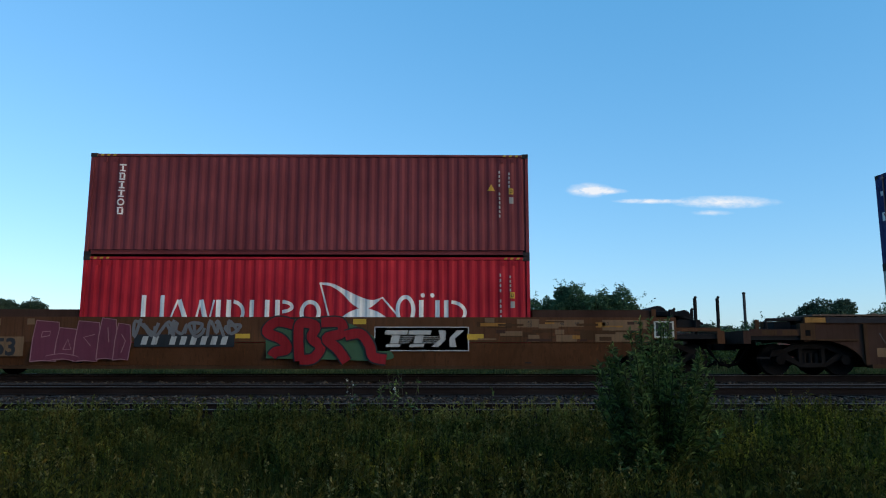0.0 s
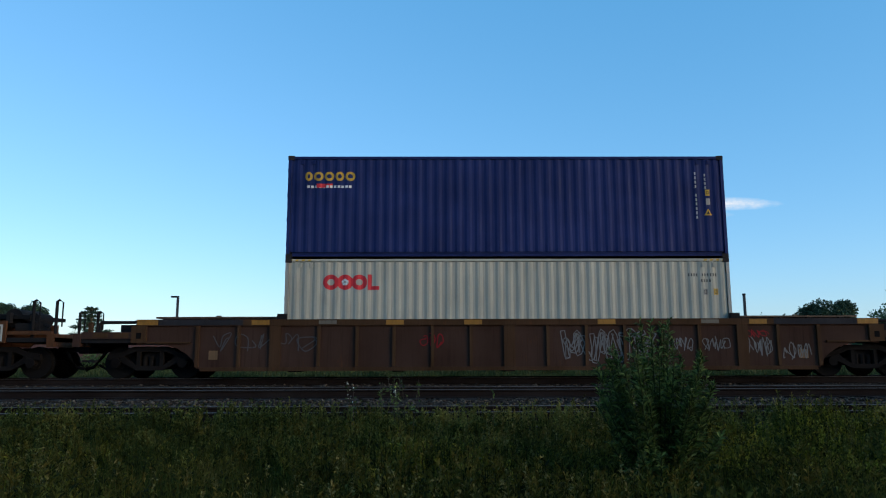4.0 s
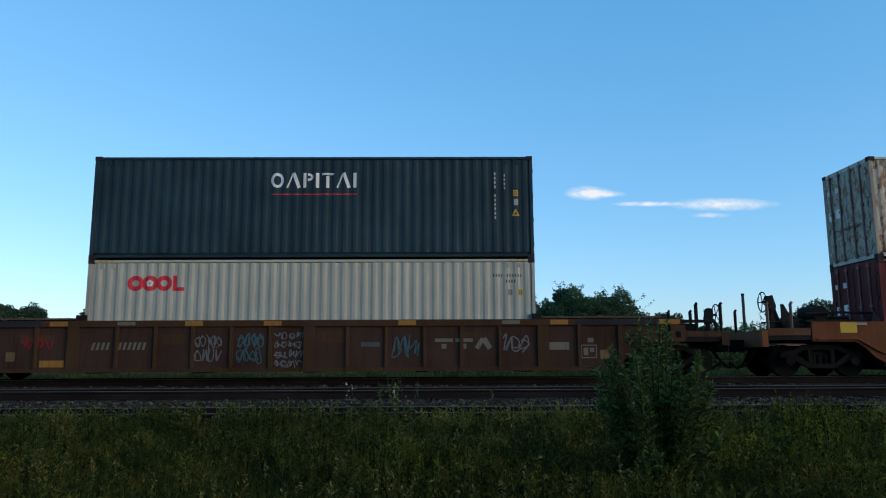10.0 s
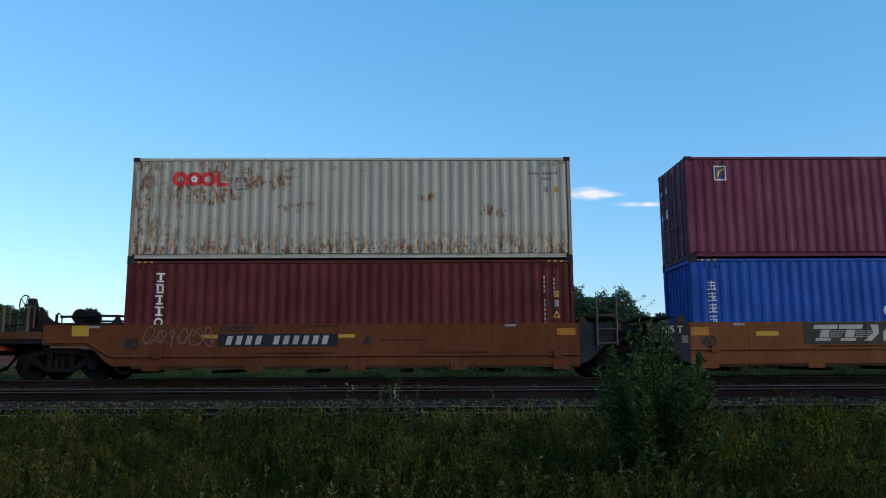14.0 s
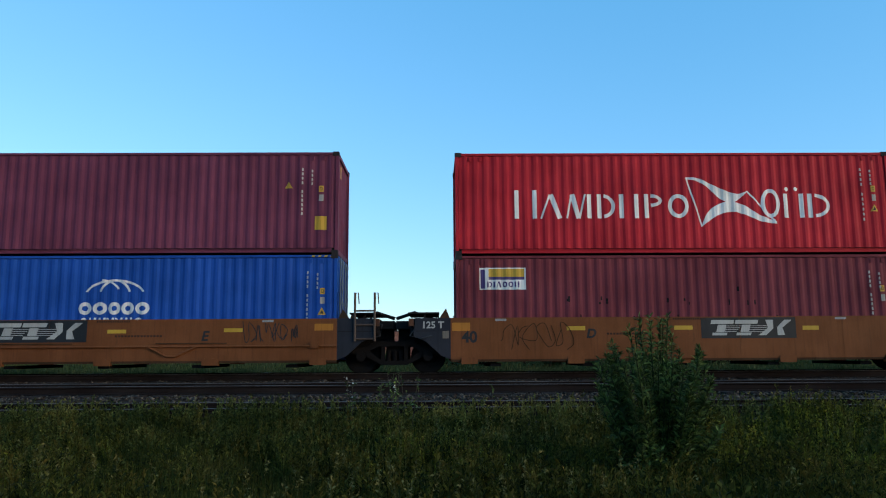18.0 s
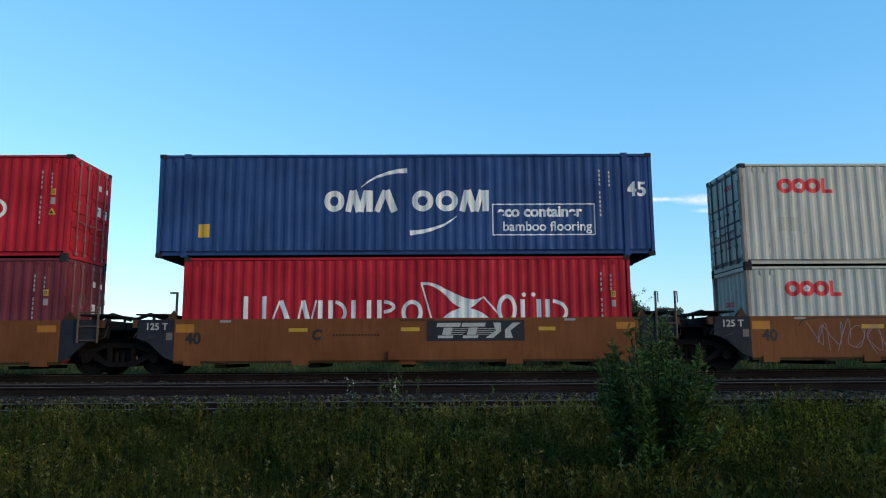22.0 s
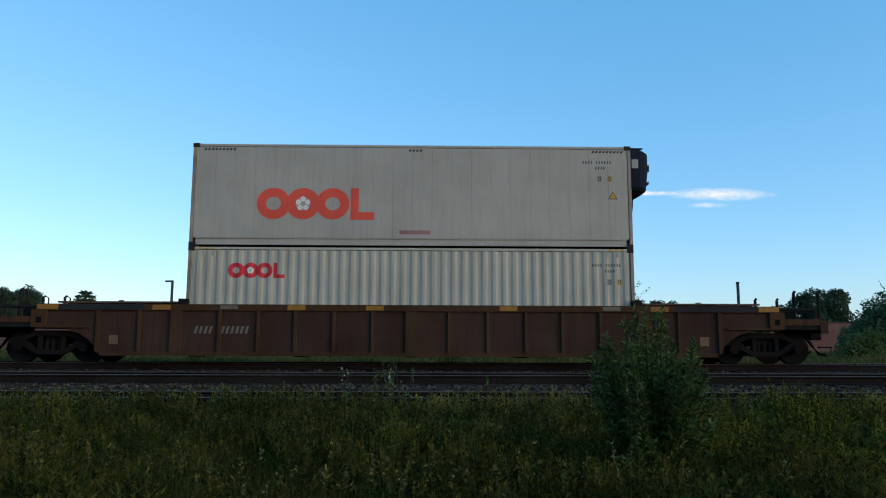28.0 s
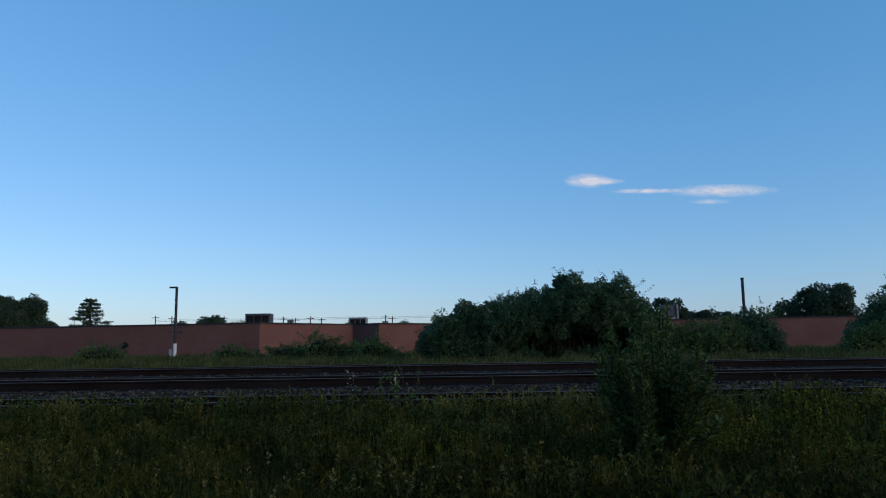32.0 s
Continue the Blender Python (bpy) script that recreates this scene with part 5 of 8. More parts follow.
    part("power_cable", tube([(6.6, 0.45, 1.8), (6.62, 0.55, 1.55), (6.6, 0.65, 1.25), (6.54, 0.74, 0.98), (6.44, 0.82, 0.76), (6.3, 0.85, 0.62), (6.16, 0.85, 0.58)], 0.016), M["black"], c)
    c = load("shipping_container", 142.632, 0.265, FT40, HC, M["white"], "off-white corrugated container with a red ring mark on the last car", post=M["post_rust"], ends=("sheet", "doors"))
    end_rings(c, 1, 2.1, -0.55)
    ring_logo(c, -5.0, 2.24, 0.42, M["red_mark"])
    white_ids(c, HC)
    hazard(c, HC)


build_containers()


# ---- well cars ----
SIDE = 1.36          # half the width over a car's side plates
wheelsets = []       # (wheelset, x, z, radius)


def bogie(car, x, r=0.42, base=0.89):
    """A two-axle truck: side frames with springs, bolster, brake beam and two turning wheelsets."""
    bow = ([(-1.15, 0.50), (-1.10, 0.66), (-0.75, 0.72), (-0.45, 0.86), (0.45, 0.86), (0.75, 0.72), (1.10, 0.66), (1.15, 0.50), (0.95, 0.52), (0.70, 0.60), (0.42, 0.72), (-0.42, 0.72), (-0.70, 0.60), (-0.95, 0.52)],
           [(-0.92, 0.521), (-0.70, 0.599), (-0.34, 0.34), (-0.34, 0.22)], [(0.92, 0.521), (0.34, 0.22), (0.34, 0.34), (0.70, 0.599)],
           [(-0.338, 0.22), (0.338, 0.22), (0.338, 0.34), (-0.338, 0.34)], [(-0.36, 0.342), (-0.26, 0.342), (-0.26, 0.718), (-0.36, 0.718)], [(0.26, 0.342), (0.36, 0.342), (0.36, 0.718), (0.26, 0.718)])
    for s in (-1, 1):
        y0, y1 = sorted((s * 1.06, s * 0.94))
        bm = bmesh.new()
        for pts in bow:
            plate([(x + a, b) for a, b in pts], y0, y1, bm)
        f = part("side_frame", bm, M["bogie"], car)
        for k in (-1, 0, 1):
            part("spring", tube([(x + k * 0.17, s * 1.0 - 0.075 * s, 0.25), (x + k * 0.17, s * 1.0 - 0.075 * s, 0.6)], 0.065), M["bogie"], f)
        for e in (-1, 1):
            part("axle_box", drum("y", (x + e * base, 0, r), 0.13, s * 1.062, s * 1.13, n=14), M["bogie"], f)
    part("bolster", boxes((x - 0.2, x + 0.2, -0.93, 0.93, 0.5, 0.8)), M["black"], car)
    part("brake_beam", boxes((x - 0.5, x + 0.5, -0.6, 0.6, 0.3, 0.36)), M["black"], car)
    for e in (-1, 1):
        ax = part("wheelset", tube([(0, -1.05, 0), (0, 1.05, 0)], 0.085, n=10), M["bogie"], car)
        ax.location = (x + e * base, 0, r)
        for s in (-1, 1):
            bm = drum("y", (0, 0, 0), r, s * 0.69, s * 0.81)
            drum("y", (0, 0, 0), r + 0.03, s * 0.69 - 0.03 * s, s * 0.69, bm)
            drum("y", (0, 0, 0), 0.16, s * 0.81, s * 0.86, bm, 14)
            for k in range(4):
                a = radians(90 * k + 20)
                drum("y", (math.sin(a) * r * 0.66, 0, math.cos(a) * r * 0.66), 0.05, s * 0.811, s * 0.816, bm, 8)
            part("wheel", bm, M["black"], ax)
        wheelsets.append((ax, x + e * base, r))


def coupler(car, x, e):
    part("coupler", boxes((min(x, x + 0.75 * e), max(x, x + 0.75 * e), -0.11, 0.11, 0.72, 0.98), (min(x + 0.62 * e, x + 0.92 * e), max(x + 0.62 * e, x + 0.92 * e), -0.19, 0.17, 0.68, 1.02)), M["black"], car)
    part("air_hose", tube([(x + 0.35 * e, -0.35, 0.8), (x + 0.5 * e, -0.4, 0.55), (x + 0.7 * e, -0.4, 0.3), (x + 0.92 * e, -0.38, 0.26)], 0.045), M["black"], car)
    part("air_hose", tube([(x + 0.2 * e, 0.3, 0.8), (x + 0.42 * e, 0.35, 0.4), (x + 0.62 * e, 0.35, 0.2), (x + 0.88 * e, 0.33, 0.36)], 0.035), M["black"], car)


def brake_wheel(car, x, y, z, e, r=0.28):
    bm = bmesh.new()
    pts = [(x, y + r * math.cos(2 * math.pi * k / 20), z + r * math.sin(2 * math.pi * k / 20)) for k in range(21)]
    tube(pts, 0.018, bm, 6)
    for k in range(5):
        a = 2 * math.pi * k / 5
        tube([(x, y, z), (x, y + r * 0.96 * math.cos(a), z + r * 0.96 * math.sin(a))], 0.013, bm, 5)
    tube([(x - 0.16 * e, y, z), (x + 0.02 * e, y, z)], 0.035, bm, 8)
    part("brake_wheel", bm, M["dark"], car)
    bm = plate([(x - 0.12 * e, z + 0.17), (x - 0.24 * e, z + 0.19), (x - 0.32 * e, z - 0.1), (x - 0.30 * e, z - 0.26), (x - 0.17 * e, z - 0.26), (x - 0.12 * e, z - 0.05)], y - 0.13, y + 0.13)
    part("brake_housing", bm, M["dark"], car)
    part("brake_stand", boxes((min(x - 0.19 * e, x - 0.28 * e), max(x - 0.19 * e, x - 0.28 * e), y - 0.06, y + 0.06, 1.0, z - 0.25)), M["dark"], car)
    part("brake_lever", tube([(x - 0.14 * e, y - 0.14, z - 0.12), (x + 0.02 * e, y - 0.16, z - 0.36), (x - 0.1 * e, y - 0.16, z - 0.48)], 0.022, n=6), M["dark"], car)


def grab_irons(car, xs, z0, z1, y, w=0.042, mat="dark"):
    for x in xs:
        bm = tube([(x, y, z0), (x, y, z1 - 0.04), (x + 0.05, y + 0.03, z1)], w)
        tube([(x + 0.09, y + 0.14, z0 + 0.3), (x + 0.09, y + 0.14, z1 - 0.06), (x + 0.05, y + 0.03, z1)], w * 0.5, bm)
        part("stanchion", bm, M[mat], car)


def ladder(car, x, w, z0, z1, y):
    bm = tube([(x, y, z0), (x, y, z1)], 0.032)
    tube([(x + w, y, z0), (x + w, y, z1)], 0.032, bm)
    for xx in (x, x + w):
        tube([(xx, y, z1 - 0.02), (xx + 0.08, y + 0.06, z1), (xx + 0.1, y + 0.1, z1 - 0.3)], 0.016, bm, 6)
    z1 -= 0.45
    n = max(2, int((z1 - z0) / 0.25))
    for k in range(n):
        z = z0 + 0.06 + k * (z1 - z0 - 0.1) / (n - 1)
        tube([(x, y, z), (x + w, y, z)], 0.025, bm, 6)
    part("ladder", bm, M["ladder"], car, "worn brown ladder")


def on_car(bm, y=-SIDE, lift=0.004):
    layered(bm)
    for v in bm.verts:
        v.co.y += y - lift
    return bm


def mark(car, mat, name="marking", lift=0.004, y=-SIDE, label="", rects=()):
    bm = bmesh.new()
    for r in rects:
        s_rect(bm, *r)
    return part(name, on_car(bm, y, lift), M[mat], car, label)


def number_bars(car, mat, x, z, h, groups, lean=0.25, y=-SIDE, lift=0.008, pitch=1.02):
    """A vehicle number as plain bars."""
    bm = bmesh.new()
    for n in groups:
        for k in range(n):
            s_rect(bm, x, z, x + h * pitch * 0.56, z + h, lean)
            x += h * pitch
        x += h * 0.95
    part("vehicle_number", on_car(bm, y, lift), M[mat], car)


def spray(car, mat, x0, z0, x1, z1, letters, w, seed, hollow=False, lift=0.006, y=-SIDE):
    bm = bmesh.new()
    scribble(bm, x0, z0, x1, z1, letters, w, seed, hollow)
    part("graffiti", on_car(bm, y, lift), M[mat], car)


def words(car, mat, body, size, x, z, lift=0.006, y=-SIDE, lean=0.0, bold=0.0, label=""):
    part("stencil", on_car(shift(lettering(body, size, lean, bold), x, z), y, lift), M[mat], car, label)


def bar_panel(car, x0, z0, x1, z1):
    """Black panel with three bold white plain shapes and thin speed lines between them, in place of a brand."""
    mark(car, "black_mark", "panel", 0.005, rects=[(x0, z0, x1, z1)])
    w, h = x1 - x0, z1 - z0
    bm = bmesh.new()
    for k in range(2):
        a = x0 + w * (0.10 + 0.255 * k)
        s_rect(bm, a, z0 + h * 0.69, a + w * 0.24, z0 + h * 0.88, 0.3)
        s_rect(bm, a + w * 0.055, z0 + h * 0.30, a + w * 0.145, z0 + h * 0.65, 0.3)
        s_rect(bm, a + w * 0.01, z0 + h * 0.14, a + w * 0.165, z0 + h * 0.27, 0.3)
    for sx in (-1, 1):
        m = x0 + w * 0.78
        s_poly(bm, [(m + sx * w * 0.02, z0 + h * 0.53), (m + sx * w * 0.02, z0 + h * 0.47), (m + sx * w * 0.06 - w * 0.04, z0 + h * 0.14), (m + sx * w * 0.14 - w * 0.04, z0 + h * 0.14),
                    (m + sx * w * 0.075, z0 + h * 0.5), (m + sx * w * 0.14 + w * 0.04, z0 + h * 0.88), (m + sx * w * 0.06 + w * 0.04, z0 + h * 0.88)][::sx])
    for k in range(4):
        for a, b in ((0.22, 0.37), (0.475, 0.66)):
            s_rect(bm, x0 + w * a, z0 + h * (0.31 + 0.09 * k), x0 + w * (b + 0.02 * k), z0 + h * (0.335 + 0.09 * k))
    part("panel_bar", on_car(bm, -SIDE, 0.009), M["pale_mark"], car)


def arch(e, x):
    return [(e * (x + 1.7), 0.94), (e * (x + 1.25), 0.94), (e * (x + 0.9), 0.90), (e * (x + 0.6), 0.80), (e * (x + 0.35), 0.66), (e * (x + 0.17), 0.49), (e * (x + 0.06), 0.27)]


RIBS = (1.03, 2.07, 3.10, 4.09, 5.12, 7.25)


def brown_car(xc, label, ids, tall=(2, 2), tail=False):
    """A single brown well car with ribbed sides; its origin is over the rails at its middle."""
    car = on_train(thing("well_car", pose(xc, TRACK_Y, 0), label, "freight car", "cars of the train"), xc, TRACK_Y, 0)
    up = [(-10.0, 1.40), (-10.0, 0.90), *arch(-1, 8.3)[1:], *arch(1, 8.3)[::-1][:-1], (10.0, 0.90), (10.0, 1.40)]
    for s in (-1, 1):
        y0, y1 = sorted((s * (SIDE - 0.06), s * (SIDE - 0.12)))
        part("side_sheet", plate(up, y0, y1), M["brown"], car)
        y0, y1 = sorted((s * SIDE, s * (SIDE - 0.16)))
        part("top_chord", boxes((-10.0, 10.0, y0, y1, 1.402, 1.57)), M["brownchord"], car)
        part("bottom_sill", boxes((-8.25, 8.25, y0 - 0.02, y1 + 0.02, 0.2, 0.3)), M["brownchord"], car)
        y0, y1 = sorted((s * (SIDE - 0.056), s * (SIDE + 0.004)))
        for x in RIBS:
            for e in (-1, 1):
                part("rib", boxes((e * x - 0.042, e * x + 0.042, y0, y1, 0.32, 1.40)), M["rib"], car)
        for x, w in ((-8.35, 0.05), (-6.28, 0.15), (0, 0.15), (6.28, 0.15), (8.35, 0.05)):
            part("post", boxes((x - w, x + w, y0, y1, 0.304, 1.40)), M["brownchord"], car)
    for x in (-5.8, -3, 0, 3, 5.8):
        part("floor_beam", boxes((x - 0.15, x + 0.15, -1.2, 1.2, 0.17, 0.255)), M["black"], car)
    for e in (-1, 1):
        a, b = sorted((e * 6.3, e * 9.6))
        cover = part("end_cover", boxes((a, b, -1.05, 1.05, 1.615, 1.66)), M["cover"], car, "flat worn cover over the car's end")
        for xx in (6.5, 7.4, 8.3, 9.2):
            for yy in (-0.98, 0.98):
                part("cover_block", boxes((e * xx - 0.08, e * xx + 0.08, yy - 0.06, yy + 0.06, 1.5, 1.615)), M["dark"], cover)
        part("cover_bolt", boxes((e * 7.9 - 0.06, e * 7.9 + 0.06, -1.06, -0.98, 1.66, 1.69)), M["cream_mark"], cover)
        a, b = sorted((e * 10.0, e * 8.5))
        part("end_deck", boxes((a, b, -1.15, 1.15, 1.15, 1.38)), M["dark"], car)
        a, b = sorted((e * 6.2, e * 6.5))
        part("bulkhead", boxes((a, b, -1.2, 1.2, 0.3, 1.55)), M["dark"], car)
        out = 11.25 if e > 0 else 11.62
        a, b = sorted((e * 9.99, e * out))
        part("platform", boxes((a, b, -1.3, 1.3, 0.95, 1.06)), M["dark"], car)
        part("end_sill", boxes((min(e * (out - 0.15), e * (out + 0.05)), max(e * (out - 0.15), e * (out + 0.05)), -1.35, 1.35, 0.85, 1.2)), M["brown"], car)
        end_post = part("end_post", boxes((e * 9.92 - 0.2, e * 9.92 + 0.2, -SIDE - 0.004, -SIDE + 0.2, 0.95, 1.40)), M["rib"], car, "tan end post with a square hole")
        part("post_hole", boxes((e * 9.92 - 0.07, e * 9.92 + 0.07, -SIDE - 0.008, -SIDE - 0.005, 1.06, 1.22)), M["black"], end_post)
        a, b = sorted((e * 8.55, e * 9.7))
        part("arch_lip", boxes((a, b, -SIDE - 0.002, -SIDE + 0.1, 0.935, 0.975)), M["rib"], car)
        a, b = sorted((e * 7.15, e * 9.4))
        part("chord_patch", boxes((a, b, -SIDE - 0.0035, -SIDE - 0.001, 1.41, 1.566)), M["slate_steel"], car, "bare dark steel stretch of the top chord")
        if e > 0 and not tail:
            brake_wheel(car, 11.36, -0.35, 1.72, e, 0.30)
            part("brake_grab", tube([(10.98, -0.5, 1.2), (10.98, -0.5, 1.86), (11.1, -0.5, 1.86)], 0.016, n=6), M["dark"], car)
        a, b = sorted((e * 6.0, e * 6.25))
        part("corner_guide", boxes((a, b, -1.34, -1.22, 1.574, 1.72)), M["dark"], car)
        if tall[e > 0]:
            grab_irons(car, (10.48, 11.15) if e > 0 else (-10.53, -11.18), 1.06, 1.99, -1.2)
            grab_irons(car, (10.5, 11.17) if e > 0 else (-10.55, -11.2), 1.06, 1.94, 1.2)
        else:
            part("short_post", boxes((e * 11.25 - 0.05, e * 11.25 + 0.05, -1.3, -1.2, 1.06, 1.5)), M["rib"], car, "short tan post")
        part("end_rail", tube([(e * 10.0, -1.24, 1.5), (e * 10.98, -1.24, 1.5), (e * 11.0, -1.24, 1.46), (e * 11.0, -1.24, 1.06)], 0.045, n=6), M["dark"], car)
        part("valve_box", boxes((min(e * 10.15, e * 10.6), max(e * 10.15, e * 10.6), -0.9, -0.3, 1.064, 1.45)), M["dark"], car)
        part("train_pipe", tube([(e * 8.6, -1.05, 1.02), (e * 10.2, -1.12, 0.98), (e * 11.3, -1.05, 0.96)], 0.035, n=6), M["dark"], car)
        a, b = sorted((e * 10.12, e * (out - 0.16)))
        beam = part("deck_beam", boxes((a, b, -1.34, -1.26, 1.062, 1.24)), M["brown"], car)
        for xx in (10.4, 10.95):
            part("beam_plate", boxes((e * xx - 0.2, e * xx + 0.2, -1.345, -1.341, 1.09, 1.21)), M["rib"], beam)
        part("step", boxes((min(e * 11.0, e * 11.35), max(e * 11.0, e * 11.35), -1.4, -1.3, 0.45, 0.5)), M["dark"], car)
        part("uncoupling_lever", tube([(e * 11.32, -1.3, 0.9), (e * 11.36, -0.5, 0.92), (e * 11.4, -0.1, 0.85)], 0.02), M["dark"], car)
        bogie(car, e * 9.70)
        coupler(car, e * 10.8, e)
        mark(car, "ochre_mark", lift=0.004, rects=[(e * 9.7 - 0.28, 1.42, e * 9.7 + 0.28, 1.555)])
        mark(car, "buff", lift=0.004, y=-SIDE + 0.06, rects=[(e * 7.93 - 0.12, 0.5, e * 7.93 + 0.12, 0.74)])
    for x in (-6.7, -3.1, -1.0, 2.6, 6.7):
        mark(car, "ochre_mark", lift=0.004, rects=[(x - 0.22, 1.42, x + 0.26, 1.55)])
    for x in (-4.9, 5.4):
        mark(car, "cream_mark", lift=0.004, rects=[(x - 0.22, 1.44, x + 0.26, 1.54)])
    if ids:
        number_bars(car, "cream_mark", -5.81, 0.79, 0.2, (4,), y=-SIDE + 0.06, pitch=0.64)
        number_bars(car, "cream_mark", -5.1, 0.79, 0.2, (6,), y=-SIDE + 0.06, pitch=0.64)
    return car


def build_single_cars():
    ys = -SIDE + 0.06
    b = brown_car(20.244, "dirty brown ribbed well car with white graffiti tags", False, (0, 0))
    spray(b, "chalk_mark", 1.3, 0.45, 4.0, 1.25, 6, 0.026, 21, True, y=ys)
    for k, (a, z0, c, z1) in enumerate(((4.25, 0.7, 4.95, 1.08), (5.2, 0.7, 5.95, 1.08), (6.35, 0.55, 7.1, 1.1), (7.35, 0.45, 8.1, 0.95))):
        spray(b, "chalk_mark", a, z0, c, z1, 4, 0.024, 31 + k, y=ys)
    spray(b, "dark_red", 6.3, 1.05, 7.0, 1.28, 3, 0.02, 41, y=ys)
    spray(b, "dark_red", -2.4, 0.75, -1.8, 1.2, 3, 0.03, 42, y=ys)
    spray(b, "faint_mark", -7.9, 0.7, -5.2, 1.2, 5, 0.03, 43, y=ys)
    c = brown_car(43.70, "dirty brown ribbed well car with panels of graffiti", True)
    spray(c, "chalk_mark", -3.06, 0.82, -2.35, 1.2, 5, 0.026, 51, y=ys)
    spray(c, "chalk_mark", -3.06, 0.44, -2.35, 0.84, 4, 0.026, 50, y=ys)
    spray(c, "teal_mark", -1.92, 0.82, -1.23, 1.25, 4, 0.035, 52, y=ys)
    spray(c, "teal_mark", -1.92, 0.42, -1.25, 0.84, 4, 0.03, 49, y=ys)
    for k in range(4):
        spray(c, "chalk_mark", -0.93, 0.3 + 0.25 * k, -0.2, 0.52 + 0.25 * k, 4, 0.024, 53 + k, y=ys)
    spray(c, "teal_mark", 2.2, 0.5, 2.95, 1.2, 3, 0.03, 58, y=ys)
    spray(c, "dark_red", -7.6, 0.8, -6.9, 1.15, 4, 0.03, 59, y=ys)
    mark(c, "cream_mark", lift=0.006, y=ys, rects=[(6.42, 0.75, 6.98, 0.95), (7.48, 0.94, 7.64, 1.06)])
    mark(c, "rib", lift=0.004, y=ys, rects=[(-3.94, 0.93, -3.34, 1.21), (0.34, 0.97, 1.0, 1.27), (3.95, 1.1, 4.5, 1.22), (-7.7, 0.98, -6.8, 1.2)])
    mark(c, "stencil_grey", lift=0.006, y=ys, rects=[(1.39, 0.85, 1.9, 0.97)])
    bm = bmesh.new()
    strokes(bm, [("post", 0.48), ("post", 0.48), ("peak", 0.46)], 3.37, 0.79, 0.27, 0.13, 0.06, 0.9)
    part("logo", on_car(bm, ys, 0.006), M["cream_mark"], c)
    spray(c, "chalk_mark", 5.2, 0.65, 5.9, 1.2, 3, 0.035, 60, y=ys)
    bm = bmesh.new(); s_frame(bm, 7.29, 0.52, 7.72, 0.88, 0.03)
    s_rect(bm, 7.36, 0.6, 7.49, 0.8)
    s_rect(bm, 7.53, 0.68, 7.65, 0.8)
    part("stencil_box", on_car(bm, ys, 0.006), M["cream_mark"], c)
    mark(c, "ochre_mark", lift=0.006, y=ys, rects=[(-7.15, 0.34, -6.5, 0.52)])
    last = brown_car(148.726, "dirty brown ribbed well car at the end of the train", True, tail=True)
    marker = part("end_marker", boxes((11.7, 11.84, -0.16, 0.16, 0.98, 1.24)), M["rust_tank"], last, "end-of-train marker box on the coupler")
    part("marker_lens", drum("x", (0, 0, 1.29), 0.06, 11.72, 11.82, n=14), M["dark_red"], marker, "red marker lens")


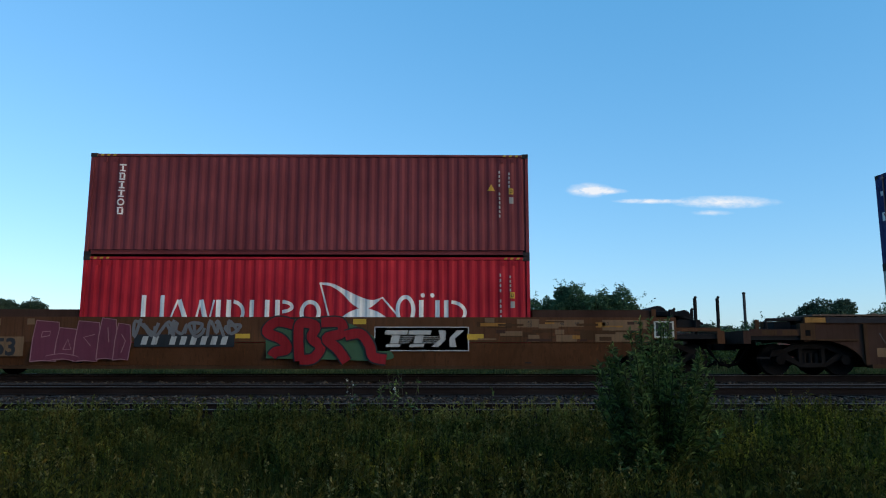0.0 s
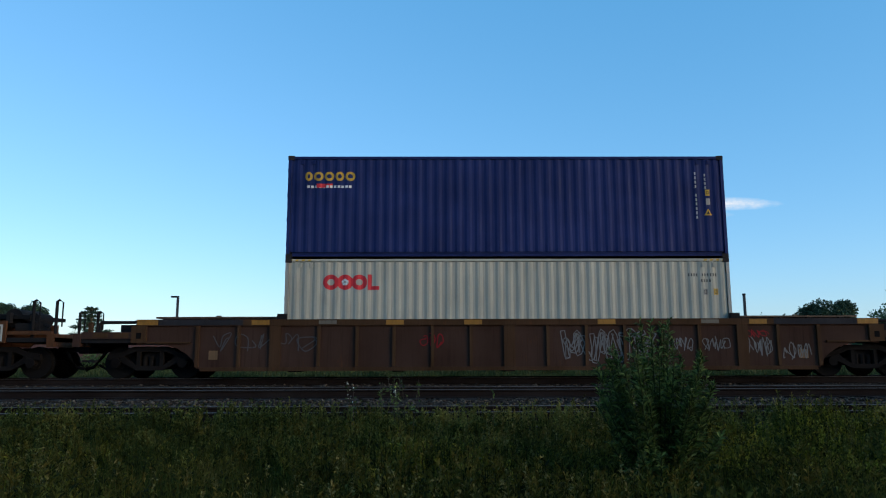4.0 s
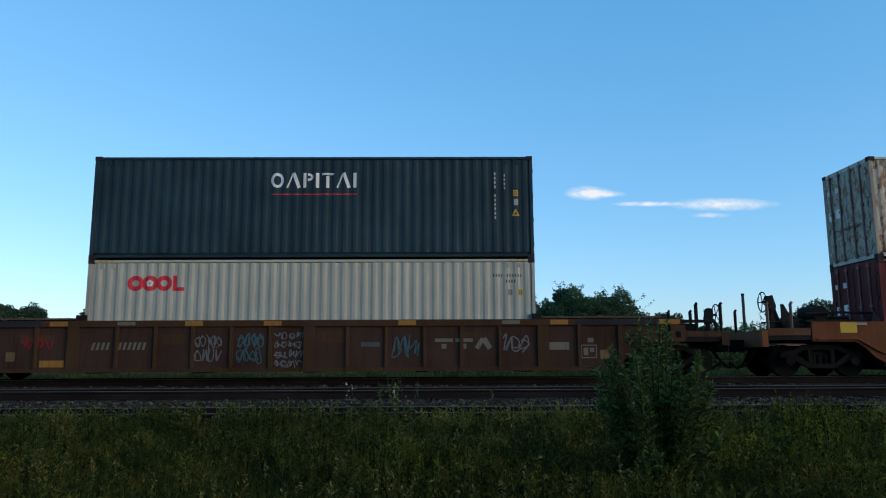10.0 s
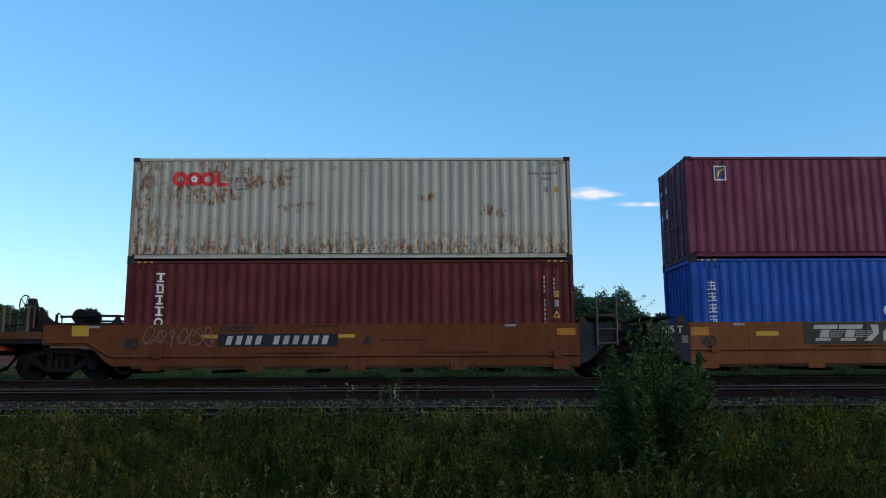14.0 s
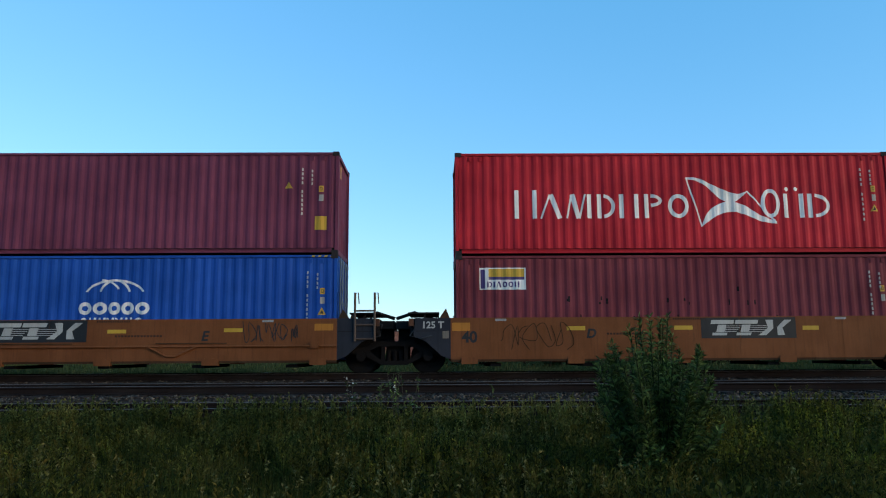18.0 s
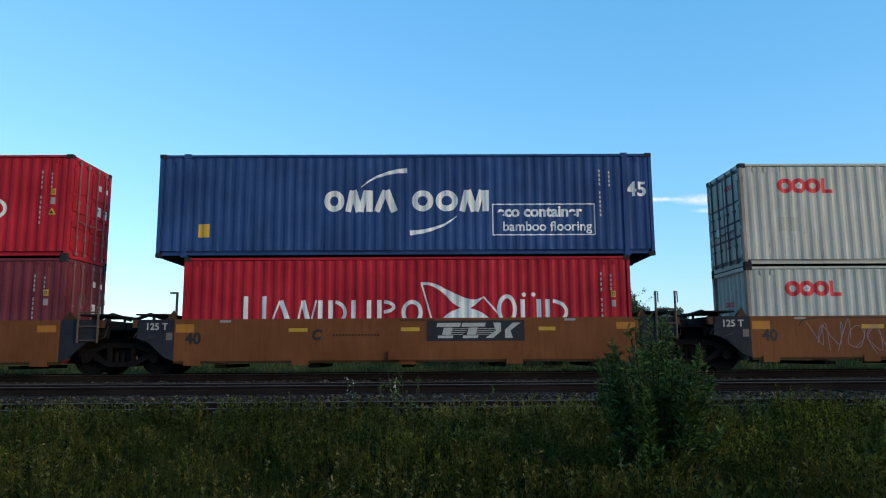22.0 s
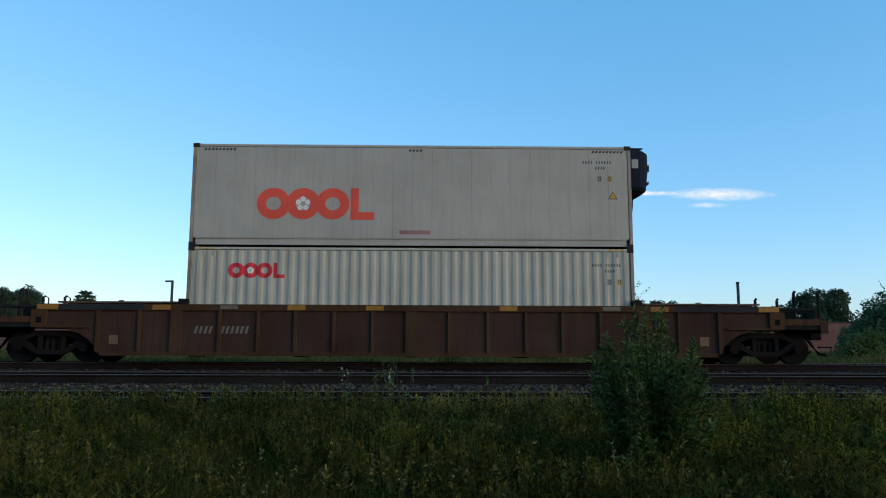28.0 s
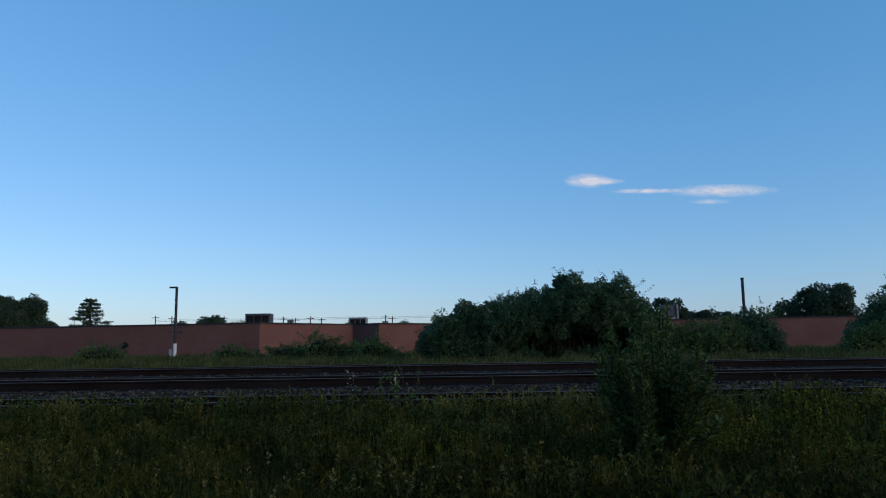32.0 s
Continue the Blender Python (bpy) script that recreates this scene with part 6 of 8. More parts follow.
def build_tan_car():
    """The first car in view: plain tan sides with graffiti."""
    xc = -3.226
    car = on_train(thing("well_car", pose(xc, TRACK_Y, 0), "long tan well car covered in red and maroon graffiti", "freight car", "cars of the train"), xc, TRACK_Y, 0)
    low = [(-8.25, 0.26), (-8.75, 0.62), (-9.25, 0.86), (9.25, 0.86), (8.75, 0.62), (8.25, 0.26)]
    upo = [(-10.0, 1.55), (-10.0, 0.97), (-9.3, 0.97), (-9.2, 0.88), (9.2, 0.88), (9.3, 0.97), (10.0, 0.97), (10.0, 1.55)]
    for s in (-1, 1):
        y0, y1 = sorted((s * SIDE, s * (SIDE - 0.09)))
        part("side_sheet", plate(upo, y0, y1), M["tan"], car)
        bm = plate(low, y0 + 0.0, y1)
        for v in bm.verts:
            v.co.y -= s * 0.16 * (0.86 - v.co.z) / 0.6
        part("lower_side_sheet", bm, M["tan"], car)
        part("bottom_sill", boxes((-8.2, 8.2, min(s * 1.22, s * 1.08), max(s * 1.22, s * 1.08), 0.17, 0.255)), M["brownchord"], car)
    for x in (-5.8, -3, 0, 3, 5.8):
        part("floor_beam", boxes((x - 0.15, x + 0.15, -1.05, 1.05, 0.2, 0.3)), M["black"], car)
    for e in (-1, 1):
        a, b = sorted((e * 6.15, e * 9.35))
        part("end_cover", boxes((a, b, -1.15, 1.15, 1.55, 1.76)), M["brown"], car, "dark brown cover over the car's end")
        part("cover_post", boxes((e * 9.45 - 0.06, e * 9.45 + 0.06, -1.2, -1.05, 1.55, 1.78)), M["tan"], car)
        part("cover_post", boxes((e * 9.95 - 0.05, e * 9.95 + 0.05, -1.2, -1.05, 1.5, 1.78)), M["dark"], car)
        part("reservoir", drum("y", (e * 9.75, 0, 1.66), 0.26, -0.6, 0.6, n=20), M["dark"], car)
        part("reservoir", drum("y", (e * 10.42, 0, 1.6), 0.19, -0.8, -0.1, n=16), M["dark"], car)
        part("linkage", tube([(e * 9.3, -0.9, 1.74), (e * 10.0, -0.9, 1.7), (e * 10.9, -0.85, 1.4)], 0.04), M["dark"], car)
        part("valve_box", boxes((min(e * 10.1, e * 10.75), max(e * 10.1, e * 10.75), -1.1, -0.5, 1.3, 1.5)), M["dark"], car)
        part("end_rail", boxes((min(e * 9.3, e * 10.4), max(e * 9.3, e * 10.4), -0.95, 0.95, 1.62, 1.72)), M["dark"], car)
        a, b = sorted((e * 9.8, e * 11.3))
        part("platform", boxes((a, b, -1.3, 1.3, 0.98, 1.1)), M["dark"], car)
        part("end_beam", boxes((min(e * 10.0, e * 11.2), max(e * 10.0, e * 11.2), -1.32, -1.2, 1.18, 1.28)), M["tan"], car)
        part("end_sill", boxes((min(e * 11.1, e * 11.3), max(e * 11.1, e * 11.3), -1.35, 1.35, 0.85, 1.2)), M["tan"], car)
        grab_irons(car, (e * 10.6, e * 11.22), 1.1, 2.12, -1.15)
        grab_irons(car, (e * 11.3, e * 10.75), 1.1, 1.95, 1.1)
        bogie(car, e * 9.70)
        coupler(car, e * 10.8, e)
        part("sign_plate", boxes((e * 9.66 - 0.27, e * 9.66 + 0.27, -SIDE - 0.01, -SIDE - 0.004, 1.0, 1.45)), M["white_b"], car, "pale plate with a dark grid")
        mark(car, "black_mark", lift=0.014, rects=[(e * 9.66 - 0.22, 1.05, e * 9.66 - 0.01, 1.15), (e * 9.66 + 0.01, 1.05, e * 9.66 + 0.22, 1.15), (e * 9.66 - 0.22, 1.17, e * 9.66 - 0.01, 1.40), (e * 9.66 + 0.01, 1.17, e * 9.66 + 0.22, 1.40)])
    # markings, x from the car's middle
    mark(car, "buff", lift=0.004, rects=[(-8.6, 0.5, -7.45, 1.02), (-8.5, 1.32, -8.1, 1.5), (-7.4, 1.34, -7.2, 1.5)])
    words(car, "black_mark", "53", 0.62, -8.25, 0.54, bold=0.02)
    # a joined row of maroon sprayed blocks with thin pale outlines
    for k, (a, b, z0, z1) in enumerate(((-7.25, -6.5, 0.36, 1.45), (-6.62, -5.98, 0.40, 1.26), (-6.12, -5.42, 0.36, 1.44), (-5.5, -4.98, 0.42, 1.52), (-5.06, -4.6, 0.40, 1.38))):
        lift = 0.006 + 0.003 * k
        pts = [(a, z0), (a + (b - a) * 0.45, z0 + 0.03), (b - 0.06, z0 + 0.0), (b, z0 + (z1 - z0) * 0.5), (b - 0.05, z1 - 0.05), (a + 0.1, z1), (a + 0.03, z0 + (z1 - z0) * 0.55)]
        bm = bmesh.new(); s_poly(bm, pts)
        part("graffiti", on_car(bm, -SIDE, lift), M["maroon_mark"], car, "maroon sprayed block")
        bm = bmesh.new(); s_stroke(bm, pts + [pts[0]], 0.026)
        part("graffiti", on_car(bm, -SIDE, lift + 0.001), M["pink_mark"], car)
        m, q = (a + b) / 2, (z0 + z1) / 2
        bm = bmesh.new(); s_stroke(bm, ([(m - 0.12, q + 0.1), (m + 0.1, q + 0.14), (m + 0.12, q + 0.26), (m - 0.1, q + 0.24), (m - 0.12, q + 0.1)], [(m - 0.1, q - 0.15), (m + 0.02, q + 0.12), (m + 0.12, q - 0.15), (m - 0.1, q - 0.15)],
                                        [(m + 0.2, q + 0.18), (m - 0.1, q + 0.1), (m + 0.1, q - 0.12)], [(m, q + 0.3), (m + 0.05, q - 0.1)], [(m - 0.04, q + 0.2), (m + 0.08, q + 0.02), (m - 0.02, q - 0.3)])[k], 0.022)
        part("graffiti", on_car(bm, -SIDE, lift + 0.002), M["pink_mark"], car)
    for w, m, l in ((0.26, "pink_mark", 0.022), (0.2, "maroon_mark", 0.025)):
        bm = bmesh.new(); s_stroke(bm, curve([(-6.85, 0.44), (-6.4, 0.5), (-5.95, 0.42)], 5), [0.04, *[w * 0.6] * 9, 0.04])
        part("graffiti", on_car(bm, -SIDE, l), M[m], car)
    spray(car, "chalk_mark", -4.5, 1.0, -1.7, 1.5, 6, 0.085, 71)
    mark(car, "black_mark", "panel", 0.006, rects=[(-4.52, 0.75, -1.86, 1.08)])
    number_bars(car, "pale_mark", -4.35, 0.81, 0.22, (2, 6), pitch=1.24)
    mark(car, "yellow", lift=0.005, rects=[(-1.84, 0.98, -1.45, 1.1), (1.3, 1.36, 1.65, 1.5), (4.35, 0.95, 4.8, 1.1)])
    # red round-edged letters with black outlines on a green ground
    bm = bmesh.new(); s_poly(bm, curve([(-1.0, 0.45), (-0.9, 1.35), (0.3, 1.5), (1.4, 1.3), (2.35, 0.6), (2.1, 0.4), (0.6, 0.42)], 6))
    part("graffiti", on_car(bm, -SIDE, 0.005), M["green_mark"], car, "green sprayed ground")
    shapes = (curve([(-0.3, 1.35), (-0.75, 1.42), (-1.0, 1.15), (-0.6, 0.95), (-0.45, 0.7), (-0.75, 0.62), (-0.85, 0.5)], 6),
              curve([(-0.1, 0.38), (-0.15, 1.0), (-0.1, 1.38), (0.3, 1.3), (0.2, 1.0), (0.45, 0.75), (0.25, 0.45), (-0.1, 0.42)], 6),
              curve([(0.45, 1.4), (0.95, 1.4), (1.0, 1.12), (0.6, 0.98), (0.9, 0.7), (1.15, 0.36)], 6),
              curve([(1.1, 1.05), (1.5, 1.1), (1.75, 0.8), (1.85, 0.5), (2.2, 0.42)], 6))
    for k, pts in enumerate(shapes):
        for w, m, l in ((0.34, "black_mark", 0.008), (0.26, "dark_red", 0.020)):
            bm = bmesh.new(); s_stroke(bm, pts, w)
            for n, v in enumerate(bm.verts):
                v.co.y -= 0.0001 * n
            part("graffiti", on_car(bm, -SIDE, l + k * 0.016), M[m], car)
    mark(car, "pale_mark", lift=0.005, rects=[(1.87, 0.645, 4.41, 1.295)])
    bar_panel(car, 1.9, 0.67, 4.38, 1.27)
    mark(car, "buff", lift=0.004, rects=[(5.7, 1.28, 6.3, 1.5), (6.5, 1.3, 7.5, 1.48), (8.0, 1.2, 9.2, 1.48), (6.0, 0.9, 6.3, 1.08), (6.75, 0.9, 7.3, 1.08), (7.8, 0.9, 9.3, 1.1)])
    mark(car, "rib", lift=0.006, rects=[(7.4, 0.98, 9.3, 1.2)])
    rnd = random.Random(9)
    for k in range(34):
        x, z = rnd.uniform(4.6, 9.2), rnd.uniform(0.9, 1.42)
        w, h = rnd.uniform(0.15, 0.8), rnd.uniform(0.04, 0.14)
        mark(car, rnd.choice(("buff", "rib", "brownchord", "brown", "rib", "ochre_mark")), "paint_patch", 0.005 + 0.0002 * k, rects=[(x, z, min(x + w, 9.35), min(1.53, z + h))])
    for x, z, body in ((5.98, 1.38, "40"), (5.98, 1.29, "20"), (6.85, 1.34, "48"), (7.25, 1.34, "48"), (8.06, 1.34, "53")):
        words(car, "black_mark", body, 0.12, x, z)


def orange_side(x0, x1, ends):
    """Outline of an articulated unit's side, with a raised arch at an end that has its own truck."""
    pts = [(x0, 1.47)]
    if ends[0]:
        pts += [(x0, 0.94), (x0 + 1.17, 0.93), (x0 + 1.42, 0.76), (x0 + 1.66, 0.52), (x0 + 1.9, 0.37)]
    else:
        pts += [(x0, 0.36)]
    if ends[1]:
        pts += [(x1 - 1.95, 0.37), (x1 - 1.7, 0.62), (x1 - 1.45, 0.93), (x1, 0.94)]
    else:
        pts += [(x1, 0.36)]
    return pts + [(x1, 1.47)]


def joint_end(car, x, e, rating):
    """Charcoal end of a unit that leans on the shared truck."""
    out = [(x, 1.47), (x + e * 0.95, 1.47), (x + e * 1.0, 0.98), (x + e * 0.66, 0.84), (x + e * 0.25, 0.46), (x, 0.37)]
    for s in (-1, 1):
        y0, y1 = sorted((s * (SIDE - 0.004), s * (SIDE - 0.1)))
        part("end_plate", plate(out, y0, y1), M["grey"], car, "charcoal end plate")
    a, b = sorted((x + e * 0.02, x + e * 0.93))
    part("plate_seam", boxes((a, b, -SIDE - 0.001, -SIDE + 0.003, 1.115, 1.13)), M["dark"], car)
    a, b = sorted((x, x + e * 1.1))
    part("end_platform", boxes((a, b, -1.15, 1.15, 1.38, 1.47)), M["dark"], car)
    part("end_beam", boxes((min(x + e * 0.4, x + e * 1.45), max(x + e * 0.4, x + e * 1.45), -0.35, 0.35, 0.8, 1.2)), M["dark"], car)
    a, b = sorted((x + e * 0.3, x + e * 1.15))
    part("walkway", boxes((a, b, -1.1, 1.1, 1.6, 1.64)), M["dark"], car, "dark grated walkway")
    for yy in (-1.0, 1.0):
        part("walkway_post", boxes((x + e * 0.7 - 0.03, x + e * 0.7 + 0.03, yy - 0.03, yy + 0.03, 1.47, 1.598)), M["dark"], car)
    for yy in (-1.22, 1.0):
        bm = bmesh.new()
        v = [bm.verts.new(p) for p in ((x + e * 0.02, yy, 1.474), (x + e * 0.3, yy, 1.474), (x + e * 0.3, yy + 0.2, 1.474), (x + e * 0.02, yy + 0.2, 1.474), (x + e * 0.12, yy + 0.1, 1.74))]
        for f in ((0, 1, 4), (1, 2, 4), (2, 3, 4), (3, 0, 4), (3, 2, 1, 0)):
            bm.faces.new([v[i] for i in f])
        part("cone_guide", bm, M["rib"], car, "small tan cone guide")
    if rating:
        words(car, "pale_mark", "125 T", 0.25, min(x, x + e * 0.9) + 0.12, 1.2, y=-SIDE + 0.004, bold=0.007)
        mark(car, "cream_mark", lift=0.006, y=-SIDE + 0.004, rects=[(min(x, x + e) + 0.78, 0.92, min(x, x + e) + 0.95, 1.12)])
        part("hose", tube([(x + e * 0.95, -1.3, 1.2), (x + e * 1.1, -1.33, 1.0), (x + e * 0.8, -1.4, 0.92), (x + e * 0.5, -1.38, 1.0)], 0.018), M["pole"], car)
    else:
        ladder(car, min(x + e * 0.5, x + e * 0.95) - 0.02, 0.53, 0.86, 2.16, -SIDE - 0.03)
        part("hose", tube([(x + e * 0.9, -1.1, 1.44), (x + e * 1.2, -1.2, 1.3), (x + e * 1.15, -1.25, 1.0), (x + e * 0.8, -1.25, 0.92)], 0.02, n=6), M["pole"], car)
    part("bracket", boxes((x + e * 1.06 - 0.07, x + e * 1.06 + 0.07, -1.34, -1.2, 1.26, 1.46)), M["rust_tank"], car)
    part("linkage", tube([(x + e * 0.5, -0.6, 1.5), (x + e * 1.0, -0.5, 1.66), (x + e * 1.5, -0.4, 1.5)], 0.05, n=6), M["dark"], car)
    part("centre_plate", boxes((min(x + e * 0.9, x + e * 1.5), max(x + e * 0.9, x + e * 1.5), -0.8, 0.8, 1.21, 1.42)), M["dark"], car)
    part("brake_cylinder", drum("x", (0, -0.95, 1.1), 0.14, min(x + e * 0.5, x + e * 1.1), max(x + e * 0.5, x + e * 1.1), n=14), M["dark"], car)


def own_end(car, x, e):
    """The end of an articulated set with its own truck, brake gear and coupler."""
    part("end_deck", boxes((min(x, x + e * 1.3) + 0.004, max(x, x + e * 1.3) - 0.004, -1.3, 1.3, 0.98, 1.1)), M["dark"], car)
    part("end_sill", boxes((min(x + e * 1.2, x + e * 1.36), max(x + e * 1.2, x + e * 1.36), -1.35, 1.35, 0.8, 1.25)), M["orange"], car)
    if e > 0:
        bm = drum("x", (0, -0.35, 1.84), 0.24, x - 1.22, x - 0.54, n=20)
        bmesh.ops.bevel(bm, geom=[q for q in bm.edges if abs(q.verts[0].co.x - q.verts[1].co.x) < 1e-4], offset=0.05, segments=2)
        part("reservoir", bm, M["rust_tank"], car, "rust-brown air reservoir")
        part("reservoir_stand", boxes((x - 0.98, x - 0.78, -0.45, -0.25, 1.544, 1.64)), M["rust_tank"], car)
        part("linkage", tube([(x - 0.54, -0.35, 1.84), (x + 0.2, -0.4, 1.82), (x + 0.65, -0.55, 1.72)], 0.04), M["dark"], car)
        part("linkage", tube([(x - 1.9, -0.8, 1.68), (x - 1.0, -0.8, 1.72), (x - 0.1, -0.75, 1.6), (x + 0.7, -0.6, 1.35)], 0.04), M["dark"], car)
    else:
        part("reservoir", drum("y", (x + 0.62, 0, 1.74), 0.21, -0.7, 0.2, n=20), M["dark"], car)
        part("linkage", tube([(x + 0.15, -0.8, 1.72), (x + 1.1, -0.8, 1.75), (x + 2.4, -0.8, 1.72)], 0.035), M["dark"], car)
        part("linkage", tube([(x + 0.3, 0.4, 1.66), (x + 2.4, 0.5, 1.66)], 0.03), M["dark"], car)
        part("gear_plate", plate([(x - 0.48, 1.1), (x + 0.1, 1.1), (x + 0.1, 1.56), (x - 0.1, 1.62), (x - 0.3, 1.78), (x - 0.42, 2.0), (x - 0.48, 2.0)], -0.72, -0.66), M["dark"], car)
    part("end_rail", boxes((min(x - e * 2.0, x), max(x - e * 2.0, x), -1.1, 1.1, 1.474, 1.54)), M["dark"], car)
    part("bracket", plate([(x + e * 0.3, 1.1), (x + e * 0.62, 1.1), (x + e * 0.72, 1.75), (x + e * 0.55, 1.9)], -0.5, -0.42), M["dark"], car)
    part("bracket", plate([(x + e * 0.0, 1.1), (x + e * 0.6, 1.1), (x + e * 0.5, 1.45), (x - e * 0.05, 1.45)], -1.0, -0.9), M["dark"], car)
    brake_wheel(car, x + e * 0.95, -0.6, 2.06, e)
    grab_irons(car, (x + e * 0.49, x + e * 1.14), 1.1, 2.0, -1.25, mat="ladder")
    grab_irons(car, (x + e * 1.0,), 1.1, 1.95, 1.2)
    beam = part("deck_beam", boxes((min(x + e * 0.02, x + e * 1.19), max(x + e * 0.02, x + e * 1.19), -1.34, -1.26, 1.104, 1.3)), M["rust_tank"], car)
    part("beam_plate", boxes((min(x + e * 0.6, x + e * 1.1), max(x + e * 0.6, x + e * 1.1), -1.345, -1.341, 1.13, 1.27)), M["tan"], beam)
    part("walk_rail", tube([(x + e * 0.57, -1.22, 1.5), (x + e * 1.3, -1.22, 1.45)], 0.022, n=6), M["dark"], car)
    for yy in (-1.22, 1.0):
        bm = bmesh.new()
        xx = x - e * 2.0
        v = [bm.verts.new(p) for p in ((xx, yy, 1.474), (xx + e * 0.28, yy, 1.474), (xx + e * 0.28, yy + 0.2, 1.474), (xx, yy + 0.2, 1.474), (xx + e * 0.14, yy + 0.1, 1.78))]
        for f in ((0, 1, 4), (1, 2, 4), (2, 3, 4), (3, 0, 4), (3, 2, 1, 0)):
            bm.faces.new([v[i] for i in f])
        part("cone_guide", bm, M["dark"], car)
    bogie(car, x - e * (0.36 if e < 0 else 0.15))
    coupler(car, x + e * 0.75, e)


def orange_unit(x0, x1, label, ends, print_at, ledge=True):
    xc = (x0 + x1) / 2
    coat = M["orange_old" if ends[0] else "orange"]
    car = on_train(thing("well_car", pose(xc, TRACK_Y, 0), label, "freight car", "cars of the train"), xc, TRACK_Y, 0)
    a, b = x0 - xc, x1 - xc
    for s in (-1, 1):
        y0, y1 = sorted((s * SIDE, s * (SIDE - 0.09)))
        part("side_sheet", plate(orange_side(a, b, ends), y0, y1), coat, car)
        y0, y1 = sorted((s * (SIDE + 0.03), s * (SIDE - 0.1)))
        lo, hi = a + (2.4 if ends[0] else 0), b - (2.4 if ends[1] else 0)
        part("bottom_sill", boxes((lo, hi, y0 + 0.04, y1 - 0.04, 0.30, 0.372)), M["brownchord"], car)
        n = 5
        for k in range(n):
            x = lo + 0.5 + k * (hi - lo - 1.0) / (n - 1)
            part("lug", boxes((x - 0.22, x + 0.22, y0, y1, 0.24, 0.42)), coat, car)
        if ledge:
            yy = s * (SIDE + 0.03)
            z = 0.62 if ends[0] else 0.74
            run = [(lo, yy, z), (hi, yy, z)]
            if ends[0]:
                run = [(a + 0.1, yy, 1.0), (a + 1.2, yy, 1.0), (a + 1.86, yy, z)] + run
            bm = tube(run, 0.028)
            part("side_pipe", bm, coat, car)
            for x in (lo + 3.5, lo + 7.6):
                if x + 2 < hi:
                    part("ledge", boxes((x, x + 1.9, min(yy, s * SIDE), max(yy, s * SIDE), z + 0.07, z + 0.1)), M["brownchord"], car)
            for x in (lo + 0.55, hi - 0.7):
                part("pipe_clamp", boxes((x, x + 0.22, min(yy + s * 0.04, s * (SIDE + 0.004)), max(yy + s * 0.04, s * (SIDE + 0.004)), z - 0.06, z + 0.12)), coat, car)
        else:
            x = a + (b - a) * 0.46
            part("jack_pad", boxes((x, x + 0.85, min(s * (SIDE + 0.09), s * (SIDE + 0.004)), max(s * (SIDE + 0.09), s * (SIDE + 0.004)), 0.36, 0.6)), coat, car)
    for x in (-4.6, -1.45, 1.6, 4.4):
        part("weld_seam", boxes((x - 0.012, x + 0.012, -SIDE - 0.005, -SIDE + 0.01, 0.38, 1.465)), coat, car)
    for x in (-5, -2.5, 0, 2.5, 5):
        part("floor_beam", boxes((x - 0.15, x + 0.15, -1.26, 1.26, 0.17, 0.255)), M["black"], car)
    c0, c1 = a + (2.0 if ends[0] else 0.0), b - (2.0 if ends[1] else 0.0)
    part("bulkhead", boxes((a + 0.004, c0 + 0.04, -1.26, 1.26, 1.0, 1.44)), M["dark"], car)
    part("bulkhead", boxes((c1 - 0.04, b - 0.004, -1.26, 1.26, 1.0, 1.44)), M["dark"], car)
    for use, xx in ((ends[0], a + 1.97), (ends[1], b - 1.97)):
        if use:
            part("end_wall", boxes((xx - 0.03, xx + 0.03, -1.26, 1.26, 0.26, 0.996)), M["dark"], car)
    if ends[0]:
        own_end(car, a, -1)
    else:
        joint_end(car, a, -1, True)
    if ends[1]:
        own_end(car, b, 1)
    else:
        joint_end(car, b, 1, False)
        bogie(car, b + 1.53, 0.45, 0.91)
    tx = a + (2.0 if ends[0] else 0.0)
    words(car, "black_mark", "40", 0.41, tx + 0.15 + (0.0 if ends[0] else 0.15), 0.82, bold=0.014)
    mark(car, "yellow" if ends[0] else "orange_mark", lift=0.005, rects=[(a + 0.77, 1.17, a + 1.22, 1.45)] if ends[0] else [(a + 0.04, 1.12, a + 0.52, 1.34)])
    mark(car, "orange_mark", lift=0.005, rects=[(b - 0.6, 1.15, b - 0.1, 1.33)] if not ends[1] else [(b - 3.0, 1.0, b - 2.4, 1.12)])
    mark(car, "grey_mark", lift=0.005, rects=[(a + 1.2, 1.38, a + 1.5, 1.44), (b - 2.0, 1.38, b - 1.7, 1.44)])
    bm = bmesh.new()
    for k in range(15):
        s_rect(bm, print_at + k * 0.085, 1.0, print_at + 0.06 + k * 0.085, 1.05)
        s_rect(bm, -0.2 + k * 0.06, 1.39, -0.16 + k * 0.06, 1.44)
    part("small_print", on_car(bm, lift=0.005), M["brown"], car)
    return car, a, b


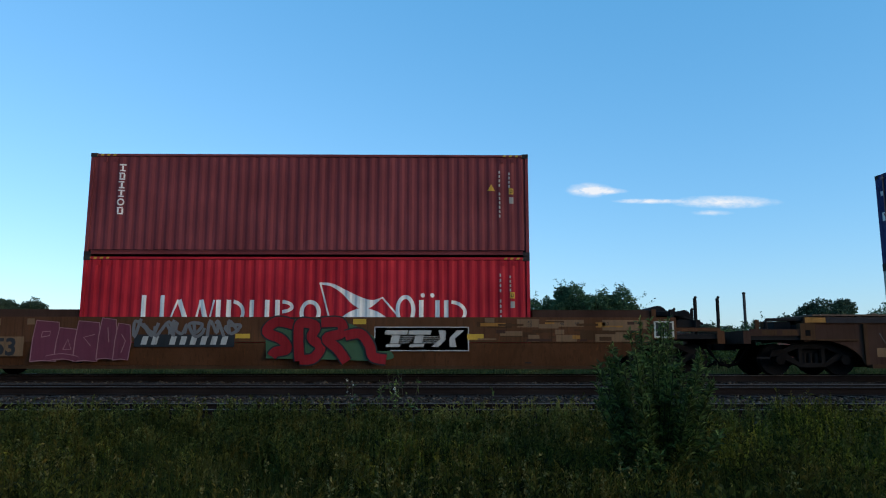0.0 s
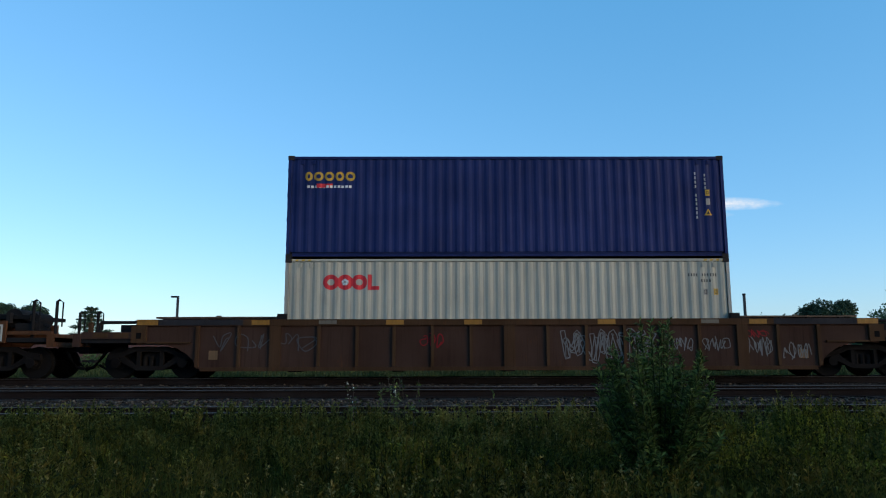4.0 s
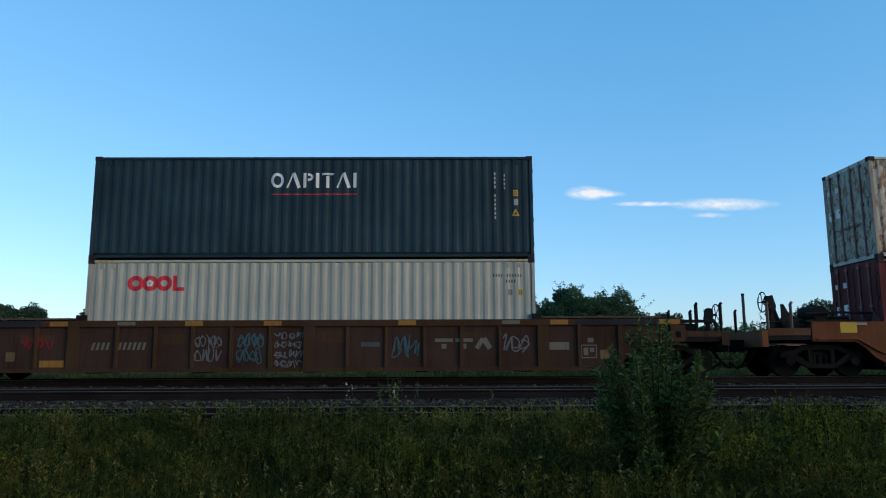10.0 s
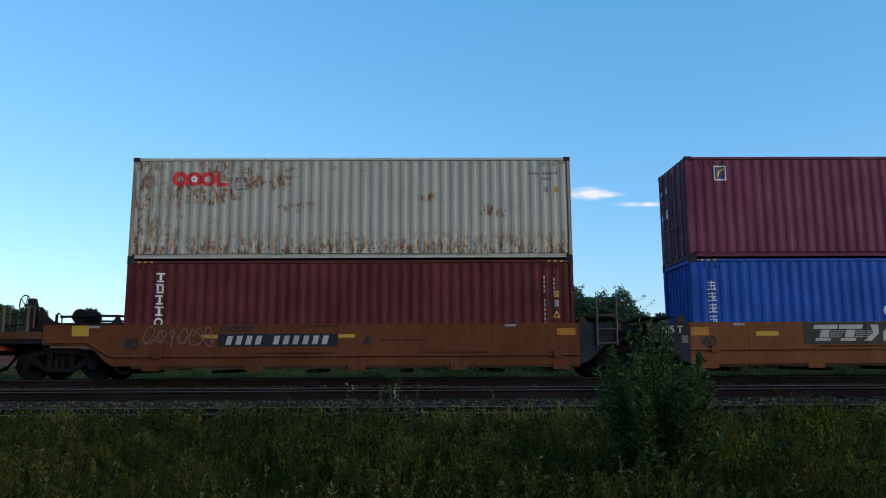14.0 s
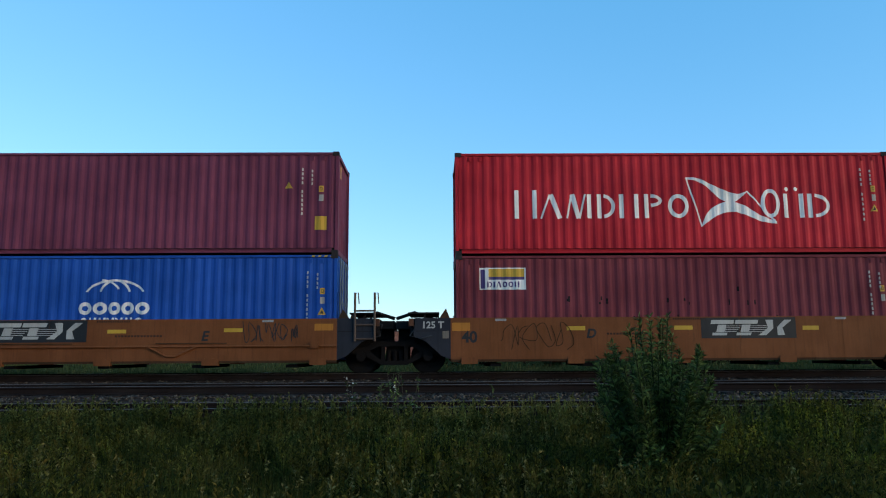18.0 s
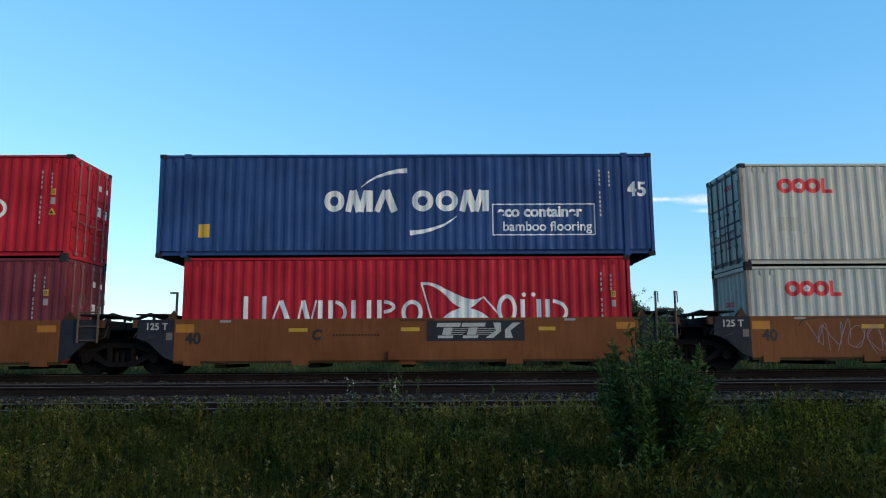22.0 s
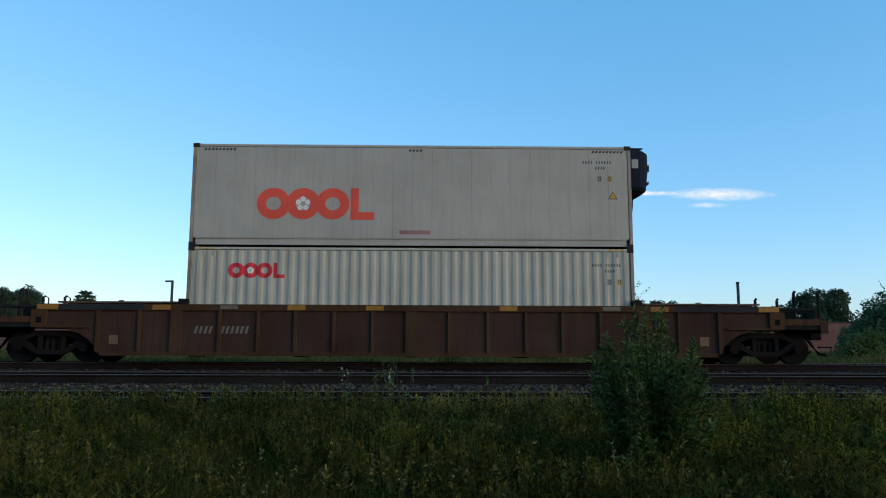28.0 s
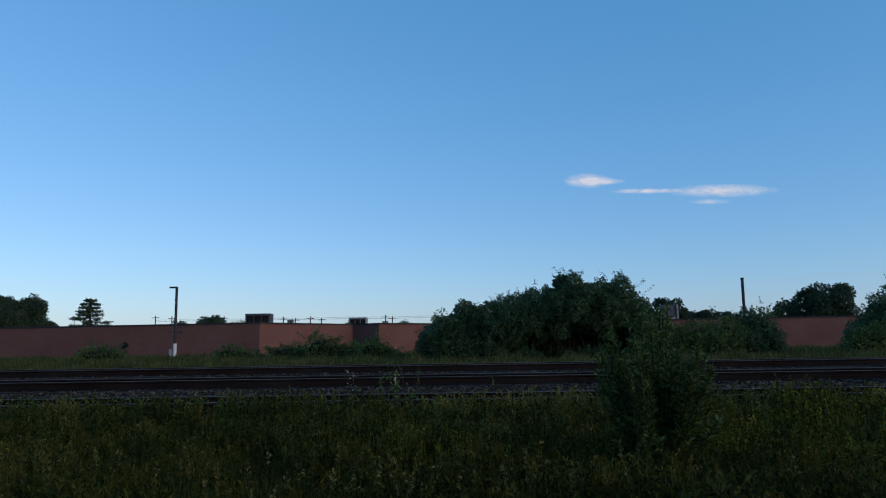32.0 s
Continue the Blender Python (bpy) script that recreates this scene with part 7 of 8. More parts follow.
def build_articulated():
    spec = ((57.254, 71.594, (True, False), "rusty orange end unit of an articulated well car with brake gear"),
            (74.575, 86.995, (False, False), "orange middle unit of an articulated well car with charcoal ends"),
            (90.043, 102.44, (False, False), "orange middle unit of an articulated well car with loose graffiti"),
            (105.489, 117.939, (False, False), "clean orange middle unit of an articulated well car"),
            (120.967, 135.227, (False, True), "orange end unit of an articulated well car with lilac graffiti"))
    units = [orange_unit(x0, x1, label, ends, (1.83, 0.3, -2.0, -2.0, -3.1)[k], k < 2) for k, (x0, x1, ends, label) in enumerate(spec)]
    for k, (car, a, b) in enumerate(units):
        x0 = spec[k][0]
        off = (0.026, 0.025, 0.037, 0.061, 0.023)[k]
        at = lambda x: x - x0 + a - off
        if k == 0:
            mark(car, "black_mark", "panel", 0.006, rects=[(at(61.94), 0.88, at(65.15), 1.21)])
            number_bars(car, "pale_mark", at(62.15), 0.93, 0.23, (4, 6), pitch=1.13)
            mark(car, "yellow", lift=0.005, rects=[(at(61.5), 1.1, at(61.94), 1.19), (at(65.15), 1.1, at(65.6), 1.19)])
            words(car, "black_mark", "A", 0.34, at(65.8), 0.9, lean=0.15, bold=0.012)
            spray(car, "pink_mark", at(59.95), 0.86, at(61.85), 1.42, 6, 0.02, 81)
            spray(car, "black_mark", at(62.0), 1.24, at(62.9), 1.46, 4, 0.025, 82)
        elif k == 1:
            bar_panel(car, at(77.68), 0.87, at(80.36), 1.455)
            words(car, "black_mark", "E", 0.36, at(83.4), 0.9, lean=0.2, bold=0.012)
            mark(car, "yellow", lift=0.005, rects=[(at(76.4), 1.1, at(77.0), 1.22), (at(80.9), 1.1, at(81.4), 1.2), (at(84.0), 1.12, at(84.5), 1.22)])
            spray(car, "black_mark", at(84.6), 0.85, at(86.0), 1.42, 5, 0.02, 83)
            part("pipe_dip", tube([(at(82.0), -SIDE - 0.03, 0.74), (at(82.5), -SIDE - 0.03, 0.48), (at(82.75), -SIDE - 0.03, 0.48), (at(83.3), -SIDE - 0.03, 0.74)], 0.028), M["orange"], car)
        elif k == 2:
            bar_panel(car, at(96.83), 0.885, at(99.4), 1.44)
            words(car, "black_mark", "D", 0.34, at(93.72), 0.92, lean=0.2, bold=0.012)
            mark(car, "yellow", lift=0.005, rects=[(at(93.2), 1.12, at(93.7), 1.23), (at(96.1), 1.12, at(96.6), 1.23), (at(99.58), 1.1, at(100.02), 1.21)])
            spray(car, "brownchord", at(91.4), 0.6, at(93.4), 1.42, 4, 0.022, 84)
        elif k == 3:
            bar_panel(car, at(112.29), 0.85, at(114.92), 1.40)
            words(car, "black_mark", "C", 0.36, at(109.2), 0.92, lean=0.2, bold=0.014)
            mark(car, "yellow", lift=0.005, rects=[(at(108.6), 1.12, at(109.1), 1.22), (at(111.6), 1.12, at(112.1), 1.22), (at(115.3), 1.12, at(115.75), 1.22)])
        else:
            mark(car, "black_mark", "panel", 0.006, rects=[(at(127.5), 0.86, at(131.0), 1.18)])
            number_bars(car, "pale_mark", at(127.75), 0.91, 0.23, (4, 6), pitch=1.22)
            words(car, "black_mark", "B", 0.3, at(126.4), 0.9, lean=0.2, bold=0.012)
            mark(car, "yellow", lift=0.005, rects=[(at(124.0), 1.12, at(124.6), 1.23), (at(131.2), 1.08, at(131.7), 1.18)])
            spray(car, "lilac_mark", at(122.6), 0.45, at(127.2), 1.4, 9, 0.018, 85)
            spray(car, "white_mark", at(129.9), 0.38, at(130.9), 0.72, 4, 0.03, 88)
            bm = bmesh.new(); s_stroke(bm, curve([(at(122.3), 1.2), (at(122.6), 1.4), (at(124.2), 1.42), (at(126), 1.38), (at(127.4), 1.42), (at(128.2), 1.34), (at(129), 1.42), (at(129.8), 1.33), (at(131), 1.4)], 6), 0.025)
            part("graffiti", on_car(bm, lift=0.007), M["black_mark"], car)
            spray(car, "blue_mark", at(131.6), 0.6, at(133.2), 1.35, 4, 0.035, 86)
            part("sign_plate", boxes((b - 1.3, b - 0.75, -SIDE - 0.01, -SIDE - 0.004, 1.08, 1.42)), M["white_b"], car, "pale plate with a dark grid")
            mark(car, "black_mark", lift=0.014, rects=[(b - 1.25, 1.14, b - 1.05, 1.36), (b - 1.0, 1.14, b - 0.8, 1.36)])


build_tan_car()
build_single_cars()
build_articulated()


# ---- plants ----
def sphere_points(rng, n):
    return unit(rng.normal(size=(n, 3)))


def leafy(rng, blobs, per, leaf, skin=0.35, droop=0.2):
    """Leaves in and on uneven round masses; blobs are (x, y, z, rx, ry, rz)."""
    vs = []
    for bx, by, bz, rx, ry, rz in blobs:
        n = int(per * (rx * rz + ry * rz + rx * ry) / 3)
        d = sphere_points(rng, n)
        ph = rng.uniform(0, 6.28, 6)
        bump = 1 + 0.14 * np.sin(d[:, 0] * 5 + ph[0]) * np.sin(d[:, 2] * 6 + ph[1]) + 0.10 * np.sin(d[:, 1] * 9 + ph[2]) * np.sin(d[:, 0] * 11 + ph[3]) + 0.06 * np.sin(d[:, 2] * 19 + ph[4])
        rad = bump * (1 - skin * rng.random(n) ** 1.6)
        base = np.array([bx, by, bz]) + d * rad[:, None] * np.array([rx, ry, rz])
        way = unit(d * 0.7 + rng.normal(size=(n, 3)) * 0.8)
        l = rng.uniform(0.7, 1.4, n) * leaf
        vs.append(leaf_verts(rng, base, way, l, l * rng.uniform(0.5, 0.9, n), droop))
    return np.concatenate(vs)


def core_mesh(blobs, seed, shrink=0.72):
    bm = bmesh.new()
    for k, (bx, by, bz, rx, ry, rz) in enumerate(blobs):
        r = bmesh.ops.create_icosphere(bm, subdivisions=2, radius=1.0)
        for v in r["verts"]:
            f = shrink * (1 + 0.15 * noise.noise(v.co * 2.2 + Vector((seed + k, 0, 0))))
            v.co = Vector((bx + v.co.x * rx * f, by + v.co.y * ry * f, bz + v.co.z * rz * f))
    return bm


def tree(name, x, y, h, w, label, seed, mat="tree", leaf=0.3, trunk=0.35, group="far trees", lumps=10, per=640, low=0.3):
    rng = np.random.default_rng(seed)
    t = thing(name, pose(x, y, ground_z(y)), label, "tree", group)
    bm = tube([(0, 0, 0), (0.05, 0, h * 0.3), (-0.05, 0.05, h * 0.62)], trunk, n=8)
    blobs = [(0, 0, h * (low + 1) / 2, w * 0.28, w * 0.28, h * (1 - low) * 0.42)]
    for k in range(lumps):
        a = rng.uniform(0, 6.28)
        rr = rng.uniform(0.2, 0.36) * w
        z = h * rng.uniform(low + 0.08, 0.86)
        s = rng.uniform(0.13, 0.21) * w * (1.15 - 0.4 * z / h)
        p = (math.cos(a) * rr, math.sin(a) * rr * 0.8, z)
        blobs.append((*p, s * 1.2, s * 1.1, s))
        tube([(0, 0, h * rng.uniform(0.2, 0.45)), (p[0] * 0.5, p[1] * 0.5, z * 0.8), p], trunk * 0.28, bm, 6)
    part("trunk", bm, M["bark"], t)
    v = leafy(rng, blobs, per, leaf, 0.55)
    bulk("crown", v, quads(len(v) // 4), M[mat], t)
    return t


def conifer(x, y, h, w, seed):
    """A spruce: tiers of drooping boughs with upturned tips."""
    rng = np.random.default_rng(seed)
    t = thing("spruce_tree", pose(x, y, ground_z(y)), "dark broad spruce behind the roof", "tree", "far trees")
    part("trunk", tube([(0, 0, 0), (0, 0, h * 0.97)], 0.2, n=8), M["bark"], t)
    vs = []
    for k in range(15):
        z = h * (0.16 + 0.82 * k / 14)
        reach = w / 2 * (1 - k / 14.6) ** 0.75
        for q in range(8):
            a, n = rng.uniform(0, 6.28), 90
            l = reach * rng.uniform(0.65, 1.1) + 0.3
            f = rng.random(n) ** 0.7
            out = np.array([math.cos(a), math.sin(a), 0])
            base = out * (l * f)[:, None] + rng.normal(size=(n, 3)) * np.array([0.16, 0.16, 0.09])
            base[:, 2] += z + l * (-0.30 * f + 0.24 * f ** 3)
            size = rng.uniform(0.22, 0.5, n)
            vs.append(leaf_verts(rng, base, unit(out + rng.normal(size=(n, 3)) * 0.6), size, size * 0.4, 0.15))
    v = np.concatenate(vs)
    bulk("crown", v, quads(len(v) // 4), M["tree"], t)


def thicket(name, x, y, blobs, label, seed, per, leaf, mat="vine", category="bush", sprays=60):
    """A dense leafy mass on stems, overgrown with vines."""
    rng = np.random.default_rng(seed)
    t = thing(name, pose(x, y, ground_z(y)), label, category)
    for bx, by, bz, rx, ry, rz in blobs:
        for k in range(3):
            part("stem", tube([(bx + rng.uniform(-0.6, 0.6) * rx, by - 0.3 * ry, -0.1), (bx + rng.uniform(-0.4, 0.4) * rx, by, bz * 0.6), (bx, by, bz)], 0.035, None, 6), M["twig_and_shade"], t)
    # dark core stands in for the shade deep inside the leaves
    part("inner_shade_core", core_mesh(blobs, seed, 0.66), M["twig_and_shade"], t, "dark core painted as the shade inside the foliage")
    v = [leafy(rng, blobs, per, leaf, 0.3)]
    # loose shoots that break the outline
    for k in range(sprays):
        bx, by, bz, rx, ry, rz = blobs[rng.integers(len(blobs))]
        d = unit(np.array([[rng.normal(), rng.normal() * 0.4 - 0.3, abs(rng.normal()) + 0.5]]))[0]
        p = np.array([bx, by, bz]) + d * np.array([rx, ry, rz]) * 0.97
        n = 26
        s = rng.random(n)[:, None] * (rng.uniform(0.15, 0.45) if k % 5 else rng.uniform(0.5, 0.95))
        base = p + d * s + np.array([rng.normal() * 0.5, 0, 0]) * s + rng.normal(size=(n, 3)) * 0.06
        l = rng.uniform(0.6, 1.2, n) * leaf
        v.append(leaf_verts(rng, base, unit(rng.normal(size=(n, 3)) + d), l, l * 0.6))
    v = np.concatenate(v)
    bulk("leaves", v, quads(len(v) // 4), M[mat], t)
    return t


def build_far_plants():
    # the vine-grown mound beyond the train
    thicket("vine_mound", 6.3, 45, [(-6.45, 0, 0.9, 1.0, 1.6, 1.2), (-5.6, 0, 1.6, 1.4, 1.8, 1.35), (-4.4, -0.1, 2.4, 0.9, 1.3, 1.4), (-3.0, 0.1, 2.0, 1.5, 2.0, 1.6),
                                    (-1.5, 0.0, 2.5, 1.6, 2.1, 1.6), (-0.1, 0.0, 2.75, 1.1, 2.0, 1.6), (1.3, -0.1, 3.0, 1.2, 2.2, 1.75), (2.35, -0.2, 3.5, 1.35, 2.3, 1.75), (1.75, 0.2, 4.85, 0.5, 0.8, 0.5),
                                    (4.0, -0.1, 3.15, 1.4, 2.2, 1.75), (5.2, -0.1, 3.5, 0.95, 1.6, 1.65), (6.1, 0.1, 2.5, 1.0, 1.8, 1.45), (6.8, 0.2, 1.4, 0.9, 1.5, 1.5),
                                    (-0.4, 2.1, 1.5, 2.6, 1.0, 1.8), (3.2, 2.2, 1.8, 3.0, 1.0, 2.2), (5.6, 2.0, 1.4, 1.8, 1.0, 1.8),
                                    (-5.0, -0.9, 0.7, 1.5, 1.1, 0.9), (-3.1, -0.7, 0.6, 1.2, 1.0, 0.9), (6.5, -0.9, 0.6, 1.2, 0.9, 0.8), (-0.8, -0.9, 0.25, 1.0, 0.5, 0.45), (3.0, -1.0, 0.25, 1.5, 0.5, 0.4)],
            "dark mound of trees overgrown with vines beyond the tracks", 11, 3800, 0.12, category="thicket", sprays=200)
    thicket("shrub", 18.5, 47, [(-3.3, 0, 1.0, 1.6, 1.6, 1.2), (-1.2, 0, 1.1, 1.5, 1.4, 1.25), (0.5, 0.1, 1.15, 1.3, 1.4, 1.25), (-0.4, -1.3, 0.5, 1.3, 0.9, 0.8)], "loose light green shrubs beside the vine mound", 12, 1500, 0.14, "shrub", sprays=60)
    thicket("shrub", 21.4, 47, [(-0.7, 0.6, 1.65, 0.75, 1.2, 1.6), (0.2, 0.5, 1.55, 0.7, 1.2, 1.55), (0.6, 0.2, 0.8, 0.8, 1.1, 0.95), (-0.9, -0.2, 0.8, 0.9, 1.0, 1.0)], "dark narrow shrub standing below the chimney", 14, 2000, 0.13, sprays=40)
    thicket("shrub", 29.0, 46, [(-1.5, 0.2, 1.0, 1.1, 1.4, 1.25), (-0.2, 0.4, 1.7, 1.35, 1.6, 1.65), (0.9, 0.4, 2.3, 1.6, 1.8, 2.1), (2.6, 0.4, 2.5, 2.0, 2.0, 2.4), (5.0, 0.4, 2.2, 2.6, 2.2, 2.5)], "tall dark shrubs overgrown with vines", 13, 2000, 0.14, sprays=60)
    thicket("shrub", 26.9, 44.6, [(-0.5, 0, 0.6, 0.9, 0.8, 0.75), (0.4, 0.1, 0.9, 0.9, 0.8, 0.9)], "light green shrub in front of taller dark ones", 15, 1100, 0.16, "shrub", sprays=30)
    for k, (x, y, w, h) in enumerate(((-9.5, 60, 2.4, 2.0), (-13.2, 62, 1.8, 1.1), (-27, 58, 2.6, 1.3), (-17.5, 62, 2.4, 1.1), (-5.0, 58, 2.2, 1.4), (-12, 63, 2.0, 1.0), (-7.2, 61, 2.0, 1.2), (22.5, 60, 2.2, 1.0), (-36, 56, 2.5, 0.8))):
        thicket("low_shrub", x, y, [(0, 0, h * 0.45, w * 0.6, w * 0.5, h * 0.6), (w * 0.45, 0.2, h * 0.3, w * 0.5, w * 0.4, h * 0.45)], "low green shrub in front of the brick wall", 20 + k, 700, 0.18, "shrub", sprays=16)
    # trees behind the building
    for k, (x, y, h, w) in enumerate(((-77, 128, 11.8, 13), (-72.6, 130, 11.8, 9), (-88, 130, 12, 13), (-48.2, 135, 6.6, 4.5), (-44.2, 140, 7.7, 7), (-37, 138, 6.6, 6), (-29, 150, 6.4, 5), (-16, 140, 6.6, 5), (-6, 140, 6.4, 6), (3, 140, 6.6, 7),
                                      (30, 118, 7.6, 6), (34.8, 118, 8.0, 6), (39.2, 118, 8.7, 7.4), (42.8, 121, 6.3, 6), (45.6, 118, 6.7, 5), (48.6, 121, 6.4, 6.5))):
        tree("broadleaf_tree", x, y, h, w, "dark broadleaf tree rising behind the flat roof", 40 + k)
    tree("broadleaf_tree", 59.6, 110, 10.4, 8.6, "round-crowned broadleaf tree behind the brick wall", 61, lumps=12)
    tree("broadleaf_tree", 54.2, 111, 7.9, 5.0, "small dark broadleaf tree beside the chimney", 62)
    tree("broadleaf_tree", 63.2, 111, 6.6, 3.2, "small dark broadleaf tree behind the brick wall", 64)
    conifer(-62.0, 130, 10.4, 12, 63)
    # rough grass strip behind the tracks
    rng = np.random.default_rng(70)
    n = 110000
    y = 23.6 + (rng.random(n) ** 1.5) * 50
    x = rng.uniform(-0.72, 0.74, n) * y
    z = np.interp(y, [p[0] for p in PROFILE], [p[1] for p in PROFILE])
    base = np.stack([x, y, z - 0.02], 1)
    way = unit(np.stack([rng.normal(0, 0.35, n), rng.normal(0, 0.35, n), np.ones(n)], 1))
    tuft = np.clip(np.sin(x * 1.9 + 0.8 * np.sin(y * 0.9)) * np.sin(x * 0.43 + y * 0.31) + 0.35 * np.sin(x * 4.7), 0, 1)
    tall = 0.16 + rng.random(n) * (0.2 + 0.5 * tuft) + 0.005 * (y - 23)
    v = leaf_verts(rng, base, way, tall, 0.018 + 0.0009 * y, 0.1)
    tagged(bulk("rough_grass", v, quads(n), M["grass"]), "rough green grass strip behind the tracks", "grass", kind="stuff")


def weed_patch(name, rng, n, yr, spread, tall, leaf, per, mat, label, parent=None, narrow=0.2, even=False, xr=None):
    """Upright weeds: thin stems with leaves all the way up."""
    y = yr[0] + (yr[1] - yr[0]) * rng.random(n)
    x = rng.uniform(-1, 1, n) * (y * spread + 0.6) if xr is None else rng.uniform(*xr, n)
    clump = np.sin(x * 4.1 + 1.7 * np.sin(y * 2.3)) + np.sin(x * 9.7 + y * 5.1) * 0.7 + np.sin(y * 3.7 - x * 2.1) * 0.8 + rng.normal(0, 0.7, n)
    keep = clump > (-0.1 if not even else -1.6)
    x, y = x[keep], y[keep]
    n = len(x)
    z = np.interp(y, [p[0] for p in PROFILE], [p[1] for p in PROFILE])
    h = rng.uniform(*tall, n) * (0.86 + (0.07 if even else 0.22) * np.sin(x * 1.3 + y) * np.sin(x * 0.47 + 2.0))
    base = np.stack([x, y, z - 0.03], 1)
    lean = np.stack([rng.normal(0, 0.10, n), rng.normal(0, 0.10, n), np.ones(n)], 1)
    top = base + lean * h[:, None]
    vs = [stem_verts(base, top, 0.011)]
    f = rng.random((n, per))
    f = 0.12 + 0.88 * f ** 0.75
    b = (base[:, None] + (top - base)[:, None] * f[..., None]).reshape(-1, 3)
    a = rng.uniform(0, 6.28, n * per)
    way = unit(np.stack([np.cos(a), np.sin(a), rng.uniform(0.5, 2.6, n * per)], 1))
    l = rng.uniform(0.6, 1.3, n * per) * leaf * (1.15 - 0.55 * f.reshape(-1))
    vs.append(leaf_verts(rng, b, way, l, l * narrow, 0.25))
    v = np.concatenate(vs)
    ob = bulk(name, v, quads(len(v) // 4), M[mat], parent)
    return tagged(ob, label, "weeds", kind="stuff") if parent is None else ob


def seed_stalks(rng, n):
    """Thin pale stalks with small seed heads that rise above the weeds, in loose drifts."""
    y = rng.uniform(6.0, 10.7, n)
    x = rng.uniform(-1, 1, n) * (y * 0.66 + 0.6)
    keep = np.sin(x * 0.9 + 1.0) + np.sin(y * 1.3 + x * 0.4) + rng.normal(0, 0.6, n) > 0.1
    x, y = x[keep], y[keep]
    n = len(x)
    z = np.interp(y, [p[0] for p in PROFILE], [p[1] for p in PROFILE])
    h = rng.uniform(0.42, 0.70, n)
    base = np.stack([x, y, z], 1)
    top = base + np.stack([rng.normal(0, 0.07, n), rng.normal(0, 0.07, n), np.ones(n)], 1) * h[:, None]
    v = [stem_verts(base, top, 0.006)]
    for k in range(14):
        f = rng.uniform(0.72, 1.02, n)[:, None]
        b = base + (top - base) * f + rng.normal(size=(n, 3)) * 0.012
        l = rng.uniform(0.02, 0.05, n)
        v.append(leaf_verts(rng, b, unit(rng.normal(size=(n, 3)) + np.array([0, 0, 1.0])), l, l * 0.45))
    v = np.concatenate(v)
    tagged(bulk("seed_stalks", v, quads(len(v) // 4), M["seed"]), "thin dry seed stalks among the weeds", "weeds", kind="stuff")


def build_near_plants():
    rng = np.random.default_rng(80)
    weed_patch("broad_weeds", rng, 1100, (3.6, 10.4), 0.66, (0.28, 0.60), 0.19, 9, "weed", "broad-leaved weeds among the taller ones", narrow=0.36)
    weed_patch("weeds", rng, 14500, (3.4, 10.7), 0.66, (0.40, 0.76), 0.115, 19, "weed", "thick dark green weeds in front of the tracks")
    weed_patch("seed_weeds", rng, 700, (4.5, 10.4), 0.66, (0.52, 0.74), 0.07, 16, "weed", "taller thin weeds with small leaves", narrow=0.4)
    weed_patch("tall_weeds", rng, 9000, (9.4, 11.05), 0.70, (0.30, 0.55), 0.09, 16, "verge", "weeds along the foot of the ballast", narrow=0.35, even=True)
    seed_stalks(rng, 520)
    rng2 = np.random.default_rng(81)
    n = 60000
    y = rng2.uniform(3.2, 10.6, n)
    x = rng2.uniform(-1, 1, n) * (y * 0.66 + 0.6)
    z = np.interp(y, [p[0] for p in PROFILE], [p[1] for p in PROFILE])
    tall = rng2.uniform(0.25, 0.62, n) * (0.85 + 0.2 * np.sin(x * 1.1 + 0.6 * y))
    way = unit(np.stack([rng2.normal(0, 0.16, n), rng2.normal(0, 0.16, n), np.ones(n)], 1))
    v = leaf_verts(rng2, np.stack([x, y, z - 0.02], 1), way, tall, rng2.uniform(0.008, 0.016, n), 0.08)
    tagged(bulk("meadow_grass", v, quads(n), M["blade"]), "upright green grass blades among the weeds", "grass", kind="stuff")
    rng3 = np.random.default_rng(82)
    weed_patch("gold_weeds", rng3, 2300, (8.0, 10.6), 0, (0.48, 0.68), 0.07, 22, "gold", "yellow-green weeds beside the bush", narrow=0.4, xr=(2.9, 7.2))
    weed_patch("gold_weeds", rng3, 2600, (8.4, 10.7), 0, (0.40, 0.60), 0.055, 18, "verge", "olive weeds thick beside the ballast", narrow=0.4, xr=(-7.2, 1.6))
    weed_patch("gold_weeds", rng3, 420, (7.6, 9.8), 0, (0.45, 0.68), 0.06, 20, "gold", "yellow-green weeds in a loose drift", narrow=0.4, xr=(-0.7, 0.9))
    weed_patch("gold_weeds", rng3, 500, (6.5, 9.5), 0, (0.42, 0.64), 0.06, 18, "gold", "yellow-green weeds in a loose drift", narrow=0.4, xr=(-6.0, -2.6))
    # a few thin flowering weeds beside the rail
    t = thing("flowering_weed", pose(-0.65, 10.6, ground_z(10.6)), "thin tall weeds with small pale flowers by the rail", "weeds")
    v = []
    fl = []
    for k in range(16):
        x, y, h = rng.normal(0, 0.42), rng.normal(0, 0.25), rng.uniform(0.7, 1.0)
        top = (x + rng.normal(0, 0.1), y, h)
        part("stem", tube([(x, y, 0), top], 0.005, None, 4), M["bark"], t)
        n = 18
        f = rng.uniform(0.2, 1, n)[:, None]
        b = np.array([x, y, 0]) + (np.array(top) - np.array([x, y, 0])) * f
        w = unit(rng.normal(size=(n, 3)) + np.array([0, 0, 0.6]))
        l = rng.uniform(0.04, 0.09, n)
        v.append(leaf_verts(rng, b, w, l, l * 0.4))
        if k % 4 == 1:
            b = np.array(top) + rng.normal(size=(5, 3)) * 0.03
            l = rng.uniform(0.02, 0.035, 5)
            fl.append(leaf_verts(rng, b, unit(rng.normal(size=(5, 3))), l, l))
    v, fl = np.concatenate(v), np.concatenate(fl)
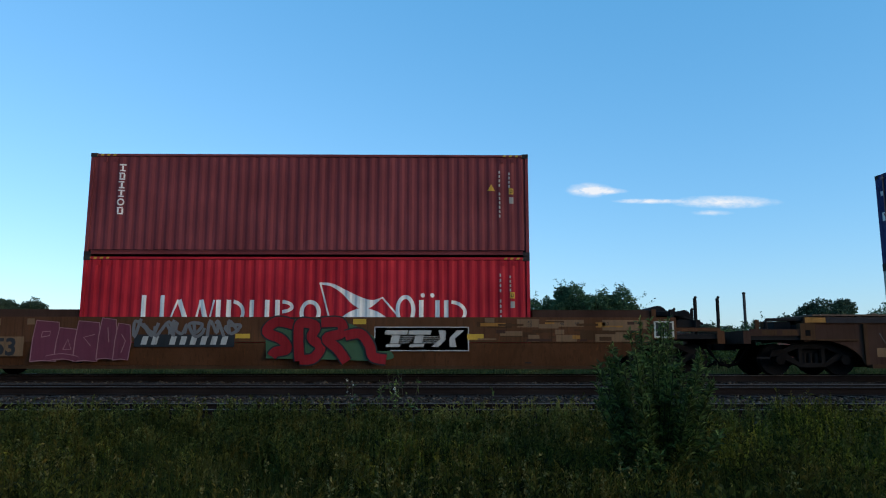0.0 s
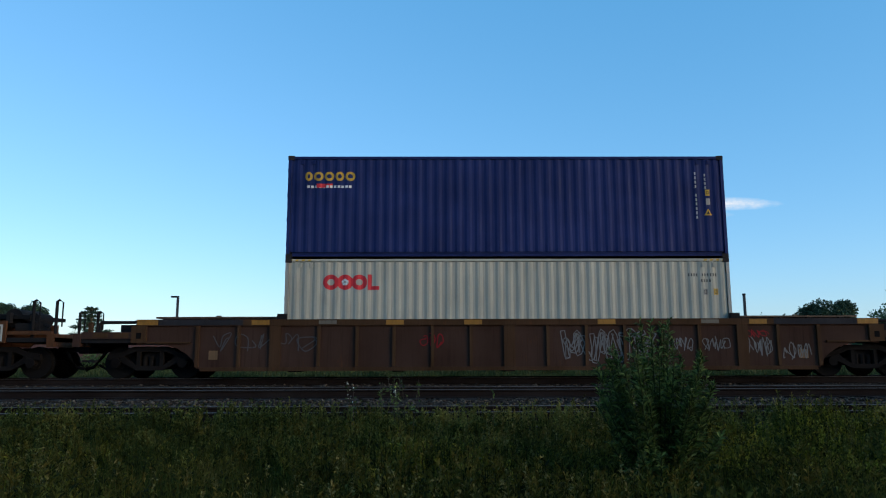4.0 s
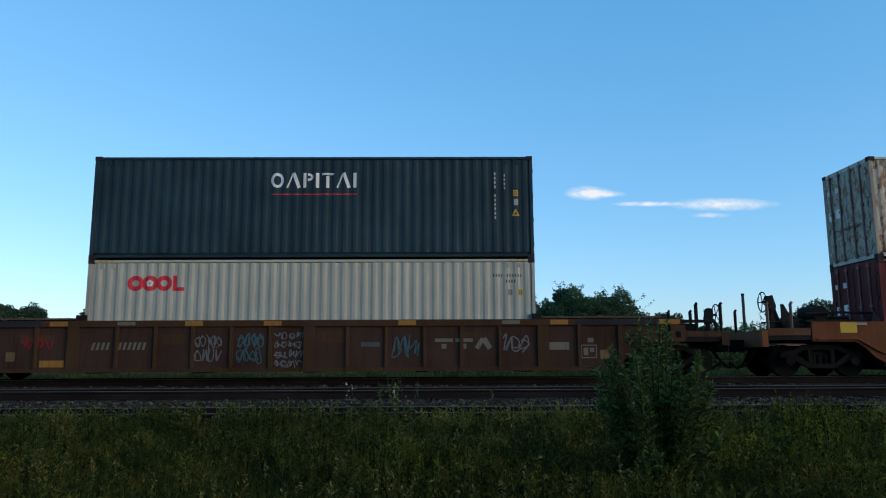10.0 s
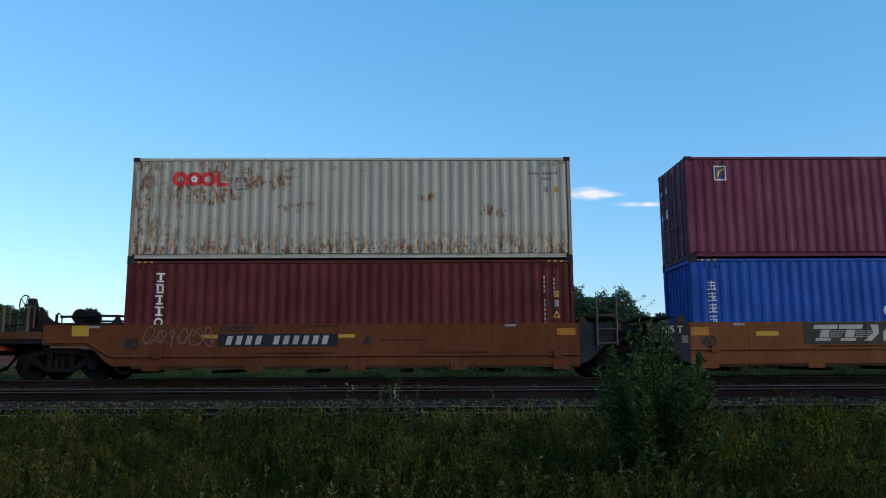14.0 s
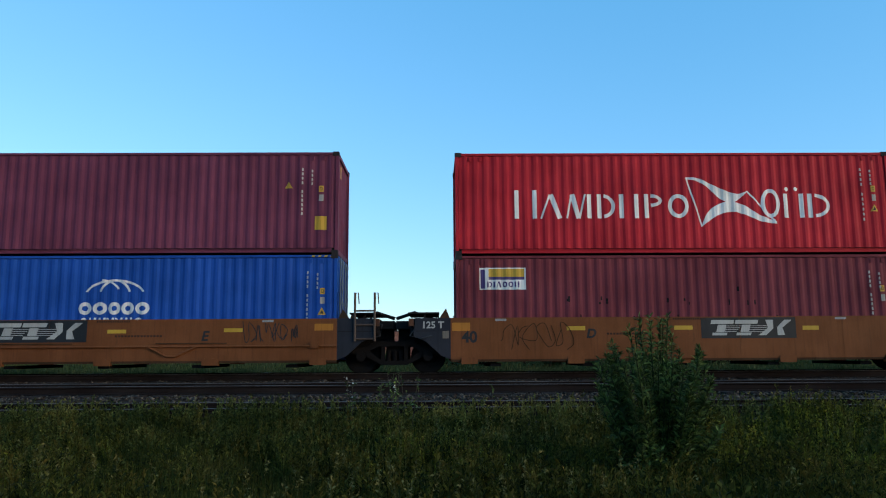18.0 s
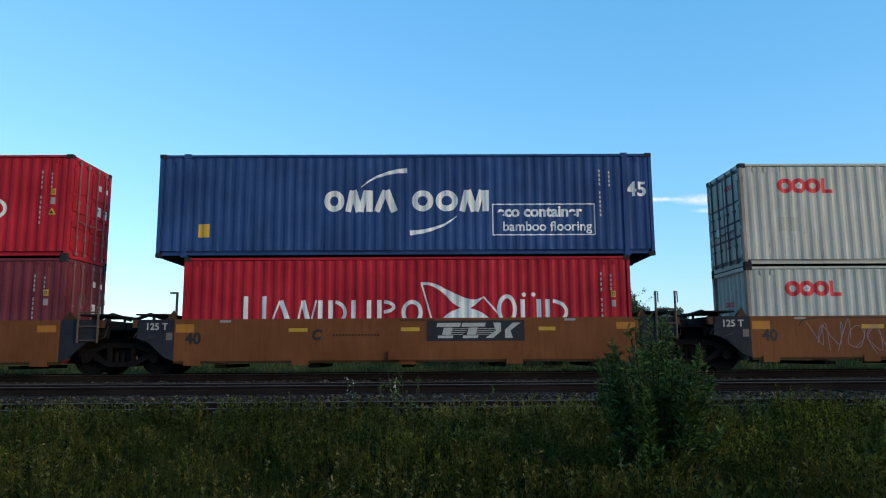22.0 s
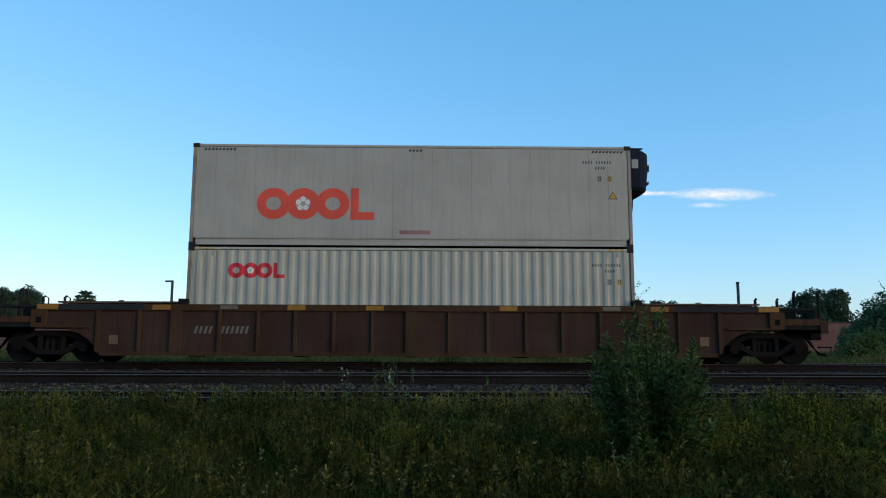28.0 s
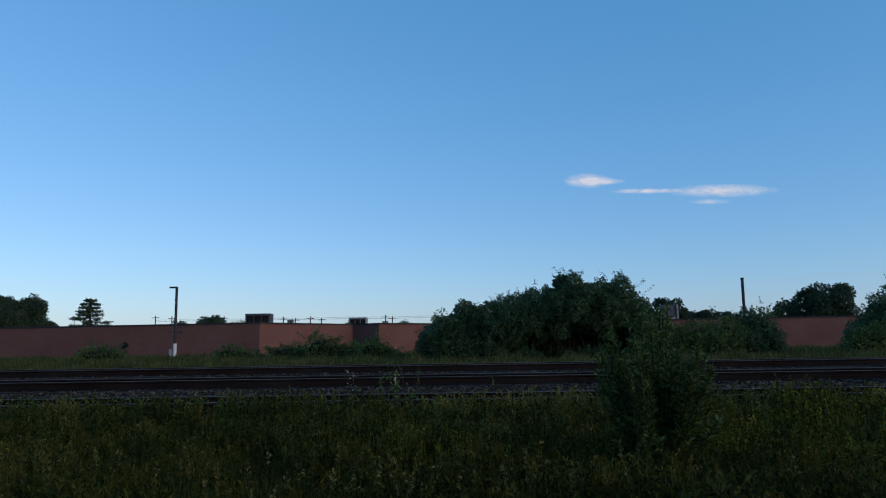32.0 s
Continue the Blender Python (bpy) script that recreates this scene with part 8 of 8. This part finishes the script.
    bulk("leaves", v, quads(len(v) // 4), M["bush"], t)
    bulk("flowers", fl, quads(len(fl) // 4), M["flower"], t)
    # the young willow-like bush
    rng = np.random.default_rng(90)
    t = thing("willow_bush", pose(2.42, 8.0, ground_z(8.0)), "leafy upright willow bush in front of the tracks", "bush")
    v = []
    for k in range(96):
        a = rng.uniform(0, 6.28)
        r1 = 0.68 * math.sqrt(rng.uniform(0.0, 1.0))
        r0 = r1 * 0.22
        h = (2.06 - 0.66 * (r1 / 0.66) ** 1.6) * (1.0 if k % 4 == 0 else rng.uniform(0.35, 1.0))
        p0 = np.array([math.cos(a) * r0, math.sin(a) * r0, 0])
        p2 = np.array([math.cos(a) * r1, math.sin(a) * r1, h])
        p1 = (p0 + p2) / 2 - np.array([math.cos(a), math.sin(a), 0]) * r1 * 0.06
        part("stem", tube([tuple(p0), tuple(p1), tuple(p2)], 0.007, None, 5), M["stalk"], t)
        n = 210
        f = 0.05 + 0.97 * rng.random(n)[:, None] ** 0.8
        b = (1 - f) ** 2 * p0 + 2 * f * (1 - f) * p1 + f ** 2 * p2
        g = np.stack([rng.normal(size=n), rng.normal(size=n), rng.uniform(0.4, 2.2, n)], 1)
        l = rng.uniform(0.08, 0.16, n) * (1.1 - 0.4 * f[:, 0])
        v.append(leaf_verts(rng, b, unit(g), l, l * 0.2, 0.2))
    v = np.concatenate(v)
    bulk("leaves", v, quads(len(v) // 4), M["bush"], t)
    # smaller clumps that stand up from the weeds
    for k, (x, y, h, w) in enumerate(((3.55, 9.8, 0.78, 0.35), (-6.6, 9.9, 0.75, 0.5), (2.0, 5.2, 0.75, 0.3), (-3.2, 4.3, 0.6, 0.3), (6.3, 10.2, 0.7, 0.6))):
        t = thing("leafy_weed", pose(x, y, ground_z(y)), "broad leafy weed clump among the grass", "weeds", "weed clumps")
        n = 420
        d = sphere_points(rng, n)
        b = d * np.array([w, w, h * 0.45]) * rng.uniform(0.4, 1, (n, 1)) + np.array([0, 0, h * 0.55])
        l = rng.uniform(0.05, 0.1, n)
        v = leaf_verts(rng, b, unit(d + rng.normal(size=(n, 3)) + np.array([0, 0, 0.5])), l, l * 0.45)
        bulk("leaves", v, quads(n), M["weed"], t)
        for j in range(7):
            part("stem", tube([(rng.normal(0, 0.04), rng.normal(0, 0.04), 0), (rng.normal(0, w * 0.5), rng.normal(0, w * 0.5), h * 0.9)], 0.006, None, 4), M["stalk"], t)


build_far_plants()
build_near_plants()


# ---- the train's run ----
def gone(t):
    return float(np.interp(t, range(len(WAY)), WAY))


def motions():
    for ob, x, y, z in moving:
        walk(ob, [(t, pose(x + WAY[t], y, z)) for t in range(33)])
    walk(drifting[0], [(0, pose(0, 1500, 9)), (16, pose(0, 1500, 6)), (32, pose(0, 1500, 3))])
    for ax, x, r in wheelsets:
        walk(ax, [(k / 15, pose(x, 0, r, 0, math.degrees(gone(k / 15) / r), 0)) for k in range(481)])


motions()
